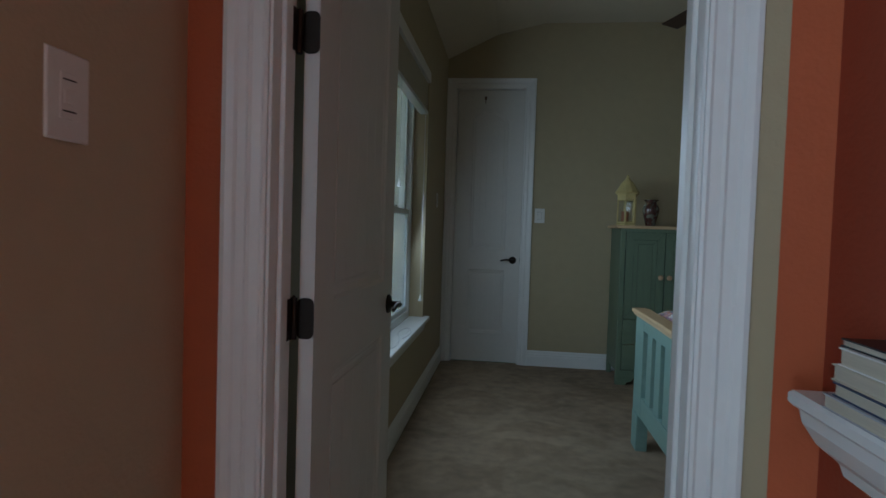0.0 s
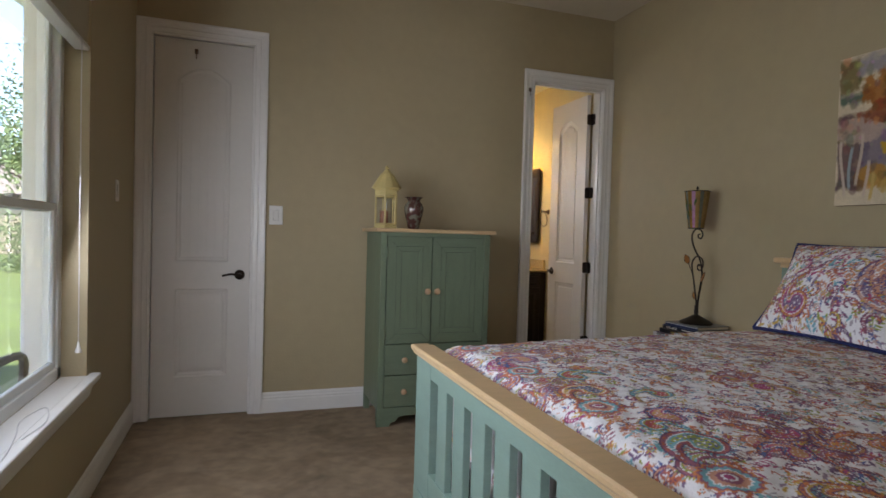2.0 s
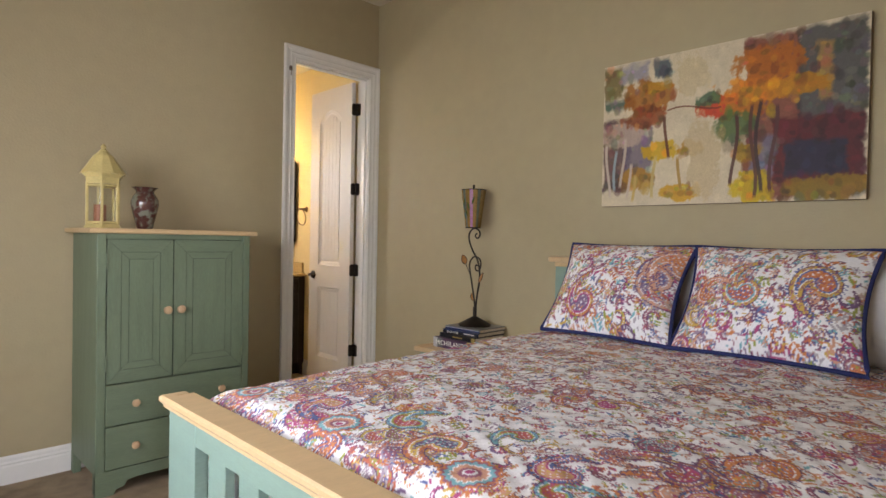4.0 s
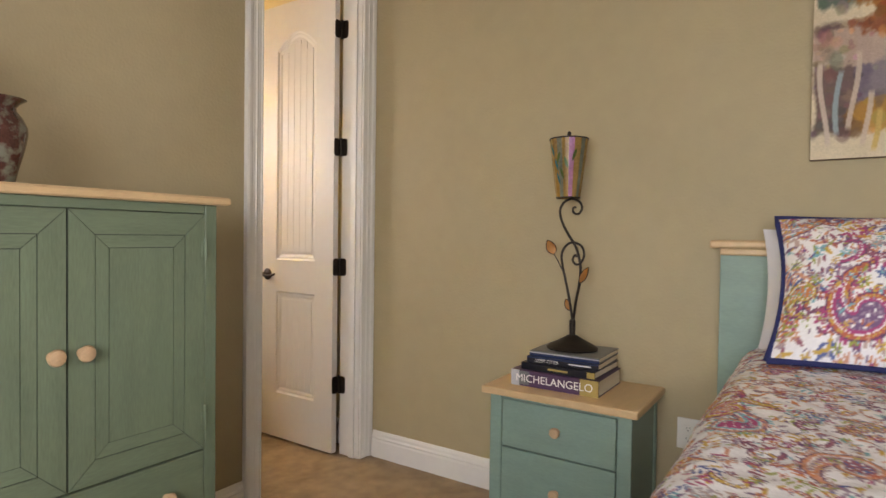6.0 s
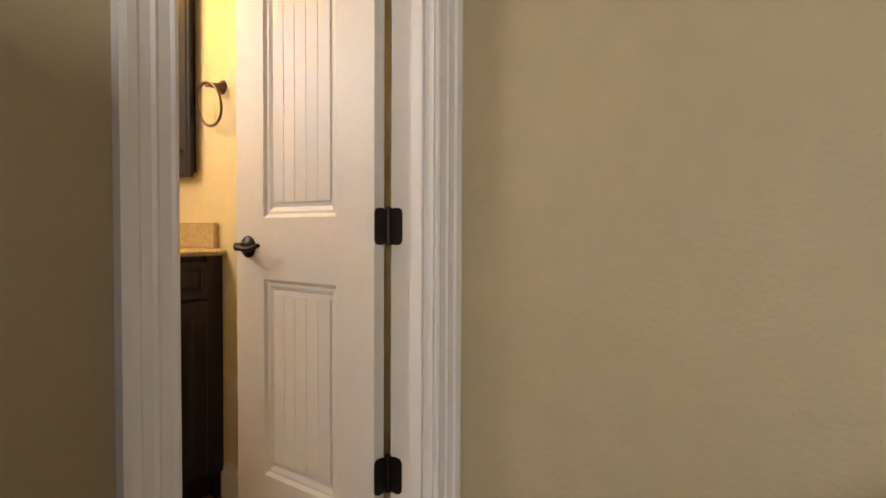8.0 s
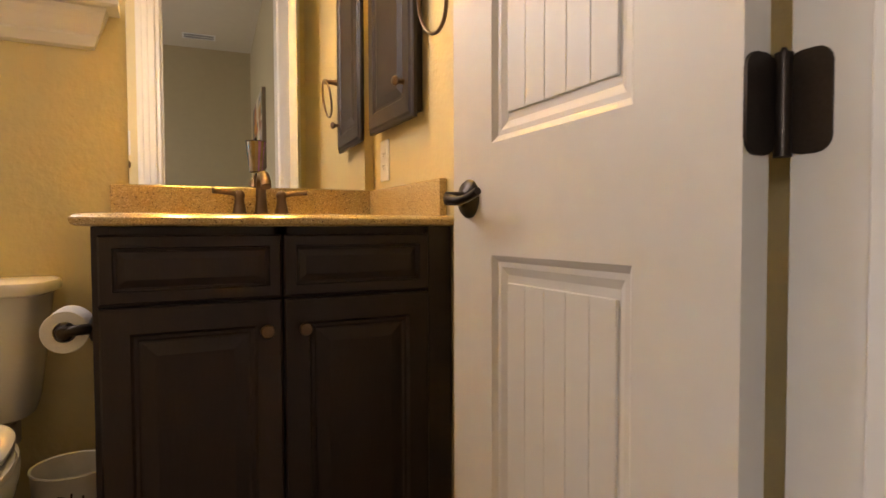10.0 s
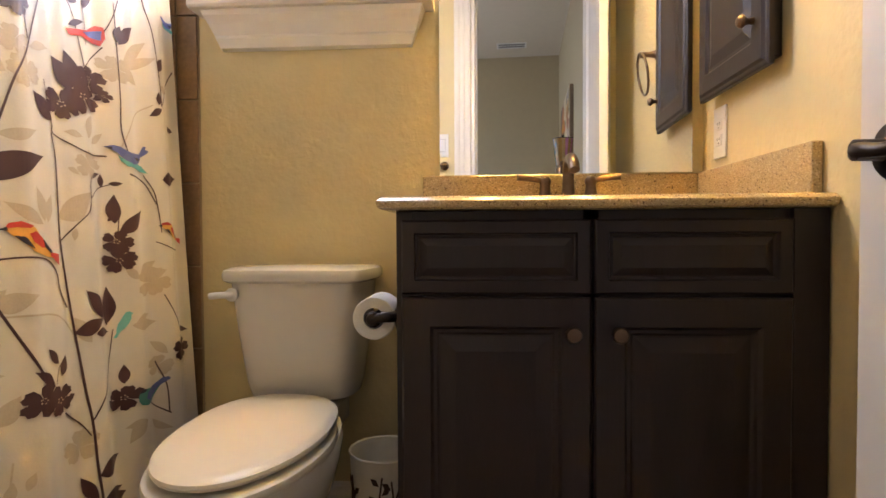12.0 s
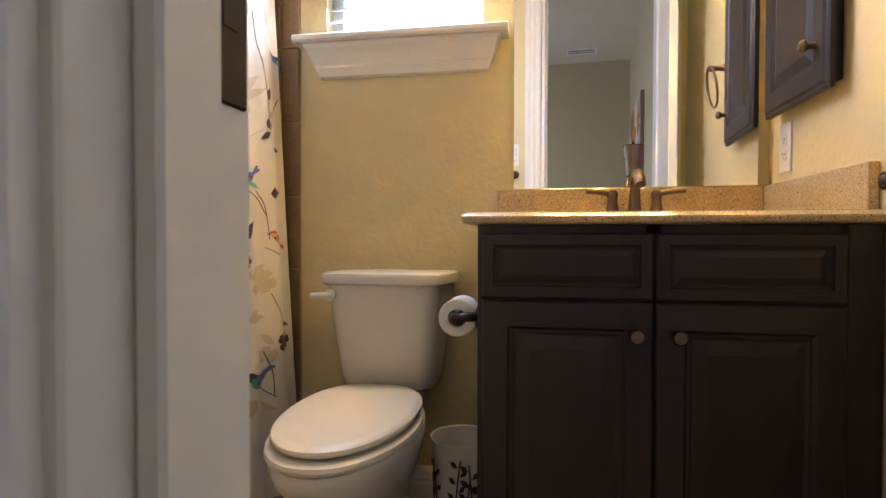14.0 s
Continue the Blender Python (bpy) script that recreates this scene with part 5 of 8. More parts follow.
shade = part("shade", lathe(bmesh.new(), ((SR0 - 0.012, SH0 + 0.002), (SR0 - 0.004, SH0), (SR1 - 0.004, SH1), (SR1 - 0.006, SH1), (SR0 - 0.008, SH0 + 0.006), (SR0 - 0.012, SH0 + 0.006)), pose(lx, ly, LZ), 40), glassmats[0], lampo, "iridescent stained glass shade", True)
nst = 18
for k in range(nst):
    a0, a1 = 2 * math.pi * (k + 0.06) / nst, 2 * math.pi * (k + 0.94) / nst
    am = (a0 + a1) / 2
    bm = bmesh.new()
    q = []
    for r, zz in ((SR0, SH0), (SR1, SH1)):
        q.append([bm.verts.new(L(r * math.sin(a) , zz, r * math.cos(a))) for a in (a0, am, a1)])
    for j in (0, 1):
        bm.faces.new((q[0][j], q[0][j + 1], q[1][j + 1], q[1][j]))
    bmesh.ops.solidify(bm, geom=bm.faces[:], thickness=0.0025)
    part("glass_strip", bm, glassmats[3 if k == 10 else (k * 3 + (k // 3)) % 7], shade)
for r, zz in ((SR0, SH0), (SR1, SH1)):
    bm = bmesh.new()
    tube(bm, [Vector(L(r * math.sin(2 * math.pi * k / 40), zz, r * math.cos(2 * math.pi * k / 40))) for k in range(41)], 0.0028, 6)
    part("shade_rim", bm, IRON, shade)
bm = bmesh.new()
for k in range(3):
    a = 2 * math.pi * k / 3
    cyl(bm, L(0, SH1 - 0.004), L(SR1 * math.sin(a), SH1, SR1 * math.cos(a)), 0.002, n=6)
lathe(bm, ((0, SH1 - 0.01), (0.008, SH1 - 0.008), (0.009, SH1 + 0.004), (0.004, SH1 + 0.010), (0.009, SH1 + 0.020), (0.006, SH1 + 0.030), (0, SH1 + 0.034)), pose(lx, ly, LZ), 14)
part("finial", bm, IRON, lampo, "", True)
leafg = flat("olive_glass", (0.13, 0.20, 0.06), 0.15)
tealg = flat("teal_glass", (0.06, 0.22, 0.22), 0.15)
for a, z0, sl, mt in ((-1.9, 0.705, 1, leafg), (-2.15, 0.735, -1, leafg), (-1.35, 0.645, 1, tealg), (-1.0, 0.755, 1, tealg), (-1.2, 0.725, -1, leafg), (-1.62, 0.665, 1, leafg), (-1.25, 0.70, 1, tealg)):
    bm = bmesh.new()
    rows = []
    for k in range(7):
        t = k / 6
        zz = z0 + 0.05 * t
        r = SR0 + (SR1 - SR0) * (zz - SH0) / (SH1 - SH0) + 0.002
        wv = 0.09 * math.sin(math.pi * t)
        c = a + sl * 0.22 * t
        rows.append([bm.verts.new(L(r * math.cos(c + e), zz, r * math.sin(c + e))) for e in (-wv - 0.004, wv + 0.004)])
    for p, q in zip(rows, rows[1:]):
        bm.faces.new((p[0], p[1], q[1], q[0]))
    bmesh.ops.solidify(bm, geom=bm.faces[:], thickness=0.001)
    part("glass_leaf", bm, mt, shade)

# ---- canvas over the bed ----
PW, PH = 1.14, 0.73
ph, pw = 270, 420
v, u = np.meshgrid(np.linspace(1, 0, ph), np.linspace(0, 1, pw), indexing="ij")
rng = np.random.default_rng(3)


def cloud(sx, sy, seed):
    r = np.random.default_rng(seed)
    out = np.zeros_like(u)
    for o in range(4):
        for _ in range(3):
            a, b, c = r.uniform(-1, 1) * sx * 2 ** o, r.uniform(-1, 1) * sy * 2 ** o, r.uniform(0, 6.3)
            out += np.sin(6.28 * (a * u + b * v) + c + 1.5 * np.sin(5 * u * sx + c)) / 1.6 ** o
    return out / 3.5


n1, n2, n3 = cloud(3, 3, 1), cloud(7, 7, 2), cloud(14, 5, 3)
img = np.empty((ph, pw, 3))
img[:] = (0.64, 0.57, 0.46)
img *= (1 + 0.06 * n1)[..., None]


def daub(mask, col, k=1.0):
    m = np.clip(mask, 0, 1)[..., None] * k
    img[:] = img * (1 - m) + np.array(col) * m


def blob(cx, cy, rx, ry, rough=0.35, soft=5.0):
    return soft * (1 - np.hypot((u - cx) / rx, (v - cy) / ry) + rough * (0.6 * n2 + 0.6 * n3))


def bar(x0, x1, y0, y1, soft=30):
    return np.minimum(np.minimum((u - x0 + 0.01 * n3) * soft * 3, (x1 - u + 0.01 * n2) * soft * 3), np.minimum((v - y0 + 0.02 * n3) * soft, (y1 - v + 0.02 * n2) * soft))


# far blocks of colour, then trees, trunks, ground
for a in (((0.0, 0.10, 0.74, 1.0), (0.18, 0.14, 0.05)), ((0.0, 0.16, 0.66, 0.77), (0.05, 0.10, 0.09)), ((0.08, 0.22, 0.84, 1.0), (0.34, 0.32, 0.36)), ((0.23, 0.31, 0.84, 1.0), (0.06, 0.09, 0.12)),
          ((0.0, 0.14, 0.10, 0.62), (0.10, 0.05, 0.06)), ((0.10, 0.24, 0.18, 0.60), (0.20, 0.17, 0.22)), ((0.60, 0.80, 0.0, 1.0), (0.20, 0.05, 0.03)), ((0.78, 1.0, 0.0, 1.0), (0.045, 0.05, 0.06)),
          ((0.84, 0.90, 0.55, 0.9), (0.36, 0.24, 0.12)), ((0.70, 1.0, 0.08, 0.50), (0.13, 0.015, 0.025)), ((0.74, 0.95, 0.12, 0.36), (0.03, 0.035, 0.07)), ((0.62, 0.72, 0.10, 0.40), (0.22, 0.20, 0.26)),
          ((0.52, 0.62, 0.30, 0.55), (0.42, 0.35, 0.27))):
    daub(bar(*a[0]), a[1], 0.85)
daub(blob(0.10, 0.50, 0.13, 0.09), (0.52, 0.42, 0.36), 0.8)
def crowns(*rows):
    for cx, cy, rx, ry, col in rows:
        daub(blob(cx, cy, rx, ry), col, 0.85)


crowns((0.21, 0.74, 0.13, 0.13, (0.36, 0.15, 0.025)), (0.20, 0.60, 0.10, 0.08, (0.26, 0.08, 0.02)), (0.24, 0.80, 0.08, 0.05, (0.46, 0.27, 0.04)), (0.53, 0.60, 0.11, 0.09, (0.52, 0.055, 0.015)), (0.63, 0.68, 0.13, 0.10, (0.56, 0.23, 0.03)), (0.69, 0.83, 0.13, 0.12, (0.44, 0.18, 0.04)), (0.62, 0.56, 0.10, 0.06, (0.46, 0.22, 0.05)), (0.68, 0.66, 0.10, 0.07, (0.56, 0.28, 0.03)), (0.80, 0.66, 0.10, 0.07, (0.46, 0.24, 0.03)), (0.57, 0.47, 0.10, 0.10, (0.10, 0.16, 0.06)))
crowns((0.47, 0.66, 0.05, 0.05, (0.05, 0.12, 0.07)), (0.27, 0.36, 0.09, 0.07, (0.56, 0.38, 0.05)), (0.40, 0.36, 0.06, 0.06, (0.46, 0.26, 0.06)), (0.17, 0.19, 0.10, 0.09, (0.44, 0.26, 0.07)), (0.36, 0.08, 0.09, 0.06, (0.56, 0.34, 0.05)), (0.64, 0.10, 0.09, 0.10, (0.56, 0.42, 0.05)), (0.62, 0.30, 0.06, 0.06, (0.36, 0.22, 0.02)), (0.88, 0.08, 0.16, 0.08, (0.30, 0.20, 0.04)), (0.45, 0.30, 0.08, 0.26, (0.56, 0.47, 0.34)), (0.40, 0.85, 0.07, 0.14, (0.57, 0.49, 0.36)))
for _ in range(900):
    cx, cy = rng.uniform(0, 1), rng.uniform(0, 1)
    px_, py_ = int(cx * (pw - 1)), int((1 - cy) * (ph - 1))
    col = img[py_, px_] * rng.uniform(0.35, 1.5) * rng.uniform(0.75, 1.25, 3)
    if img[py_, px_].sum() > 1.15:
        continue
    r_ = rng.uniform(0.006, 0.022)
    daub(3 * (1 - np.hypot((u - cx) / r_, (v - cy) / (r_ * rng.uniform(0.8, 2.6))) + 0.3 * n3), col, 0.55)
for x0, y0, y1, col in ((0.03, 0.05, 0.45, (0.60, 0.52, 0.46)), (0.07, 0.10, 0.40, (0.36, 0.42, 0.44)), (0.10, 0.12, 0.48, (0.56, 0.48, 0.42)), (0.13, 0.04, 0.30, (0.58, 0.50, 0.44)), (0.15, 0.02, 0.22, (0.55, 0.42, 0.20)), (0.25, 0.04, 0.34, (0.55, 0.45, 0.25)), (0.30, 0.30, 0.60, (0.14, 0.05, 0.03)),
                        (0.57, 0.10, 0.55, (0.10, 0.035, 0.03)), (0.64, 0.02, 0.6, (0.12, 0.05, 0.04)), (0.66, 0.05, 0.62, (0.06, 0.03, 0.03)), (0.71, 0.05, 0.58, (0.12, 0.05, 0.05)), (0.36, 0.08, 0.32, (0.40, 0.26, 0.10))):
    xc = x0 + 0.012 * np.sin(9 * v + x0 * 40)
    daub(np.minimum(6 * (1 - np.abs(u - xc) / 0.007), np.minimum((v - y0) * 40, (y1 - v) * 40)), col, 0.9)
daub(6 * (1 - np.abs(v - 0.62 - 0.02 * np.sin(u * 22)) / 0.006) * ((u > 0.30) & (u < 0.52)), (0.16, 0.05, 0.03), 0.8)
img *= (1 + 0.10 * n2 * n3)[..., None]
img *= (1 + 0.05 * rng.standard_normal((ph, pw)))[..., None]
lum = img.mean(-1, keepdims=True)
img = np.clip((lum + (img - lum) * 1.30) * 1.02, 0.004, 0.80) ** 1.22
canvas = thing("canvas_painting", (XE - 0.005, 2.99, 1.44), "unframed canvas painting of autumn trees along a pale street", "painting")
PY1 = 3.600
part("stretcher", boxes(((XE - 0.034, PY1 - PW, 1.44), (XE - 0.001, PY1, 1.44 + PH)), bevel=0.002), flat("canvas_edge", (0.20, 0.14, 0.09)), canvas)
grid_mesh("picture", np.stack([np.full_like(u, XE - 0.0352), PY1 - 0.001 - u * (PW - 0.002), 1.441 + v * (PH - 0.002)], -1), pw, ph, img, CANVAS, canvas)

# ---- ceiling fan and vent ----
fx, fy = 1.72, 3.78
fan = thing("ceiling_fan", (fx, fy, H), "dark ceiling fan with wooden blades at rest", "ceiling fan")
bm = bmesh.new()
lathe(bm, ((0.0, -0.07), (0.035, -0.068), (0.07, -0.02), (0.075, 0.0), (0, 0)), pose(fx, fy, H), 24)
part("canopy", bm, BRONZE, fan, "", True)
part("downrod", cyl(bmesh.new(), (fx, fy, H - 0.36), (fx, fy, H - 0.05), 0.012), BRONZE, fan)
bm = bmesh.new()
lathe(bm, ((0.0, -0.50), (0.06, -0.495), (0.095, -0.46), (0.10, -0.40), (0.07, -0.36), (0.02, -0.34), (0, -0.34)), pose(fx, fy, H), 28)
part("motor", bm, BRONZE, fan, "", True)
for k in range(5):
    m = pose(fx, fy, H - 0.43, 0, 0, 110 + 72 * k) @ pose(0, 0, 0, 9, 0, 0)
    bm = bmesh.new()
    box(bm, (0.08, -0.02, -0.006), (0.22, 0.02, 0.004), 0.003, 1, m)
    bl = part("blade", box(bmesh.new(), (0.18, -0.062, 0.0), (0.69, 0.062, 0.007), 0.003, 1, m), flat("walnut_blade", (0.045, 0.022, 0.014), 0.4), fan)
    part("blade_arm", bm, BRONZE, bl)
vent = thing("ceiling_vent", (2.80, 2.05, H), "white metal air vent in the ceiling", "vent")
VA, VB = 2.63, 2.97
part("frame", boxes(((VA, 1.96, H - 0.008), (VB, 1.98, H + 0.001)), ((VA, 2.12, H - 0.008), (VB, 2.14, H + 0.001)), ((VA, 1.98, H - 0.008), (VA + 0.02, 2.12, H + 0.001)), ((VB - 0.02, 1.98, H - 0.008), (VB, 2.12, H + 0.001)), ((VA + 0.02, 2.045, H - 0.008), (VB - 0.02, 2.055, H + 0.001)), bevel=0.001), WHITE, vent)
part("backing", boxes(((VA + 0.02, 1.98, H - 0.002), (VB - 0.02, 2.12, H + 0.001))), SLOT, vent)
for k in range(14):
    x = VA + 0.033 + k * 0.0211
    part("slat", box(bmesh.new(), (-0.005, 1.98, -0.001), (0.005, 2.12, 0.001), 0, 1, pose(x, 0, H - 0.006, 0, 60, 0)), WHITE, vent)

# ---- hall ledge with books ----
ledge = thing("wall_shelf", (0.98, 0.9, 0.96), "white moulded wall ledge on the dark red hall wall", "shelf")
bm = bmesh.new()
moulding(bm, ((1.045, 1.345, 0.96), (0.995, 1.345, 0.96), (0.995, -0.4, 0.96)), (0, 0, 1),
         ((-0.09, 0), (0.045, 0.0), (0.050, -0.006), (0.050, -0.020), (0.044, -0.026), (-0.09, -0.026)))
part("ledge_board", bm, WHITE, ledge)
bm = bmesh.new()
moulding(bm, ((1.045, 1.345, 0.96), (0.995, 1.345, 0.96), (0.995, -0.4, 0.96)), (0, 0, 1),
         ((-0.09, -0.0262), (0.038, -0.0262), (0.034, -0.050), (0.018, -0.080), (-0.005, -0.100), (-0.010, -0.118), (-0.09, -0.118)))
part("crown_moulding", bm, WHITE, ledge)
HB = (("grey hardback book lying on the hall ledge", 0.022, BK6, 0.0), ("navy hardback book on the hall ledge", 0.020, BK1, 0.02), ("cream paperback book on the hall ledge", 0.024, PAGES, 0.03), ("white paperback book on the hall ledge", 0.026, LETTER, 0.035),
      ("dark book on top of the hall stack", 0.012, BK2, 0.06))
z = 0.9605
for i, (lb, t, mt, off) in enumerate(HB):
    c = (0.985, 1.03, z)
    th = thing("book", c, lb, "book", "books on the hall ledge")
    x0, x1, y0, y1 = 0.947 + off * 0.25, 1.038, 0.78, 1.295 - 0.2 * off - 0.012 * (i % 2)
    part("page_block", boxes(((x0 + 0.002, y0 + 0.003, z + 0.002), (x1 - 0.004, y1 - 0.004, z + t - 0.002))), PAGES, th)
    part("cover", boxes(((x0, y0, z), (x1, y1, z + 0.0022)), ((x0, y0, z + t - 0.0022), (x1, y1, z + t))), mt, th)
    part("spine", boxes(((x1 - 0.004, y0, z), (x1, y1, z + t))), mt, th)
    z += t + 0.0006
# ---- bathroom ----
VX0, VX1, VY0 = 2.637, 3.385, 6.600


def raised_front(parent, name, x0, x1, z0, z1, rail, y=VY0, t=0.019):
    """A framed cabinet front with a raised field; its face looks to -y."""
    bm = bmesh.new()
    o = [(x0, z0), (x1, z0), (x1, z1), (x0, z1)]
    k = 0.5 if z1 - z0 < 0.2 else 1.0
    steps = ((0.0, 0.004), (0.004, 0.0), (rail, 0.0), (rail + 0.006 * k, 0.006), (rail + 0.012 * k, 0.0065), (rail + 0.016 * k, 0.009), (rail + 0.020 * k, 0.009), (rail + 0.046 * k, 0.003), (rail + 0.050 * k, 0.003))
    prev = [bm.verts.new((x, y + t, z)) for x, z in o]
    bm.faces.new(prev)
    for ins, dep in steps:
        nxt = [bm.verts.new((x + (ins if x == x0 else -ins), y + dep, z + (ins if z == z0 else -ins))) for x, z in o]
        for i in range(4):
            bm.faces.new((prev[i], prev[(i + 1) % 4], nxt[(i + 1) % 4], nxt[i]))
        prev = nxt
    bm.faces.new(prev)
    return part(name, bm, ESPRESSO, parent)


van = thing("vanity_cabinet", (3.01, 6.88, 0), "dark espresso wood vanity with raised-panel doors", "vanity")
bm = bmesh.new()
box(bm, (VX0, VY0 + 0.02, 0.0), (VX0 + 0.018, YB1 - 0.002, 0.893), 0.002)
box(bm, (VX0 + 0.018, VY0 + 0.075, 0.0), (XBE - 0.003, VY0 + 0.09, 0.105))
box(bm, (VX0 + 0.018, VY0 + 0.025, 0.105), (XBE - 0.003, YB1 - 0.002, 0.12))
box(bm, (XBE - 0.02, VY0 + 0.025, 0.0), (XBE - 0.003, YB1 - 0.002, 0.893))
box(bm, (VX0 + 0.018, YB1 - 0.02, 0.12), (XBE - 0.02, YB1 - 0.002, 0.893))
part("carcass", bm, ESPRESSO, van)
bm = bmesh.new()
for a, b in (((VX0, VY0 + 0.019, 0.105), (VX0 + 0.03, VY0 + 0.03, 0.893)), ((2.975, VY0 + 0.019, 0.105), (3.005, VY0 + 0.03, 0.893)), ((3.335, VY0 + 0.003, 0.105), (XBE - 0.004, VY0 + 0.03, 0.893)),
             ((VX0 + 0.03, VY0 + 0.019, 0.872), (3.335, VY0 + 0.03, 0.893)), ((VX0 + 0.03, VY0 + 0.019, 0.725), (3.335, VY0 + 0.03, 0.755)), ((VX0 + 0.03, VY0 + 0.019, 0.105), (3.335, VY0 + 0.03, 0.125))):
    box(bm, a, b, 0.001)
part("face_frame", bm, ESPRESSO, van)
for x0, x1 in ((2.648, 2.988), (2.994, 3.335)):
    raised_front(van, "drawer_front", x0, x1, 0.742, 0.876, 0.024)
    raised_front(van, "cabinet_door", x0, x1, 0.118, 0.736, 0.052)
for x in (2.954, 3.034):
    bm = bmesh.new()
    lathe(bm, ((0, 0), (0.007, 0), (0.006, 0.012), (0.009, 0.016), (0.0145, 0.020), (0.0150, 0.024), (0.012, 0.029), (0.005, 0.031), (0, 0.031)), pose(x, VY0, 0.673, 90, 0, 0), 24)
    part("knob", bm, BRONZE2, van, "round bronze knob", True)

top = thing("countertop", (3.0, 6.88, 0.894), "tan speckled granite countertop with a rounded front edge", "countertop")
bm = bmesh.new()
edge = ((0.0, 0.0), (0.020, 0.0), (0.028, 0.004), (0.031, 0.012), (0.031, 0.016), (0.024, 0.021), (0.017, 0.024), (0.0, 0.026))
moulding(bm, ((2.637, YB1 - 0.001, 0.894), (2.637, 6.612, 0.894), (XBE - 0.002, 6.612, 0.894)), (0, 0, 1), edge)
# slab round the sink hole
sx, sy, ra, rb = 3.015, 6.86, 0.20, 0.145
n = 40
hole_t = [bm.verts.new((sx + ra * math.cos(2 * math.pi * k / n), sy + rb * math.sin(2 * math.pi * k / n), 0.920)) for k in range(n)]
cor = [bm.verts.new(v) for v in ((2.636, 6.611, 0.920), (XBE - 0.002, 6.611, 0.920), (XBE - 0.002, YB1 - 0.001, 0.920), (2.636, YB1 - 0.001, 0.920))]
ed = [bm.edges.new((hole_t[k], hole_t[(k + 1) % n])) for k in range(n)] + [bm.edges.new((cor[k], cor[(k + 1) % 4])) for k in range(4)]
bmesh.ops.triangle_fill(bm, use_beauty=True, edges=ed)
low = [bm.verts.new(v.co - Vector((0, 0, 0.026))) for v in hole_t]
for k in range(n):
    bm.faces.new((hole_t[k], hole_t[(k + 1) % n], low[(k + 1) % n], low[k]))
part("slab", bm, GRANITE, top)
part("backsplash", boxes(((2.632, YB1 - 0.021, 0.9205), (XBE - 0.001, YB1 - 0.001, 1.013)), bevel=0.002), GRANITE, top)
part("side_splash", boxes(((XBE - 0.021, 6.632, 0.9205), (XBE - 0.001, YB1 - 0.022, 1.013)), bevel=0.002), GRANITE, top)
bm = bmesh.new()
rows = []
for i in range(9):
    t = i / 8
    f = math.cos(t * math.pi / 2) ** 0.6
    rows.append([bm.verts.new((sx + (ra + 0.01) * f * math.cos(2 * math.pi * k / n), sy + (rb + 0.01) * f * math.sin(2 * math.pi * k / n), 0.893 - 0.13 * math.sin(t * math.pi / 2))) for k in range(n)] if f > 0.02 else None)
for a, b in zip(rows[:-2], rows[1:-1]):
    for k in range(n):
        bm.faces.new((a[k], a[(k + 1) % n], b[(k + 1) % n], b[k]))
bm.faces.new(rows[-2])
tagged(part("sink", bm, PORCELAIN, None, "", True), "white undermount sink in the granite countertop", "sink")

# faucet: spout and two lever handles
fyy = 7.085
fau = thing("faucet", (3.02, fyy, 0.920), "bronze widespread faucet with two lever handles", "faucet")
bm = bmesh.new()
lathe(bm, ((0, 0), (0.026, 0), (0.025, 0.006), (0.018, 0.020), (0.0155, 0.050), (0.0145, 0.080), (0, 0.082)), pose(3.02, fyy, 0.920), 24)
tube(bm, smooth_line([(3.02, fyy, 0.985), (3.02, fyy - 0.002, 1.015), (3.02, fyy - 0.022, 1.036), (3.02, fyy - 0.055, 1.038), (3.02, fyy - 0.085, 1.022), (3.02, fyy - 0.098, 1.005)], 6), 0.0150, 16, 0.92)
part("spout", bm, BRONZE2, fau, "", True)
part("lift_rod", cyl(cyl(bmesh.new(), (3.02, fyy + 0.024, 0.94), (3.02, fyy + 0.024, 1.045), 0.003, n=8), (3.02, fyy + 0.024, 1.045), (3.02, fyy + 0.024, 1.058), 0.006, 0.004, 10), BRONZE2, fau)
for x, s in ((2.960, -1), (3.078, 1)):
    bm = bmesh.new()
    lathe(bm, ((0, 0), (0.026, 0), (0.0255, 0.006), (0.019, 0.018), (0.0145, 0.042), (0.0130, 0.056), (0.0155, 0.062), (0.0155, 0.070), (0.009, 0.079), (0, 0.081)), pose(x, fyy, 0.920), 24)
    hd = part("handle", bm, BRONZE2, fau, "", True)
    bm = bmesh.new()
    tube(bm, smooth_line([(x, fyy, 0.986), (x + s * 0.02, fyy - 0.006, 0.990), (x + s * 0.045, fyy - 0.012, 0.994), (x + s * 0.072, fyy - 0.018, 0.996)], 5), 0.0068, 12, 1.25)
    part("lever", bm, BRONZE2, hd, "", True)

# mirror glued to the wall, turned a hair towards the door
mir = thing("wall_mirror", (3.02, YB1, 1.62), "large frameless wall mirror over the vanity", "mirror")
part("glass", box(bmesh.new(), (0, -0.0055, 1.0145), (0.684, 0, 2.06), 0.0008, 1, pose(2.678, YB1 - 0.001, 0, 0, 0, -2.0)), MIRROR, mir)

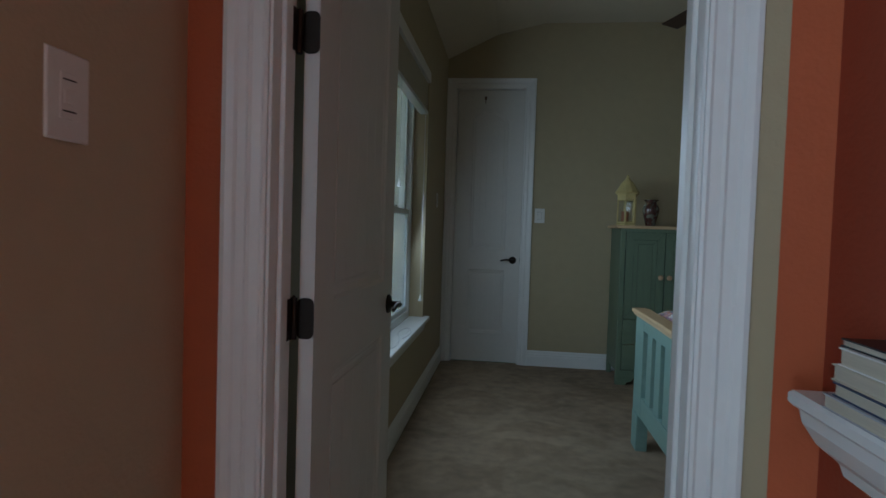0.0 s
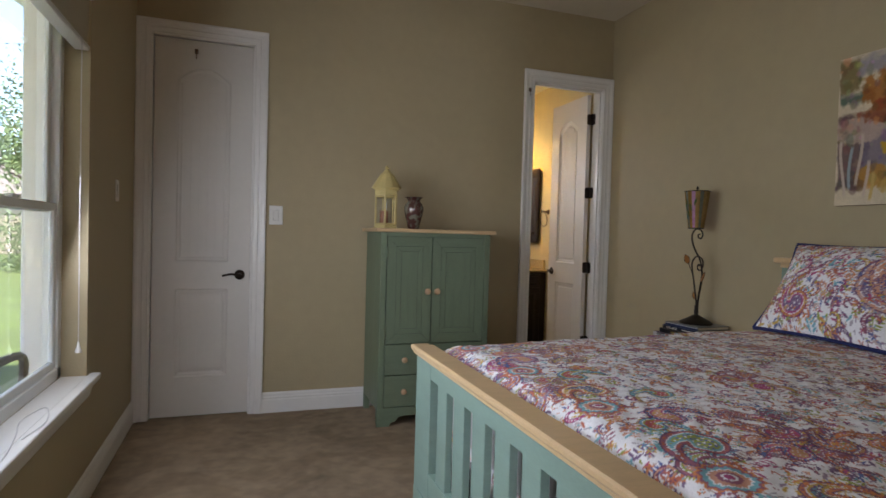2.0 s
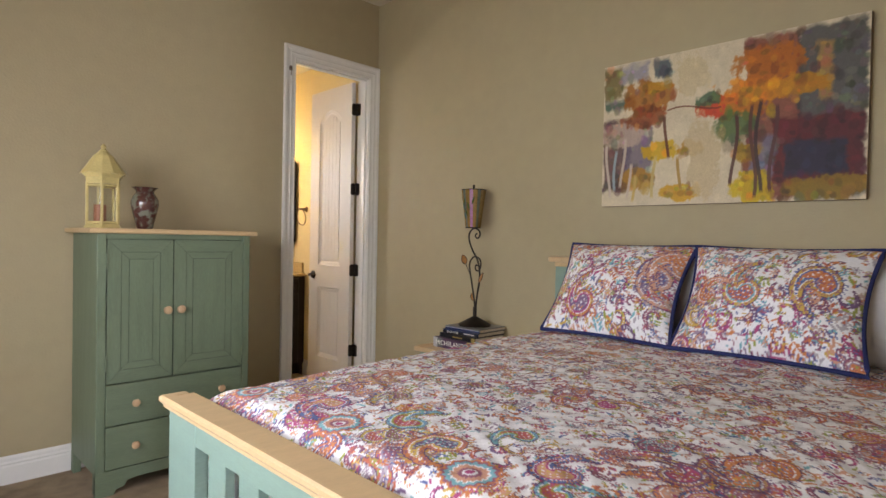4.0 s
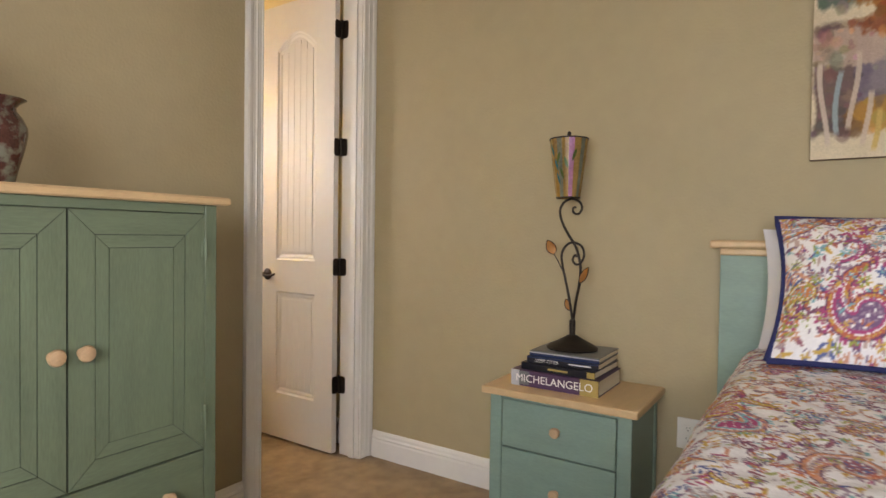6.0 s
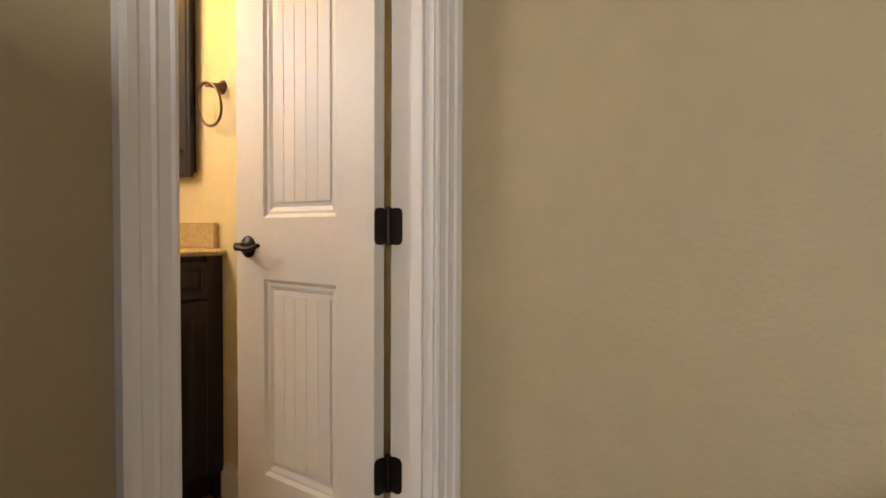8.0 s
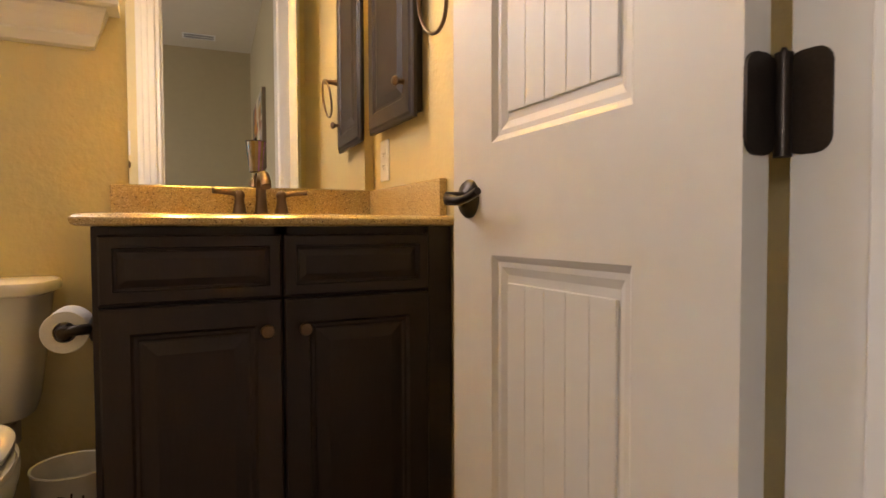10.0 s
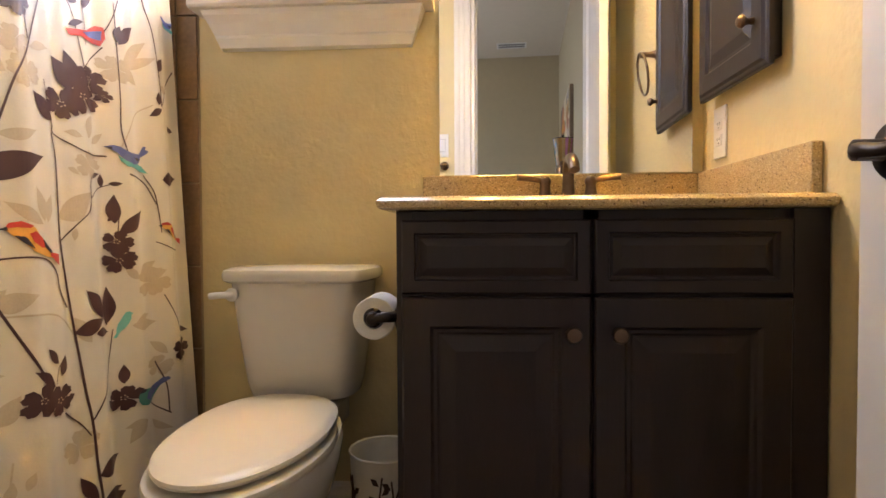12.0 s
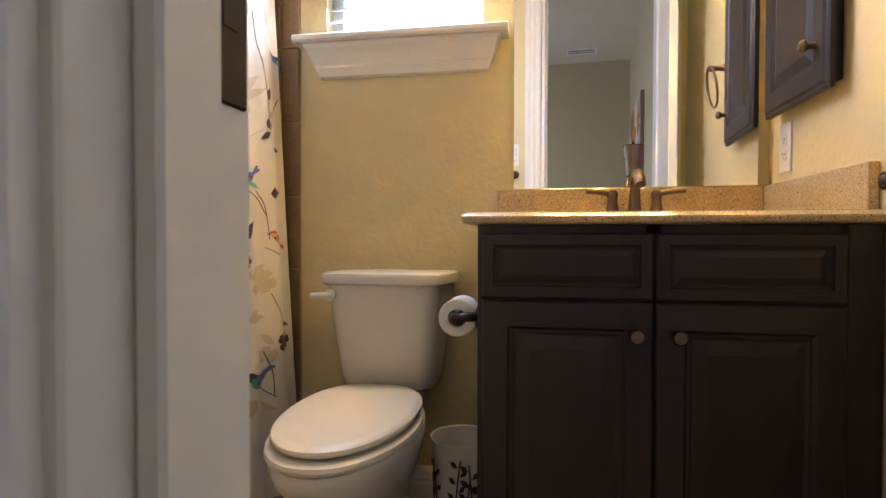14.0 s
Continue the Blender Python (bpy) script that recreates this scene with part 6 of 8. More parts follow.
# light fixture over the mirror
fix = thing("vanity_light", (3.02, YB1, 2.22), "bronze three-light vanity fixture with frosted shades", "wall lamp")
part("back_plate", boxes(((2.74, YB1 - 0.025, 2.26), (3.30, YB1 - 0.001, 2.34)), bevel=0.006), BRONZE2, fix)
for x in (2.82, 3.02, 3.22):
    part("arm", tube(bmesh.new(), smooth_line([(x, YB1 - 0.02, 2.30), (x, YB1 - 0.08, 2.32), (x, YB1 - 0.13, 2.30)], 5), 0.008, 10), BRONZE2, fix, "", True)
    bm = bmesh.new()
    lathe(bm, ((0.018, 0.0), (0.03, -0.01), (0.05, -0.06), (0.062, -0.12), (0.058, -0.12), (0.046, -0.06), (0.026, -0.012), (0.018, -0.004)), pose(x, YB1 - 0.13, 2.31), 28)
    part("shade", bm, BULB, fix, "glowing frosted glass shade", True)

# medicine cabinet on the side wall
mc = thing("medicine_cabinet", (XBE, 6.93, 1.19), "dark espresso wall cabinet with a raised-panel door", "cabinet")
part("body", boxes(((XBE - 0.028, 6.775, 1.205), (XBE - 0.001, 7.085, 1.93)), bevel=0.002), ESPRESSO, mc)
bm = bmesh.new()
y0, y1, z0, z1 = 6.752, 7.108, 1.185, 1.95
o = [(y0, z0), (y1, z0), (y1, z1), (y0, z1)]
prev = [bm.verts.new((XBE - 0.028, y, z)) for y, z in o]
bm.faces.new(prev)
for ins, dep in ((0.0, 0.010), (0.004, 0.013), (0.010, 0.014), (0.016, 0.019), (0.056, 0.020), (0.062, 0.014), (0.070, 0.0135), (0.094, 0.020), (0.10, 0.020)):
    nxt = [bm.verts.new((XBE - 0.028 - dep, y + (ins if y == y0 else -ins), z + (ins if z == z0 else -ins))) for y, z in o]
    for i in range(4):
        bm.faces.new((prev[i], prev[(i + 1) % 4], nxt[(i + 1) % 4], nxt[i]))
    prev = nxt
bm.faces.new(prev)
mdoor = part("cabinet_door", bm, ESPRESSO, mc)
bm = bmesh.new()
lathe(bm, ((0, 0), (0.008, 0), (0.006, 0.010), (0.008, 0.016), (0.0135, 0.022), (0.0135, 0.027), (0.008, 0.033), (0, 0.034)), pose(XBE - 0.047, 6.800, 1.285, 0, -90, 0), 20)
part("knob", bm, BRONZE2, mdoor, "bronze knob", True)

# towel ring
ring = thing("towel_ring", (XBE, 6.60, 1.50), "dark bronze towel ring on the side wall", "towel ring")
bm = bmesh.new()
lathe(bm, ((0, 0), (0.026, 0), (0.024, 0.006), (0.014, 0.014), (0.010, 0.03), (0.009, 0.052), (0.012, 0.056), (0.012, 0.064), (0, 0.066)), pose(XBE, 6.60, 1.500, 0, -90, 0), 20)
part("post", bm, BRONZE2, ring, "", True)
bm = bmesh.new()
tube(bm, [Vector((XBE - 0.055 - 0.012 * math.cos(2 * math.pi * k / 40), 6.60 + 0.074 * math.sin(2 * math.pi * k / 40), 1.430 + 0.074 * math.cos(2 * math.pi * k / 40))) for k in range(41)], 0.0048, 10)
part("ring", bm, BRONZE2, ring, "", True)

plate("wall_socket", "white double wall socket above the granite side splash", (XBE, 7.068, 1.103), (-1, 0, 0), 0.072, 0.130, "socket", "socket")
plate("light_switch", "white double rocker switch beside the bathroom door", (2.455, YB0 + 0.012, 1.335), (0, 1, 0), 0.115, 0.125, "rocker", "switch")
bar = thing("towel_bar", (2.28, YB0, 1.22), "dark bronze towel bar under the light switch", "towel bar")
for x in (2.06, 2.49):
    bm = bmesh.new()
    lathe(bm, ((0, 0), (0.024, 0), (0.022, 0.006), (0.011, 0.014), (0.010, 0.055), (0.013, 0.060), (0, 0.066)), pose(x, YB0 + 0.012, 1.225, -90, 0, 0), 18)
    part("post", bm, BRONZE2, bar, "", True)
part("bar", cyl(bmesh.new(), (2.06, YB0 + 0.068, 1.225), (2.49, YB0 + 0.068, 1.225), 0.008, n=14), BRONZE2, bar, "", True)

# ---- toilet ----
tx = 2.326
toi = thing("toilet", (tx, 6.85, 0), "white two-piece toilet with the lid down", "toilet")


def loop_stack(rows, n=36, cap=True, back=None):
    """Rings of width, front, back and height; egg-shaped, pointing to -y; back squares off the rear half."""
    bm = bmesh.new()
    rings = []
    for w, yf, yb, z, sq in rows:
        cy, hy = (yf + yb) / 2, (yb - yf) / 2
        ring_ = []
        for k in range(n):
            a = 2 * math.pi * k / n
            c, s = math.cos(a), math.sin(a)
            e = 2 / (back if back and s > 0 else sq)
            px_ = (abs(c) ** e) * (1 if c > 0 else -1)
            py_ = (abs(s) ** e) * (1 if s > 0 else -1)
            ring_.append(bm.verts.new((tx + w * px_ * (1 - 0.10 * max(0, -py_)), cy + hy * py_, z)))
        rings.append(ring_)
    for a, b in zip(rings, rings[1:]):
        for k in range(n):
            bm.faces.new((a[k], a[(k + 1) % n], b[(k + 1) % n], b[k]))
    if cap:
        bm.faces.new(rings[0][::-1])
        bm.faces.new(rings[-1])
    return bm


part("tank", loop_stack(((0.120, 6.995, 7.15, 0.425, 4), (0.140, 6.985, 7.16, 0.435, 4.5), (0.150, 6.978, 7.165, 0.47, 5), (0.166, 6.962, 7.17, 0.60, 6), (0.180, 6.950, 7.172, 0.735, 7)), 48), PORCELAIN, toi, "", True)
part("tank_lid", loop_stack(((0.186, 6.940, 7.175, 0.732, 9), (0.194, 6.932, 7.178, 0.738, 9), (0.196, 6.930, 7.178, 0.752, 9), (0.192, 6.934, 7.176, 0.764, 9), (0.180, 6.95, 7.165, 0.769, 7), (0.06, 7.04, 7.08, 0.773, 3)), 48), PORCELAIN, toi, "", True)
bm = bmesh.new()
tube(bm, smooth_line([(tx - 0.150, 6.953, 0.703), (tx - 0.150, 6.938, 0.704), (tx - 0.168, 6.932, 0.704), (tx - 0.198, 6.934, 0.701)], 5), 0.0085, 12, 1.0)
lathe(bm, ((0, 0), (0.017, 0), (0.016, 0.006), (0.010, 0.010), (0, 0.011)), pose(tx - 0.150, 6.952, 0.703, 90, 0, 0), 18)
part("flush_lever", bm, PLASTIC, toi, "white plastic flush lever", True)
part("bowl", loop_stack(((0.095, 6.66, 7.06, 0.0, 3), (0.105, 6.645, 7.07, 0.01, 3), (0.100, 6.66, 7.05, 0.05, 2.6), (0.092, 6.68, 7.02, 0.16, 2.4), (0.105, 6.65, 7.02, 0.22, 2.2), (0.140, 6.50, 7.02, 0.30, 2.2),
                         (0.158, 6.440, 7.02, 0.36, 2.2), (0.162, 6.425, 7.03, 0.395, 2.2), (0.158, 6.428, 7.03, 0.408, 2.2))), PORCELAIN, toi, "", True)
part("tank_deck", boxes(((tx - 0.10, 6.93, 0.33), (tx + 0.10, 7.15, 0.428)), bevel=0.02), PORCELAIN, toi, "", True)
part("seat", loop_stack(((0.154, 6.434, 6.945, 0.408, 2.2), (0.163, 6.424, 6.95, 0.413, 2.2), (0.165, 6.421, 6.95, 0.420, 2.2), (0.163, 6.424, 6.95, 0.428, 2.2), (0.152, 6.436, 6.945, 0.432, 2.2)), 48), SEATM, toi, "", True)
part("lid", loop_stack(((0.143, 6.456, 6.945, 0.438, 2.15), (0.154, 6.443, 6.95, 0.441, 2.15), (0.157, 6.439, 6.952, 0.447, 2.15), (0.156, 6.441, 6.952, 0.453, 2.15), (0.148, 6.452, 6.946, 0.459, 2.15),
                        (0.136, 6.468, 6.938, 0.4605, 2.15), (0.03, 6.68, 6.78, 0.462, 2)), 48, True, 2.7), SEATM, toi, "closed white toilet lid", True)
for s in (-1, 1):
    part("hinge_cap", lathe(bmesh.new(), ((0, 0), (0.017, 0), (0.017, 0.010), (0.012, 0.016), (0, 0.018)), pose(tx + s * 0.07, 6.945, 0.43), 16), SEATM, toi, "", True)
bm = bmesh.new()
tube(bm, smooth_line([(tx - 0.10, 7.10, 0.43), (tx - 0.13, 7.11, 0.33), (tx - 0.17, 7.14, 0.22), (tx - 0.17, 7.18, 0.18)], 6), 0.006, 8)
part("supply_hose", bm, BRONZE2, toi, "", True)

# toilet roll on the vanity's side
roll = thing("toilet_roll", (2.60, 6.665, 0.69), "white toilet paper roll on a bronze holder", "toilet roll")
bm = bmesh.new()
ry, rz = 6.70, 0.690
n = 40
prof = ((0.020, -0.05), (0.0395, -0.05), (0.041, -0.048), (0.041, 0.048), (0.0395, 0.05), (0.020, 0.05))
m = pose(2.588, ry, rz, 90, 0, 0)
t = bmesh.new()
rings = [[t.verts.new((r * math.cos(2 * math.pi * k / n), r * math.sin(2 * math.pi * k / n), zz)) for k in range(n)] for r, zz in prof]
for a, b in zip(rings, rings[1:] + rings[:1]):
    for k in range(n):
        t.faces.new((a[k], a[(k + 1) % n], b[(k + 1) % n], b[k]))
put(bm, t, m)
part("paper", bm, PAPER, roll, "", True)
bm = bmesh.new()
cyl(bm, (2.588, ry - 0.064, rz), (2.588, ry + 0.055, rz), 0.009, n=14)
lathe(bm, ((0, 0), (0.015, 0), (0.016, 0.006), (0.011, 0.012), (0, 0.014)), pose(2.588, ry - 0.056, rz, 90, 0, 0), 16)
tube(bm, smooth_line([(2.588, ry - 0.062, rz), (2.606, ry - 0.062, rz + 0.004), (2.620, ry - 0.055, rz + 0.004), (2.639, ry - 0.03, rz + 0.002)], 5), 0.009, 12, 1.3)
lathe(bm, ((0, 0), (0.026, 0), (0.024, 0.006), (0.012, 0.012), (0, 0.014)), pose(2.6365, ry - 0.03, rz, 0, -90, 0), 18)
part("holder", bm, BRONZE, roll, "", True)

# waste basket
wb = thing("waste_basket", (2.545, 6.915, 0), "white plastic waste basket with printed brown twigs", "waste basket")
wx, wy, wz = 2.562, 6.925, 0.0
bm = bmesh.new()
n = 36
t = bmesh.new()
prof = ((0.0, 0.003), (0.066, 0.0), (0.069, 0.004), (0.085, 0.330), (0.088, 0.334), (0.087, 0.338), (0.082, 0.336), (0.066, 0.008), (0.0, 0.008))
rings = [[t.verts.new((max(r, 0.0005) * math.cos(2 * math.pi * k / n), max(r, 0.0005) * math.sin(2 * math.pi * k / n), zz)) for k in range(n)] for r, zz in prof]
for a, b in zip(rings, rings[1:]):
    for k in range(n):
        t.faces.new((a[k], a[(k + 1) % n], b[(k + 1) % n], b[k]))
put(bm, t, pose(wx, wy, wz))
part("bin", bm, PLASTIC, wb, "", True)
TWIG = flat("brown_ink", (0.045, 0.018, 0.014))


def on_bin(a, z, lift=0.0022):
    r = 0.069 + 0.016 * z / 0.326 + lift
    return Vector((wx + r * math.cos(a), wy + r * math.sin(a), wz + z))


for a0, h0, bend in ((-1.05, 0.28, -0.2), (-1.75, 0.29, 0.25), (-2.35, 0.28, -0.2), (-1.4, 0.24, 0.2), (-2.75, 0.27, 0.2)):
    bm = bmesh.new()
    tube(bm, [on_bin(a0 + bend * (k / 14) ** 2, 0.01 + h0 * k / 14) for k in range(15)], 0.0022, 5)
    for k in range(3, 14):
        for s in (-1, 1):
            if (k + (s > 0)) % 2:
                a, z_ = a0 + bend * (k / 14) ** 2, 0.01 + h0 * k / 14
                q = []
                for u_, w_ in ((0, 0), (0.5, 0.30), (1, 0), (0.5, -0.30)):
                    q.append(bm.verts.new(on_bin(a + s * (0.05 + 0.24 * u_) - s * w_ * 0.15, z_ + 0.018 * u_ + w_ * 0.022)))
                bm.faces.new(q)
    part("printed_twig", bm, TWIG, wb)
# ---- tub alcove: tile, rod and shower curtain ----
def cx_at(y, z):
    """Where the hanging cloth stands: soft folds that open towards the hem, which swings out over the tub's rim."""
    d = max(0.0, 1.95 - z)
    e = min(1.0, max(0.0, (y - 6.80) / 0.34))
    lean = 1.875 + 0.050 * d + 0.030 * e * e * (3 - 2 * e)
    f = 0.0035 + 0.0035 * d
    return lean + f * math.sin(y * 43 + 0.9 * math.sin(y * 9)) + 0.006 * math.sin(y * 17 + 1.0 + z * 0.8) + 0.0012 * math.sin(y * 96 + 2 * math.sin(z * 2))


def cloth(y, z, lift=0.0):
    return Vector((cx_at(y, z) + lift, y, z))


cur = thing("shower_curtain", (1.90, 6.5, 0.1), "cream shower curtain printed with birds, blossoms and branches", "shower curtain")
CY0_, CY1_, CZ0_, CZ1_ = 5.74, 7.142, 0.09, 1.98
ny, nz = 360, 30
bm = bmesh.new()
g = [[bm.verts.new(cloth(CY0_ + (CY1_ - CY0_) * i / ny, CZ0_ + (CZ1_ - CZ0_) * k / nz)) for i in range(ny + 1)] for k in range(nz + 1)]
for k in range(nz):
    for i in range(ny):
        bm.faces.new((g[k][i], g[k][i + 1], g[k + 1][i + 1], g[k + 1][i]))
part("cloth", bm, FABRIC, cur, "", True)
DARK, PALE = flat("dark_brown_print", (0.062, 0.024, 0.026), 0.5), flat("taupe_print", (0.49, 0.41, 0.31), 0.5)
BLUE, AQUA, REDI, YEL, BLK = (flat("blue_print", (0.105, 0.125, 0.33), 0.5), flat("turquoise_print", (0.115, 0.37, 0.34), 0.5), flat("red_print", (0.48, 0.040, 0.030), 0.5),
                              flat("amber_print", (0.68, 0.36, 0.06), 0.5), flat("black_print", (0.03, 0.022, 0.035), 0.5))
SEA, AQUA2 = flat("sea_green_print", (0.07, 0.24, 0.20), 0.5), flat("pale_turquoise_print", (0.16, 0.48, 0.48), 0.5)


def inked(name, shapes, material, lift):
    """Flat printed shapes, each an outline in (y, z), laid on the cloth in narrow strips so that they follow its folds."""
    bm = bmesh.new()
    for pts in shapes:
        t = bmesh.new()
        t.faces.new([t.verts.new((y, z, 0)) for y, z in pts])
        y0, y1 = min(p[0] for p in pts), max(p[0] for p in pts)
        step = 0.008
        for k in range(1, int((y1 - y0) / step) + 1):
            bmesh.ops.bisect_plane(t, geom=t.verts[:] + t.edges[:] + t.faces[:], plane_co=(y0 + k * step, 0, 0), plane_no=(1, 0, 0))
        for v in t.verts:
            v.co = cloth(min(v.co.x, CY1_), v.co.y, lift)
        put(bm, t)
    bmesh.ops.remove_doubles(bm, verts=bm.verts, dist=0.0003)
    return part(name, bm, material, cur)


rngc = random.Random(8)


def leaf_shape(y, z, length, turn, fat=0.36, n=9):
    """A leaf from its root to its tip, a little bowed, fullest before the middle."""
    c, s = math.cos(radians(turn)), math.sin(radians(turn))
    bow = rngc.uniform(-0.07, 0.07)
    out = []
    for sg in (1, -1):
        for k in (range(n + 1) if sg > 0 else range(n - 1, 0, -1)):
            t = k / n
            w = (sg * fat * math.sin(math.pi * t ** 0.85) ** 1.15 * 0.5 + bow * math.sin(math.pi * t)) * length
            out.append((y + c * t * length - s * w, z + s * t * length + c * w))
    return out


def stem_shape(pts, w0, w1):
    line = smooth_line([(y, z, 0) for y, z in pts], 6)
    a, b = [], []
    for i, p in enumerate(line):
        d = (line[min(i + 1, len(line) - 1)] - line[max(i - 1, 0)]).normalized()
        w = (w0 + (w1 - w0) * i / (len(line) - 1)) / 2
        a.append((p.x - d.y * w, p.y + d.x * w))
        b.append((p.x + d.y * w, p.y - d.x * w))
    return [[a[i], a[i + 1], b[i + 1], b[i]] for i in range(len(line) - 1)]


def petals(y, z, r, turn, wide):
    """Five broad notched petals that touch each other."""
    out = []
    for k in range(5):
        a = radians(turn + 72 * k + rngc.uniform(-8, 8))
        q = r * rngc.uniform(0.86, 1.08)
        pts = ((0.0, 0.0), (0.40, 0.32), (0.72, 0.42), (0.96, 0.24), (0.90, 0.04), (1.0, -0.16), (0.78, -0.40), (0.42, -0.30))
        out.append([(y + wide * q * (u_ * math.cos(a) - v_ * math.sin(a)), z + q * (u_ * math.sin(a) + v_ * math.cos(a))) for u_, v_ in pts])
    return out


def oval(y, z, ry, rz, turn=0, n=10):
    c, s = math.cos(radians(turn)), math.sin(radians(turn))
    return [(y + c * ry * math.cos(6.2832 * k / n) - s * rz * math.sin(6.2832 * k / n), z + s * ry * math.cos(6.2832 * k / n) + c * rz * math.sin(6.2832 * k / n)) for k in range(n)]


def leaf(y, z, length, turn, fat):
    inked("printed_leaf", [leaf_shape(y, z, length, turn, fat)], DARK, 0.0013)


def pale_leaf(y, z, length, turn, fat):
    inked("printed_leaf", [leaf_shape(y, z, length, turn, fat)], PALE, 0.0006)


def branch(w0, w1, *pts):
    inked("printed_branch", stem_shape(pts, w0 * 0.68, w1 * 0.68), DARK, 0.0010)


def pale_stem(w0, w1, *pts):
    inked("printed_branch", stem_shape(pts, w0, w1), PALE, 0.0005)


def flower_print(y, z, r, turn, wide=1.0):
    inked("printed_blossom", petals(y, z, r, turn, wide), DARK, 0.0016)
    dots = [oval(y + 0.16 * wide * r * math.cos(k * 1.26 + turn), z + 0.16 * r * math.sin(k * 1.26 + turn), 0.05 * wide * r, 0.05 * r, 0, 6) for k in range(5)]
    inked("printed_heart", dots, PALE, 0.0019)


def pale_flower(y, z, r, turn, wide=1.0):
    inked("printed_blossom", petals(y, z, r, turn, wide), PALE, 0.0007)


def bird_print(y, z, width, tall, *layers):
    """Layers of colour, each an outline in widths of the bird, laid over one another."""
    for k, (nm, mt, pts) in enumerate(layers):
        inked(nm, [[(y + a * width, z + b * width * tall) for a, b in pts]], mt, 0.0018 + 0.0003 * k)


def feet(y, z, width, tall, a, b):
    b = b * tall
    toes = [stem_shape(((y + (a + d) * width, z + b * width), (y + (a + d + 0.03) * width, z + (b - 0.07 * tall) * width)), 0.002, 0.002)[0] for d in (-0.04, 0.04)]
    inked("printed_feet", toes, BLK, 0.0017)


def raised_tail_bird(y, z, w, tall):
    feet(y, z, w, tall, 0.08, -0.22)
    bird_print(y, z, w, tall, ("printed_bird", BLUE, ((-0.50, 0.16), (-0.34, 0.22), (-0.22, 0.21), (-0.10, 0.14), (0.02, 0.10), (0.28, 0.11), (0.41, 0.33), (0.46, 0.31), (0.44, 0.25), (0.51, 0.22),
                                                (0.46, 0.15), (0.32, 0.04), (0.29, -0.06), (0.18, -0.16), (0.05, -0.20), (-0.14, -0.10), (-0.26, 0.06))),
               ("printed_belly", AQUA, ((-0.26, 0.00), (-0.10, -0.10), (0.06, -0.16), (0.20, -0.13), (0.34, -0.17), (0.46, -0.32), (0.26, -0.30), (0.06, -0.24), (-0.10, -0.22), (-0.22, -0.12))),
               ("printed_wing", BLK, ((0.06, 0.00), (0.20, 0.02), (0.31, -0.02), (0.22, -0.07))), ("printed_bill", BLK, ((-0.52, 0.15), (-0.36, 0.18), (-0.36, 0.12))))


def crested_bird(y, z, w, tall):
    feet(y, z, w, tall, 0.20, -0.22)
    bird_print(y, z, w, tall, ("printed_bird", YEL, ((-0.40, 0.22), (-0.34, 0.32), (-0.18, 0.34), (-0.02, 0.26), (0.10, 0.08), (0.28, -0.14), (0.34, -0.26), (0.16, -0.22), (-0.04, -0.14), (-0.20, 0.02), (-0.30, 0.12))),
               ("printed_cap", REDI, ((-0.40, 0.24), (-0.35, 0.33), (-0.20, 0.36), (-0.04, 0.29), (-0.10, 0.25), (-0.26, 0.26))), ("printed_bib", BLK, ((-0.30, 0.13), (-0.16, 0.11), (-0.04, -0.10), (-0.18, 0.00))),
               ("printed_wing", REDI, ((-0.12, 0.16), (-0.02, 0.20), (0.10, 0.10), (0.20, -0.06), (0.10, -0.08), (-0.06, 0.02))), ("printed_wing", BLK, ((0.12, 0.08), (0.30, -0.12), (0.34, -0.22), (0.16, -0.07))),
               ("printed_tail", REDI, ((0.30, -0.16), (0.48, -0.20), (0.47, -0.40), (0.38, -0.32), (0.26, -0.20))), ("printed_bill", BLK, ((-0.50, 0.22), (-0.38, 0.27), (-0.37, 0.20))))


def slim_bird(y, z, w, tall):
    bird_print(y, z, w, tall, ("printed_bird", AQUA2, ((0.40, 0.62), (0.30, 0.70), (0.14, 0.68), (0.02, 0.52), (-0.10, 0.28), (-0.24, 0.05), (-0.32, -0.20), (-0.34, -0.46), (-0.50, -0.72), (-0.34, -0.76),
                                                 (-0.16, -0.42), (0.06, -0.26), (0.24, -0.02), (0.36, 0.26), (0.38, 0.50), (0.46, 0.56))))


def round_bird(y, z, w, tall):
    feet(y, z, w, tall, -0.16, -0.34)
    bird_print(y, z, w, tall, ("printed_bird", SEA, ((-0.50, -0.02), (-0.46, 0.10), (-0.36, 0.17), (-0.22, 0.15), (-0.06, 0.12), (0.14, 0.16), (0.34, 0.20), (0.28, 0.10), (0.14, -0.12), (-0.04, -0.28), (-0.24, -0.36), (-0.42, -0.30), (-0.50, -0.16))),
               ("printed_cap", BLK, ((-0.48, 0.06), (-0.44, 0.12), (-0.34, 0.18), (-0.26, 0.15), (-0.32, 0.08))),
               ("printed_wing", BLUE, ((-0.30, -0.14), (-0.24, 0.04), (-0.04, 0.12), (0.20, 0.22), (0.32, 0.32), (0.46, 0.30), (0.50, 0.22), (0.38, 0.16), (0.22, 0.06), (0.06, -0.12), (-0.14, -0.24))))


def red_bird(y, z, w, tall):
    bird_print(y, z, w, tall, ("printed_bird", REDI, ((-0.50, -0.10), (-0.18, 0.02), (0.10, 0.12), (0.34, 0.34), (0.48, 0.36), (0.50, 0.10), (0.40, -0.12), (0.14, -0.10), (-0.10, -0.10), (-0.42, -0.22))),
               ("printed_wing", BLUE, ((-0.04, 0.02), (0.24, 0.16), (0.44, 0.26), (0.42, 0.02), (0.20, 0.00))))


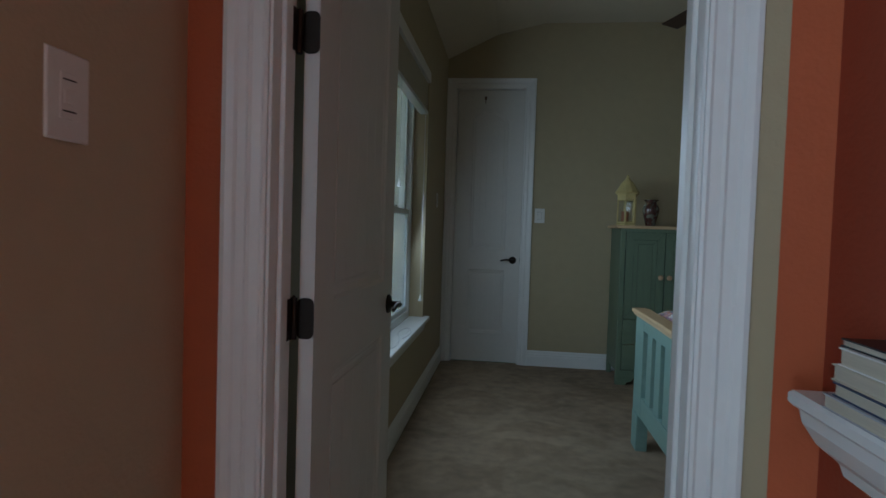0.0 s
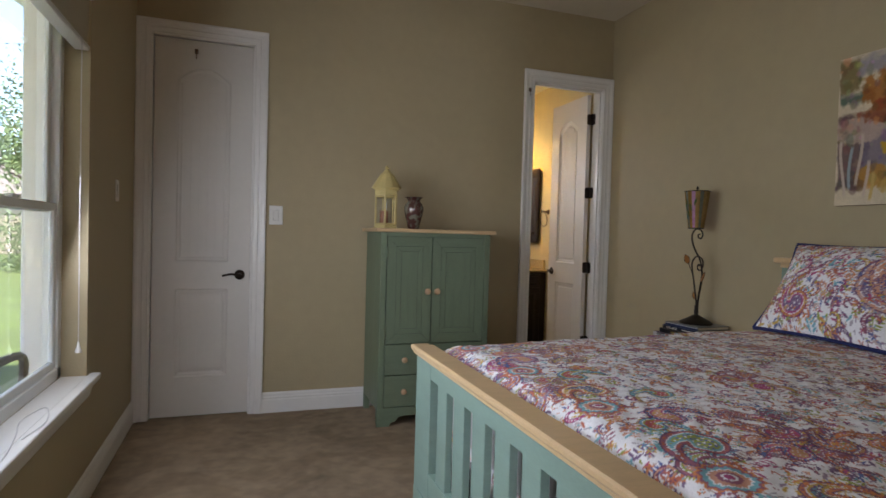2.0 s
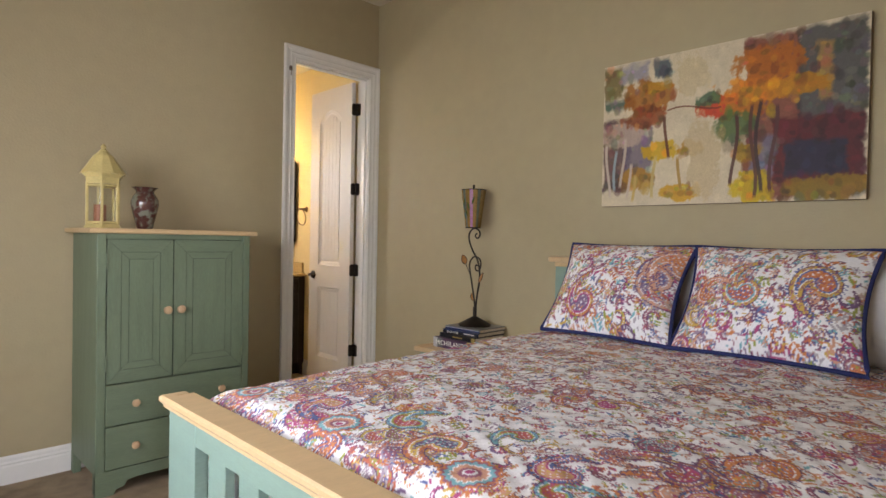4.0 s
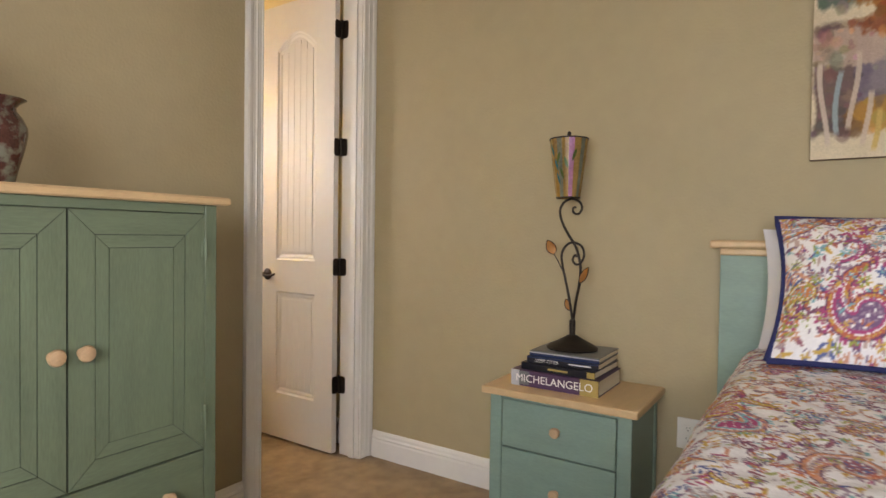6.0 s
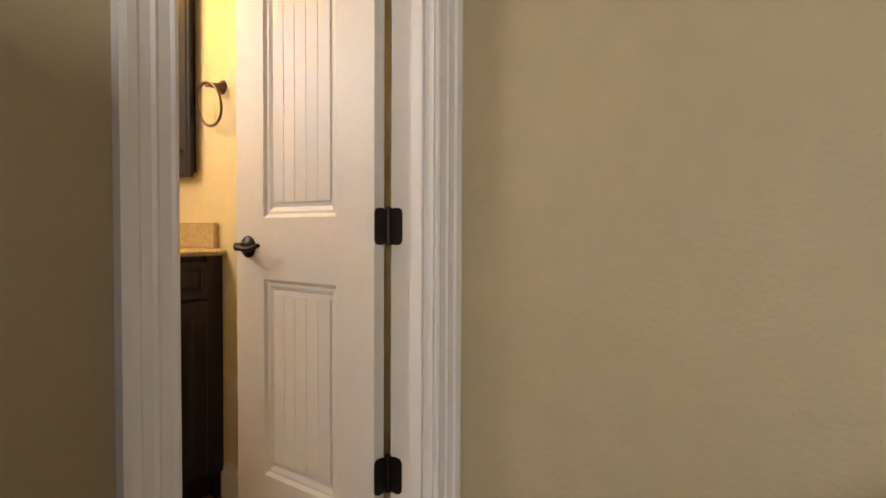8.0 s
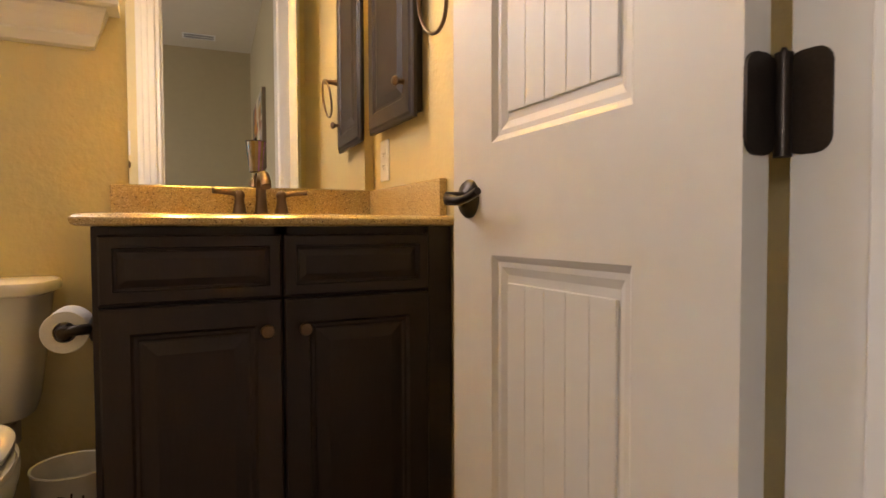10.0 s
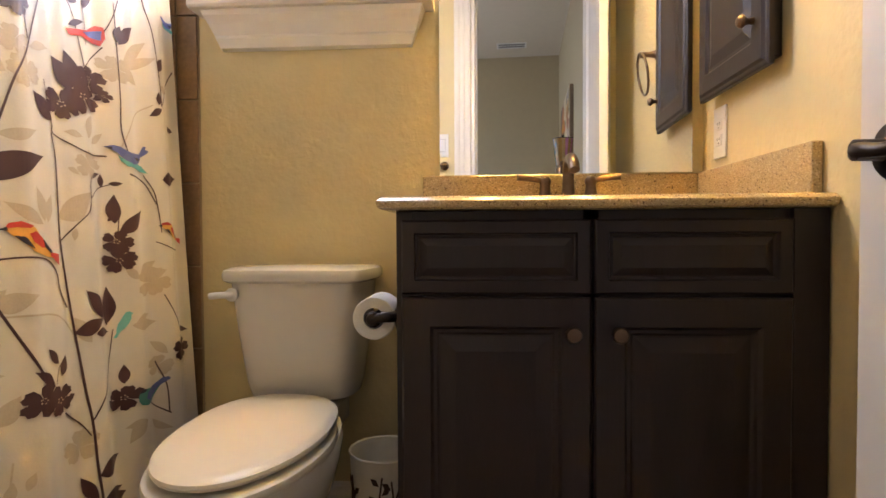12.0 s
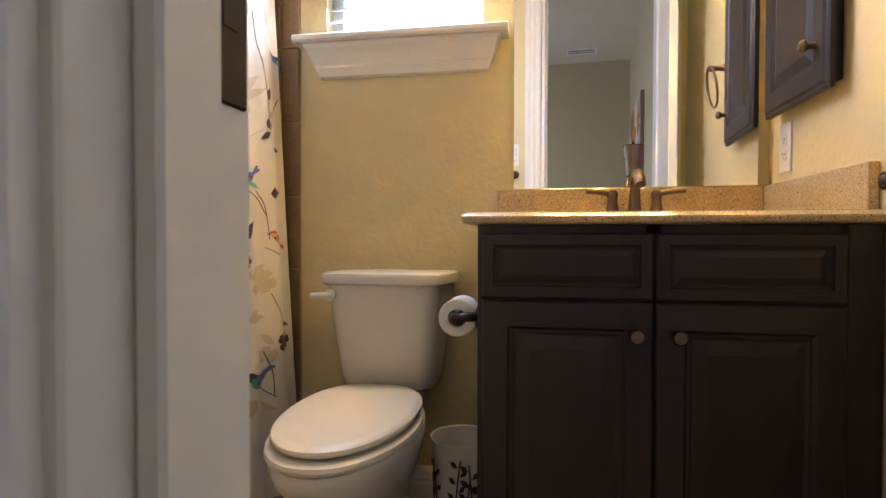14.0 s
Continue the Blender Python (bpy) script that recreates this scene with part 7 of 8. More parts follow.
# pale background foliage
pale_leaf(6.579, 1.155, 0.065, 157, 0.52); pale_leaf(6.638, 1.218, 0.065, 15, 0.29); pale_leaf(6.464, 0.977, 0.062, 101, 0.55)
pale_leaf(6.501, 1.036, 0.031, 155, 0.48); pale_leaf(6.554, 1.038, 0.091, 13, 0.26); pale_leaf(6.781, 1.069, 0.054, 178, 0.29)
pale_leaf(6.803, 1.068, 0.064, 65, 0.53); pale_leaf(6.820, 1.060, 0.051, 36, 0.33); pale_leaf(6.918, 1.255, 0.129, 46, 0.28)
pale_leaf(6.918, 1.255, 0.139, 27, 0.18); pale_leaf(6.925, 1.257, 0.056, -30, 0.55); pale_leaf(6.643, 0.874, 0.093, 154, 0.29)
pale_leaf(6.649, 0.880, 0.071, 108, 0.43); pale_leaf(6.658, 0.878, 0.060, 72, 0.42); pale_leaf(6.698, 0.887, 0.117, 32, 0.44)
pale_leaf(6.522, 0.724, 0.093, 9, 0.41); pale_leaf(6.518, 0.730, 0.045, 33, 0.48); pale_leaf(6.407, 0.754, 0.027, 152, 0.35)
pale_leaf(6.420, 0.763, 0.049, 54, 0.45); pale_leaf(6.433, 0.772, 0.038, 22, 0.35); pale_leaf(6.476, 0.508, 0.078, 131, 0.48)
pale_leaf(6.521, 0.511, 0.066, 44, 0.6); pale_leaf(6.494, 0.553, 0.053, 128, 0.34); pale_leaf(6.392, 0.632, 0.048, -18, 0.39)
pale_leaf(6.398, 0.631, 0.020, 18, 0.54); pale_leaf(6.533, 0.356, 0.077, -14, 0.32); pale_leaf(6.534, 0.368, 0.038, 73, 0.6)
pale_leaf(6.567, 0.378, 0.034, 60, 0.6); pale_leaf(6.901, 0.633, 0.090, -1, 0.32); pale_leaf(6.913, 0.638, 0.058, 16, 0.35)
pale_leaf(6.933, 0.744, 0.077, 34, 0.41); pale_leaf(6.933, 0.744, 0.053, 142, 0.41); pale_leaf(6.969, 0.741, 0.062, 19, 0.33)
pale_leaf(6.928, 0.397, 0.058, -175, 0.33); pale_leaf(6.928, 0.397, 0.067, -138, 0.54); pale_leaf(6.951, 0.390, 0.080, -33, 0.23)
pale_leaf(6.417, 1.263, 0.087, 22, 0.26); pale_leaf(6.428, 1.246, 0.034, -45, 0.54); pale_leaf(6.314, 1.207, 0.038, 33, 0.22)
pale_leaf(6.391, 1.233, 0.047, -28, 0.52); pale_leaf(6.763, 0.619, 0.074, 125, 0.48); pale_leaf(6.507, 0.624, 0.047, 46, 0.52)
pale_leaf(6.502, 0.597, 0.042, 3, 0.33); pale_leaf(6.741, 0.867, 0.028, -103, 0.6); pale_leaf(7.049, 1.245, 0.050, -7, 0.48)
pale_leaf(6.731, 0.995, 0.033, -20, 0.39); pale_leaf(7.014, 0.543, 0.062, 140, 0.37); pale_flower(6.374, 1.238, 0.040, 0, 1.12)
pale_flower(6.597, 1.219, 0.030, 20, 1.47); pale_flower(6.622, 1.167, 0.033, 40, 1.40); pale_flower(6.798, 1.008, 0.033, 10, 1.68)
pale_flower(6.443, 0.718, 0.040, 10, 1.24); pale_flower(6.896, 1.250, 0.034, 30, 1.44); pale_flower(6.980, 0.732, 0.039, 0, 1.46)
pale_flower(6.712, 0.407, 0.037, 20, 1.57); pale_flower(6.498, 0.699, 0.020, 0, 1.28); pale_flower(6.986, 0.516, 0.028, 10, 1.56)
pale_stem(0.004, 0.003, (6.529, 1.315), (6.548, 1.270), (6.576, 1.220)); pale_stem(0.004, 0.003, (6.288, 1.189), (6.345, 1.216))
pale_stem(0.004, 0.003, (6.404, 1.069), (6.413, 1.117), (6.441, 1.150), (6.461, 1.160))
pale_stem(0.004, 0.003, (6.417, 0.726), (6.370, 0.743), (6.348, 0.755))
pale_stem(0.004, 0.003, (6.544, 0.704), (6.647, 0.696), (6.694, 0.677), (6.721, 0.639))
pale_stem(0.004, 0.003, (6.547, 0.439), (6.534, 0.368), (6.516, 0.341)); pale_stem(0.004, 0.003, (6.379, 0.615), (6.337, 0.591), (6.299, 0.583))
pale_stem(0.004, 0.003, (6.338, 0.435), (6.395, 0.403), (6.460, 0.393), (6.509, 0.355))
pale_stem(0.004, 0.003, (6.903, 1.063), (6.955, 1.147), (7.018, 1.190)); pale_stem(0.004, 0.003, (6.514, 0.685), (6.506, 0.618), (6.495, 0.553))
# dark branches, leaves and blossoms
branch(0.004, 0.005, (6.393, 1.295), (6.396, 1.235), (6.397, 1.144), (6.404, 1.065))
branch(0.006, 0.007, (6.401, 0.993), (6.431, 0.961), (6.454, 0.911), (6.487, 0.857))
branch(0.006, 0.008, (6.470, 1.326), (6.474, 1.284), (6.479, 1.220), (6.499, 1.176), (6.522, 1.130), (6.544, 1.077), (6.555, 1.050))
branch(0.005, 0.01, (6.701, 1.418), (6.685, 1.347), (6.636, 1.230), (6.595, 1.152), (6.570, 1.088), (6.551, 1.043), (6.511, 0.983), (6.493, 0.946), (6.486, 0.901), (6.489, 0.862))
branch(0.004, 0.005, (6.623, 1.288), (6.632, 1.232)); branch(0.006, 0.005, (6.282, 1.019), (6.327, 1.019), (6.361, 1.014))
branch(0.004, 0.003, (6.293, 0.963), (6.330, 0.973), (6.363, 0.987))
branch(0.003, 0.006, (6.678, 1.167), (6.687, 1.117), (6.698, 1.080), (6.700, 1.062), (6.756, 1.043), (6.811, 1.034), (6.867, 1.037))
branch(0.004, 0.012, (6.693, 1.064), (6.702, 1.012), (6.700, 0.920), (6.699, 0.854), (6.707, 0.761), (6.721, 0.639), (6.736, 0.515), (6.747, 0.443), (6.752, 0.346), (6.764, 0.227))
branch(0.005, 0.005, (6.978, 1.004), (7.004, 0.963), (7.014, 0.907), (7.018, 0.859))
branch(0.006, 0.005, (6.920, 1.001), (6.977, 0.985), (7.009, 0.931))
branch(0.008, 0.004, (6.750, 0.453), (6.810, 0.507), (6.842, 0.576), (6.856, 0.632))
branch(0.005, 0.004, (6.702, 0.841), (6.742, 0.874), (6.789, 0.909), (6.798, 0.966), (6.809, 0.988))
branch(0.004, 0.003, (6.796, 0.935), (6.839, 0.960), (6.880, 0.974))
branch(0.004, 0.005, (6.723, 1.427), (6.735, 1.381), (6.774, 1.340), (6.794, 1.274), (6.808, 1.224))
branch(0.004, 0.004, (6.805, 1.224), (6.846, 1.262), (6.873, 1.293)); branch(0.004, 0.003, (6.822, 1.282), (6.822, 1.339), (6.812, 1.378))
branch(0.004, 0.004, (6.876, 1.326), (6.904, 1.379), (6.926, 1.440))
branch(0.006, 0.006, (6.998, 1.536), (7.007, 1.444), (7.034, 1.371), (7.050, 1.262), (7.052, 1.193))
branch(0.005, 0.005, (7.132, 1.306), (7.081, 1.235), (7.052, 1.193))
branch(0.004, 0.006, (6.906, 1.410), (6.909, 1.200), (6.906, 1.109), (6.920, 1.050))
branch(0.007, 0.006, (6.288, 0.746), (6.328, 0.786), (6.354, 0.811))
branch(0.008, 0.009, (6.360, 0.767), (6.329, 0.704), (6.309, 0.662), (6.306, 0.644))
branch(0.005, 0.003, (6.287, 0.624), (6.308, 0.646), (6.361, 0.666))
branch(0.005, 0.006, (6.459, 0.799), (6.513, 0.805), (6.585, 0.811), (6.646, 0.804), (6.676, 0.777), (6.685, 0.743), (6.706, 0.702))
branch(0.008, 0.01, (6.510, 0.811), (6.520, 0.753), (6.513, 0.663), (6.500, 0.574), (6.504, 0.494), (6.519, 0.385), (6.523, 0.335))
branch(0.009, 0.008, (6.476, 0.793), (6.510, 0.765), (6.558, 0.684), (6.610, 0.584), (6.622, 0.554))
branch(0.006, 0.004, (6.672, 0.492), (6.716, 0.457), (6.741, 0.421)); branch(0.004, 0.003, (6.650, 0.556), (6.660, 0.585), (6.673, 0.596))
branch(0.006, 0.006, (6.315, 0.559), (6.327, 0.526), (6.347, 0.495))
branch(0.007, 0.007, (6.386, 0.452), (6.435, 0.425), (6.482, 0.389), (6.522, 0.336))
branch(0.006, 0.006, (6.441, 0.544), (6.464, 0.485), (6.473, 0.404)); branch(0.005, 0.005, (7.014, 0.697), (7.049, 0.636), (7.092, 0.567))
branch(0.005, 0.005, (6.980, 0.530), (7.005, 0.464), (7.008, 0.390)); branch(0.005, 0.005, (6.887, 0.465), (6.955, 0.429), (7.013, 0.387))
branch(0.004, 0.004, (6.887, 0.897), (6.880, 0.837), (6.877, 0.778)); branch(0.004, 0.003, (7.079, 1.151), (7.107, 1.130))
branch(0.004, 0.004, (7.001, 0.835), (7.065, 0.813), (7.094, 0.812)); leaf(6.366, 1.239, 0.075, -165, 0.4); leaf(6.340, 1.170, 0.066, -166, 0.4)
leaf(6.323, 1.141, 0.045, -163, 0.36); leaf(6.482, 1.168, 0.037, 103, 0.6); leaf(6.504, 1.147, 0.053, -177, 0.39); leaf(6.502, 1.146, 0.058, 64, 0.43)
leaf(6.521, 1.113, 0.051, -138, 0.31); leaf(6.522, 0.991, 0.088, 115, 0.56); leaf(6.502, 0.955, 0.165, 19, 0.31); leaf(6.593, 1.345, 0.079, -157, 0.3)
leaf(6.613, 1.344, 0.050, 159, 0.6); leaf(6.602, 1.348, 0.029, 102, 0.6); leaf(6.790, 1.175, 0.087, 125, 0.6); leaf(6.756, 1.161, 0.078, 126, 0.6)
leaf(6.838, 1.164, 0.037, 22, 0.27); leaf(6.699, 1.088, 0.077, 143, 0.5); leaf(6.298, 0.966, 0.080, 29, 0.3); leaf(6.319, 0.969, 0.073, 2, 0.26)
leaf(6.324, 0.967, 0.061, -66, 0.43); leaf(6.288, 0.951, 0.058, -53, 0.49); leaf(6.296, 0.963, 0.061, 73, 0.5); leaf(6.371, 0.863, 0.078, 86, 0.35)
leaf(6.384, 0.863, 0.063, 46, 0.34); leaf(6.360, 0.860, 0.079, 159, 0.4); leaf(6.718, 0.645, 0.099, 11, 0.34); leaf(6.778, 0.634, 0.064, -5, 0.34)
leaf(6.817, 0.664, 0.093, 132, 0.42); leaf(6.836, 0.644, 0.090, 85, 0.58); leaf(6.809, 0.981, 0.039, 19, 0.26); leaf(6.848, 0.963, 0.031, 90, 0.58)
leaf(6.866, 0.973, 0.036, 6, 0.3); leaf(6.796, 1.367, 0.071, 164, 0.6); leaf(6.774, 1.395, 0.052, 78, 0.6); leaf(6.817, 1.363, 0.084, 59, 0.44)
leaf(6.758, 1.305, 0.065, 25, 0.21); leaf(6.921, 1.430, 0.077, 58, 0.4); leaf(6.912, 1.312, 0.083, 47, 0.35); leaf(6.908, 1.317, 0.043, 74, 0.6)
leaf(7.047, 1.285, 0.047, 58, 0.57); leaf(7.052, 1.186, 0.056, -150, 0.33); leaf(7.039, 1.194, 0.036, 85, 0.6); leaf(7.081, 1.141, 0.037, -6, 0.42)
leaf(7.032, 0.997, 0.083, 7, 0.45); leaf(6.876, 0.879, 0.070, 88, 0.54); leaf(6.883, 0.855, 0.098, 37, 0.35); leaf(6.859, 0.885, 0.017, 45, 0.5)
leaf(6.479, 0.795, 0.053, -113, 0.56); leaf(6.644, 0.553, 0.066, 142, 0.34); leaf(6.661, 0.595, 0.049, 133, 0.43); leaf(6.667, 0.568, 0.045, 62, 0.6)
leaf(6.346, 0.495, 0.057, 49, 0.58); leaf(6.471, 0.444, 0.053, 16, 0.5); leaf(6.755, 0.328, 0.097, 8, 0.42); leaf(6.748, 0.283, 0.073, 123, 0.38)
leaf(6.756, 0.264, 0.089, 159, 0.24); leaf(6.758, 0.268, 0.098, -2, 0.35); leaf(6.772, 0.218, 0.097, 18, 0.6); leaf(7.066, 0.603, 0.060, -14, 0.27)
leaf(6.874, 0.498, 0.047, 88, 0.6); leaf(6.852, 0.453, 0.044, 150, 0.39); leaf(6.690, 0.513, 0.022, 21, 0.6); leaf(6.302, 0.512, 0.014, -111, 0.42)
flower_print(6.595, 1.301, 0.034, 10, 1.40); flower_print(6.826, 1.207, 0.032, 15, 1.57); flower_print(6.793, 1.159, 0.039, 40, 1.64)
flower_print(6.726, 1.128, 0.034, 60, 1.57); flower_print(6.360, 0.853, 0.030, 0, 1.12); flower_print(6.376, 0.797, 0.026, 30, 1.12)
flower_print(6.491, 0.845, 0.030, 20, 1.28); flower_print(6.606, 0.535, 0.031, 0, 1.47); flower_print(6.657, 0.522, 0.033, 35, 1.50)
flower_print(6.354, 0.471, 0.043, 10, 1.20); flower_print(6.339, 0.449, 0.028, 50, 1.13); flower_print(6.877, 0.837, 0.030, 0, 1.46)
flower_print(6.881, 0.792, 0.029, 30, 1.57); flower_print(7.078, 0.544, 0.034, 10, 1.48); flower_print(6.871, 0.466, 0.032, 0, 1.57)
flower_print(6.868, 1.177, 0.015, 0, 1.50)
# the cloth nearer the door
for y, z, a in ((6.05, 1.30, 60), (6.16, 1.10, 130), (6.02, 0.92, 40), (6.20, 0.72, 150), (6.04, 0.50, 70), (6.18, 0.30, 110), (5.88, 1.15, 50), (5.90, 0.70, 120), (6.60, 1.62, 50), (6.84, 1.66, 120), (7.02, 1.60, 80), (6.34, 1.55, 60)):
    for k in range(4):
        leaf(y + rngc.uniform(-0.03, 0.03), z + rngc.uniform(-0.03, 0.03), rngc.uniform(0.05, 0.085), a + 50 * k - 70, 0.38)
    pale_leaf(y + 0.05, z - 0.09, 0.08, a + 20, 0.42)
    pale_flower(y - 0.06, z - 0.06, 0.034, a)
branch(0.008, 0.012, (6.12, 1.75), (6.15, 1.2), (6.2, 0.9), (6.17, 0.6), (6.2, 0.12))
branch(0.008, 0.012, (5.92, 1.75), (5.95, 1.3), (5.93, 0.9), (5.98, 0.5), (5.97, 0.12))
flower_print(6.17, 1.18, 0.045, 0)
flower_print(6.00, 0.76, 0.045, 20)
# birds
raised_tail_bird(6.387, 1.028, 0.128, 0.98); raised_tail_bird(6.928, 1.043, 0.134, 0.79); raised_tail_bird(7.119, 1.434, 0.066, 1.00)
crested_bird(6.616, 0.837, 0.147, 0.79); crested_bird(7.061, 0.858, 0.113, 0.70); slim_bird(6.365, 0.634, 0.063, 0.96)
slim_bird(6.881, 0.640, 0.052, 0.78); round_bird(6.458, 0.456, 0.133, 0.92); round_bird(6.960, 0.459, 0.110, 0.73)
red_bird(6.815, 1.305, 0.130, 0.75)
rod = thing("curtain_rod", (1.86, 6.45, 2.02), "bronze shower curtain rod with rings", "curtain rod")
part("rod", cyl(bmesh.new(), (1.875, YB0 + 0.012, 2.02), (1.875, YB1, 2.02), 0.0125, n=14), BRONZE2, rod, "", True)
for k in range(12):
    y = 5.78 + k * 0.122
    part("ring", tube(bmesh.new(), [Vector((1.875 + 0.022 * math.cos(2 * math.pi * j / 20), y, 2.008 + 0.03 * math.sin(2 * math.pi * j / 20))) for j in range(21)], 0.0022, 6), BRONZE2, rod)

# tub behind the curtain
tub = thing("bathtub", (1.46, 6.42, 0), "white bathtub behind the shower curtain", "bathtub")
bm = bmesh.new()
for a, b in (((1.06, YB0 + 0.02, 0), (1.14, YB1 - 0.01, 0.42)), ((1.76, YB0 + 0.02, 0), (1.84, YB1 - 0.01, 0.42)), ((1.14, YB0 + 0.02, 0), (1.76, YB0 + 0.12, 0.42)), ((1.14, YB1 - 0.12, 0), (1.76, YB1 - 0.01, 0.42)), ((1.14, YB0 + 0.12, 0), (1.76, YB1 - 0.12, 0.08))):
    box(bm, a, b, 0.015, 2)
part("basin", bm, PORCELAIN, tub)

# tiles: an end column on the back wall, the alcove, the floor
setting("wall_tile_bed", boxes(((1.05, YB1 - 0.004, 0.0), (1.985, YB1 - 0.0005, 2.2))), GROUT)
wt = bpy.data.objects["wall_tile_bed"]


def piece(size, bev=0.002):
    bm = bmesh.new()
    box(bm, (0, 0, 0), size, bev)
    me = bpy.data.meshes.new("tile")
    bm.to_mesh(me)
    bm.free()
    return me


def lay(me, mt, parent, places):
    if not me.materials:
        me.materials.append(mt)
    for p in places:
        ob = new("tile", me)
        ob.parent = parent
        ob.location = p


lay(piece((0.060, 0.008, 0.236)), TILE, wt, [(1.922, YB1 - 0.0115, 0.045 + k * 0.2395) for k in range(9)])
lay(piece((0.236, 0.008, 0.236)), TILE, wt, [(1.922 - 0.2395 * (i + 1), YB1 - 0.0115, 0.045 + k * 0.2395) for k in range(9) for i in range(3)])
# ---- outside the bedroom window: covered patio, garden ----
setting("ground", boxes(((-400, -400, -0.35), (400, 400, -0.25))), LAWN)
setting("patio_slab", boxes(((-4.2, 0.0, -0.25), (XW - T - 0.001, 6.75, -0.12)), bevel=0.01), SLAB)
setting("patio_ceiling", boxes(((-4.4, 0.0, 3.35), (XW - T - 0.001, 6.75, 3.48))), STUCCO)
pat = thing("patio_arcade", (-2.3, 6.5, -0.12), "stucco patio end wall with a wide arched opening", "arcade", "", "structure")
part("pier", boxes(((-0.99, 6.38, -0.12), (XW - T - 0.001, 6.66, 3.35)), ((-1.02, 6.35, -0.12), (XW - T - 0.001, 6.69, 0.06)), bevel=0.01), STUCCO, pat)
for x, y in ((-4.05, 6.52), (-4.05, 0.3)):
    part("column", boxes(((x - 0.17, y - 0.14, -0.12), (x + 0.17, y + 0.14, 3.35)), ((x - 0.20, y - 0.17, -0.12), (x + 0.20, y + 0.17, 0.06)), bevel=0.01), STUCCO, pat)
bm = bmesh.new()
n = 24
lo = [(-0.985 - 2.90 * k / n, 2.80 + 0.40 * math.sin(math.pi * k / n) ** 0.8) for k in range(n + 1)]
for (xa, za), (xb, zb) in zip(lo, lo[1:]):
    f = [[bm.verts.new(v) for v in ((xa, y, za), (xb, y, zb), (xb, y, 3.35), (xa, y, 3.35))] for y in (6.40, 6.64)]
    for i in range(4):
        bm.faces.new((f[0][i], f[0][(i + 1) % 4], f[1][(i + 1) % 4], f[1][i]))
    bm.faces.new(f[0])
    bm.faces.new(f[1])
part("arch", bm, STUCCO, pat)
part("beam", boxes(((-4.20, 0.44, 3.05), (-3.92, 6.38, 3.35)), bevel=0.01), STUCCO, pat)

# metal patio chair
ch = thing("patio_chair", (-0.86, 4.85, -0.12), "dark cast-metal patio armchair on the covered patio", "chair")
cxp, cyp, cz = -0.86, 4.85, -0.12
part("seat", boxes(((cxp - 0.26, cyp - 0.26, cz + 0.42), (cxp + 0.26, cyp + 0.26, cz + 0.45)), bevel=0.01), PATIOCH, ch)
for sx_, sy_ in ((-1, -1), (-1, 1), (1, -1), (1, 1)):
    part("leg", tube(bmesh.new(), smooth_line([(cxp + sx_ * 0.23, cyp + sy_ * 0.24, cz + 0.43), (cxp + sx_ * 0.25, cyp + sy_ * 0.25, cz + 0.2), (cxp + sx_ * 0.29, cyp + sy_ * 0.27, cz)], 4), 0.016, 8), PATIOCH, ch)
for sx_ in (-1, 1):
    part("arm", tube(bmesh.new(), smooth_line([(cxp + sx_ * 0.27, cyp + 0.26, cz + 0.44), (cxp + sx_ * 0.29, cyp + 0.24, cz + 0.62), (cxp + sx_ * 0.29, cyp + 0.12, cz + 0.68), (cxp + sx_ * 0.28, cyp - 0.22, cz + 0.69)], 5), 0.022, 8), PATIOCH, ch)
part("backrest", tube(bmesh.new(), smooth_line([(cxp - 0.26, cyp - 0.25, cz + 0.44), (cxp - 0.26, cyp - 0.30, cz + 0.80), (cxp - 0.12, cyp - 0.33, cz + 0.94), (cxp + 0.12, cyp - 0.33, cz + 0.94), (cxp + 0.26, cyp - 0.30, cz + 0.80), (cxp + 0.26, cyp - 0.25, cz + 0.44)], 6), 0.018, 8), PATIOCH, ch)
for k in range(5):
    x = cxp - 0.16 + 0.08 * k
    part("back_slat", tube(bmesh.new(), smooth_line([(x, cyp - 0.25, cz + 0.44), (x, cyp - 0.31, cz + 0.7), (x, cyp - 0.33, cz + 0.93)], 4), 0.009, 6), PATIOCH, ch)


def leaves(center, spread, count, size, seed, cut=None):
    r = random.Random(seed)
    verts, faces = [], []
    clumps = [(Vector((r.gauss(0, 0.42), r.gauss(0, 0.42), r.gauss(0, 0.40))), r.uniform(0.16, 0.34)) for _ in range(26)]
    for i in range(count):
        c, s = r.choice(clumps)
        p = c + Vector((r.gauss(0, s), r.gauss(0, s), r.gauss(0, s)))
        p = Vector(center) + Vector((p.x * spread[0], p.y * spread[1], p.z * spread[2]))
        a = Vector((r.uniform(-1, 1), r.uniform(-1, 1), r.uniform(-1, 1))).normalized()
        b = a.cross(Vector((r.uniform(-1, 1), r.uniform(-1, 1), r.uniform(-1, 1)))).normalized()
        q = size * r.uniform(0.6, 1.4)
        k = len(verts)
        verts += [p - a * q, p + b * q * 0.45, p + a * q, p - b * q * 0.45]
        faces.append((k, k + 1, k + 2, k + 3))
    me = bpy.data.meshes.new("crown")
    me.from_pydata([tuple(v) for v in verts], [], faces)
    bm = bmesh.new()
    bm.from_mesh(me)
    bpy.data.meshes.remove(me)
    return bm


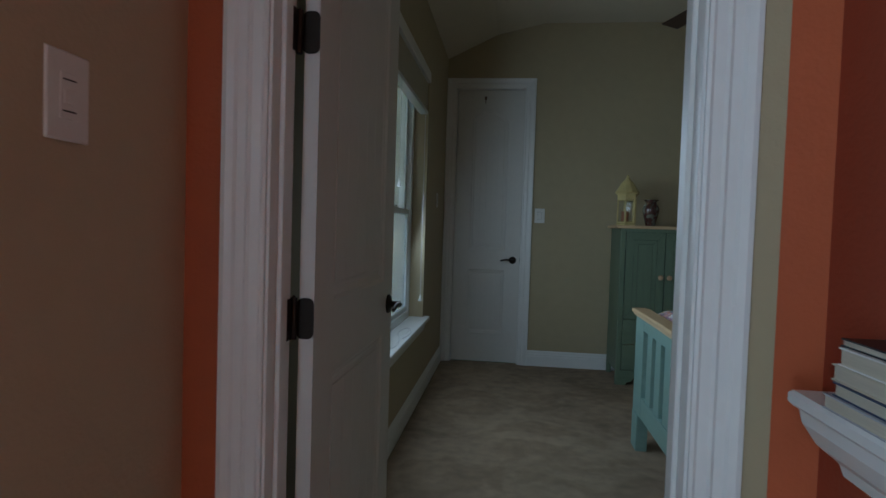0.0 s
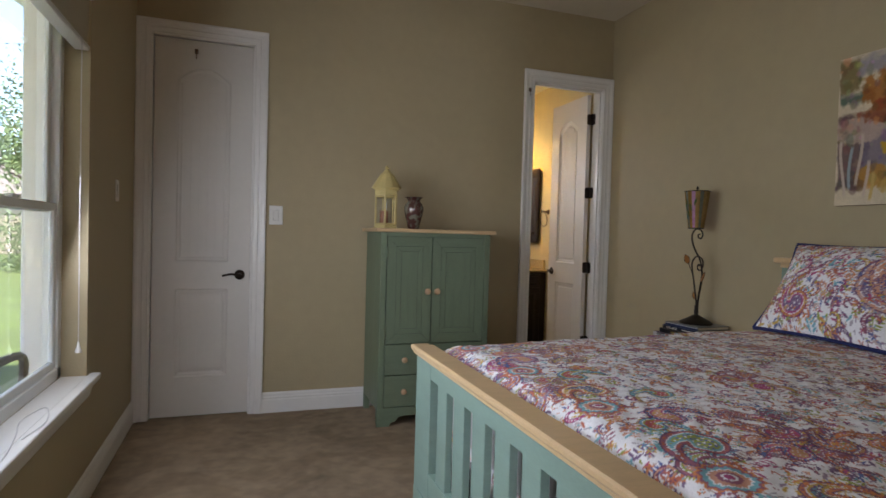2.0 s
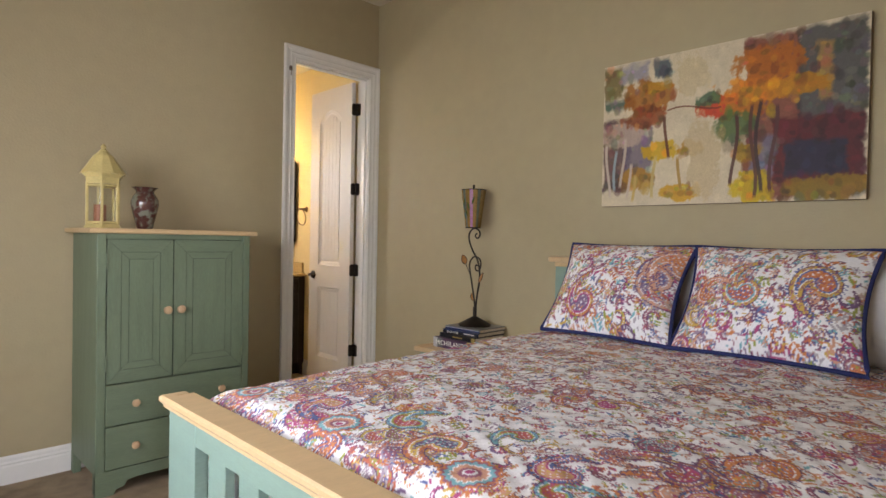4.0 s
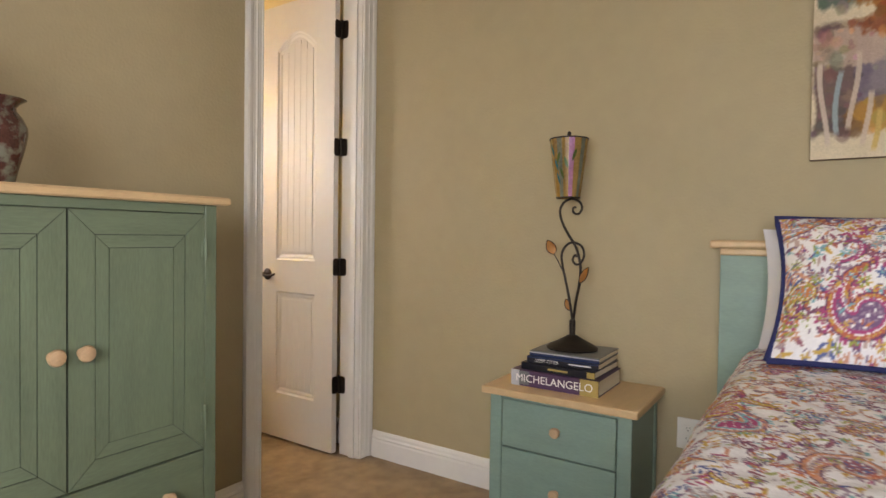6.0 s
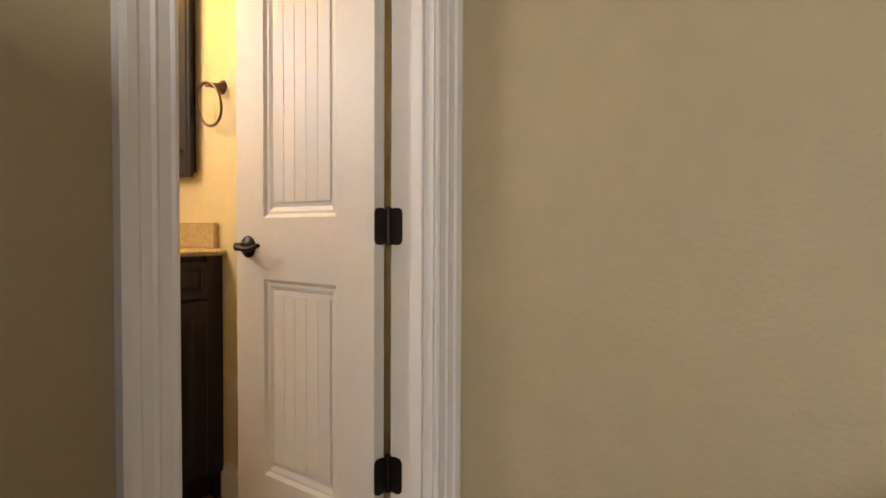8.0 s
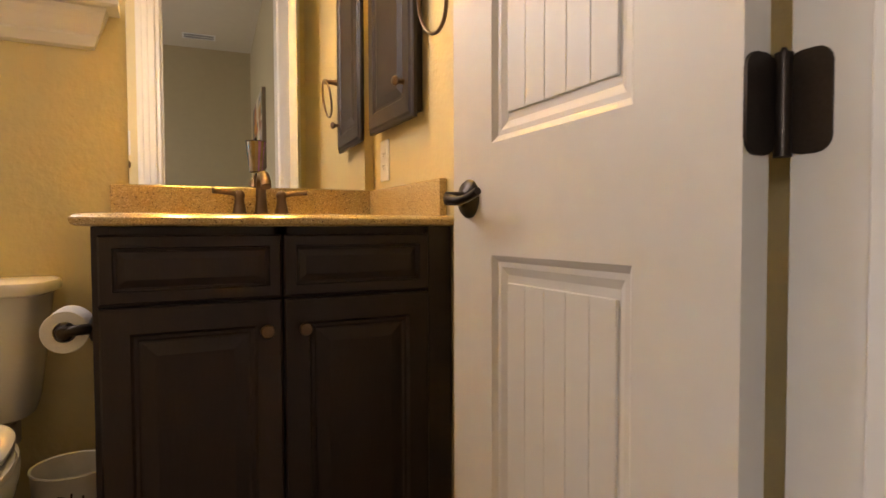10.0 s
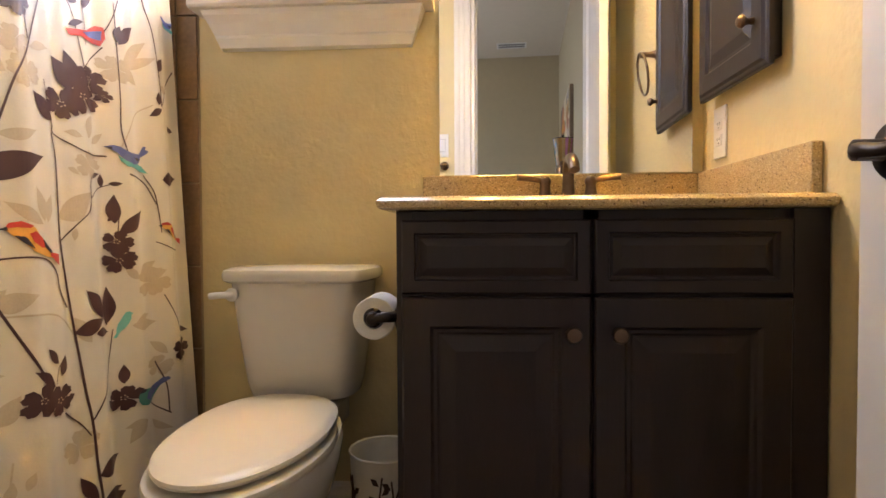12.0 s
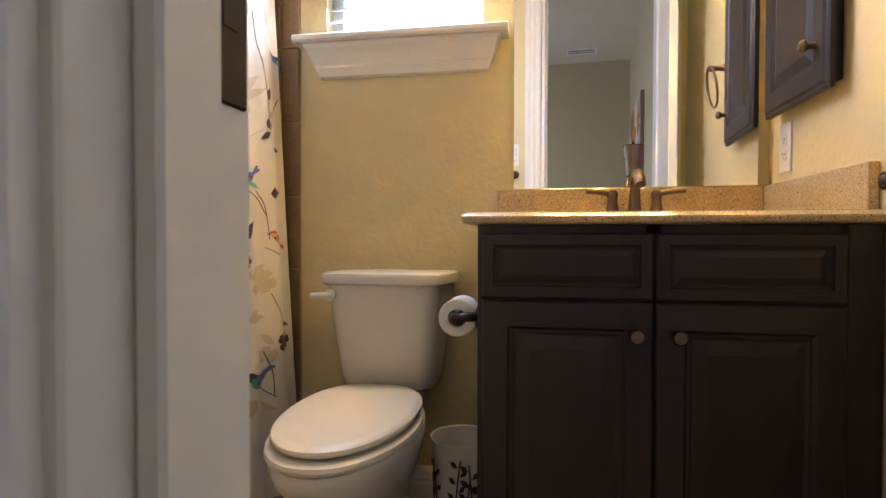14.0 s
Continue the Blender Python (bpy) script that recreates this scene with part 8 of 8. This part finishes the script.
def tree(label, x, y, h, crown, seed):
    th = thing("tree", (x, y, -0.25), label, "tree")
    r = random.Random(seed)
    bm = bmesh.new()
    tube(bm, smooth_line([(x, y, -0.3), (x + 0.06, y - 0.05, h * 0.3), (x - 0.05, y + 0.08, h * 0.6), (x, y, h * 0.85)], 5), 0.14, 10, 0.35)
    for k in range(7):
        a = r.uniform(0, 6.3)
        z = h * r.uniform(0.4, 0.75)
        tube(bm, smooth_line([(x, y, z), (x + crown * 0.4 * math.cos(a), y + crown * 0.4 * math.sin(a), z + 0.4), (x + crown * 0.8 * math.cos(a), y + crown * 0.8 * math.sin(a), z + 0.9)], 4), 0.05, 7, 0.3)
    part("trunk", bm, BARK, th)
    part("crown", leaves((x, y, h * 0.72), (crown, crown, h * 0.34), 5200, 0.085, seed), LEAFM, th)


tree("leafy green garden tree beyond the patio", -4.2, 24, 5.6, 2.3, 3)
tree("leafy green garden tree beyond the lawn", -7.5, 28, 6.4, 2.8, 4)
tree("leafy green garden tree near the fence", -2.6, 30, 6.0, 2.4, 6)
tree("leafy green garden tree beside the lawn", -10.5, 23, 5.4, 2.3, 9)
for i, (x, y, s) in enumerate(((-2.4, 22.5, 1.1), (-4.2, 21.5, 1.0), (-6.0, 22.6, 1.2), (-8.2, 21.0, 1.1), (-10.2, 20.0, 1.2), (-12.4, 18.5, 1.3))):
    th = thing("shrub", (x, y, -0.25), "dense green garden shrub at the lawn's edge", "shrub", "garden shrubs")
    part("foliage", leaves((x, y, -0.25 + s * 0.62), (s, s, s * 0.7), 2200, 0.06, 20 + i), LEAFM, th)
    part("stem", tube(bmesh.new(), smooth_line([(x, y, -0.27), (x + 0.03, y, 0.05), (x, y, s * 0.5)], 3), 0.03, 6), BARK, th)
fence = thing("garden_fence", (-9, 34, -0.25), "weathered wooden garden fence at the end of the lawn", "fence")
for k in range(60):
    x = -26 + k * 0.45
    part("board", boxes(((x, 33.99, -0.25), (x + 0.435, 34.03, 1.55))), FENCE, fence)
house = thing("house", (-9, 46, -0.25), "distant beige neighbouring house with a dark roof", "house")
part("wall", boxes(((-20, 42, -0.25), (1, 50, 2.9))), HOUSEW, house)
bm = bmesh.new()
v = [bm.verts.new(p) for p in ((-21, 41, 2.9), (2, 41, 2.9), (2, 51, 2.9), (-21, 51, 2.9), (-17, 46, 5.4), (-2, 46, 5.4))]
for f in ((0, 1, 5, 4), (1, 2, 5), (2, 3, 4, 5), (3, 0, 4), (0, 3, 2, 1)):
    bm.faces.new([v[i] for i in f])
part("roof", bm, ROOFM, house)
for x in (-17, -12, -6, -2):
    part("window", boxes(((x, 41.96, 0.7), (x + 1.4, 42.03, 2.0))), GLASS, house)
# outer walls of this house behind the garden side of the bathroom
setting("wall_garden_side", boxes(((XBE + 0.2, YB1 + 2.5, -0.25), (XBE + 0.3, YB1 + 2.6, 3.0))), STUCCO)
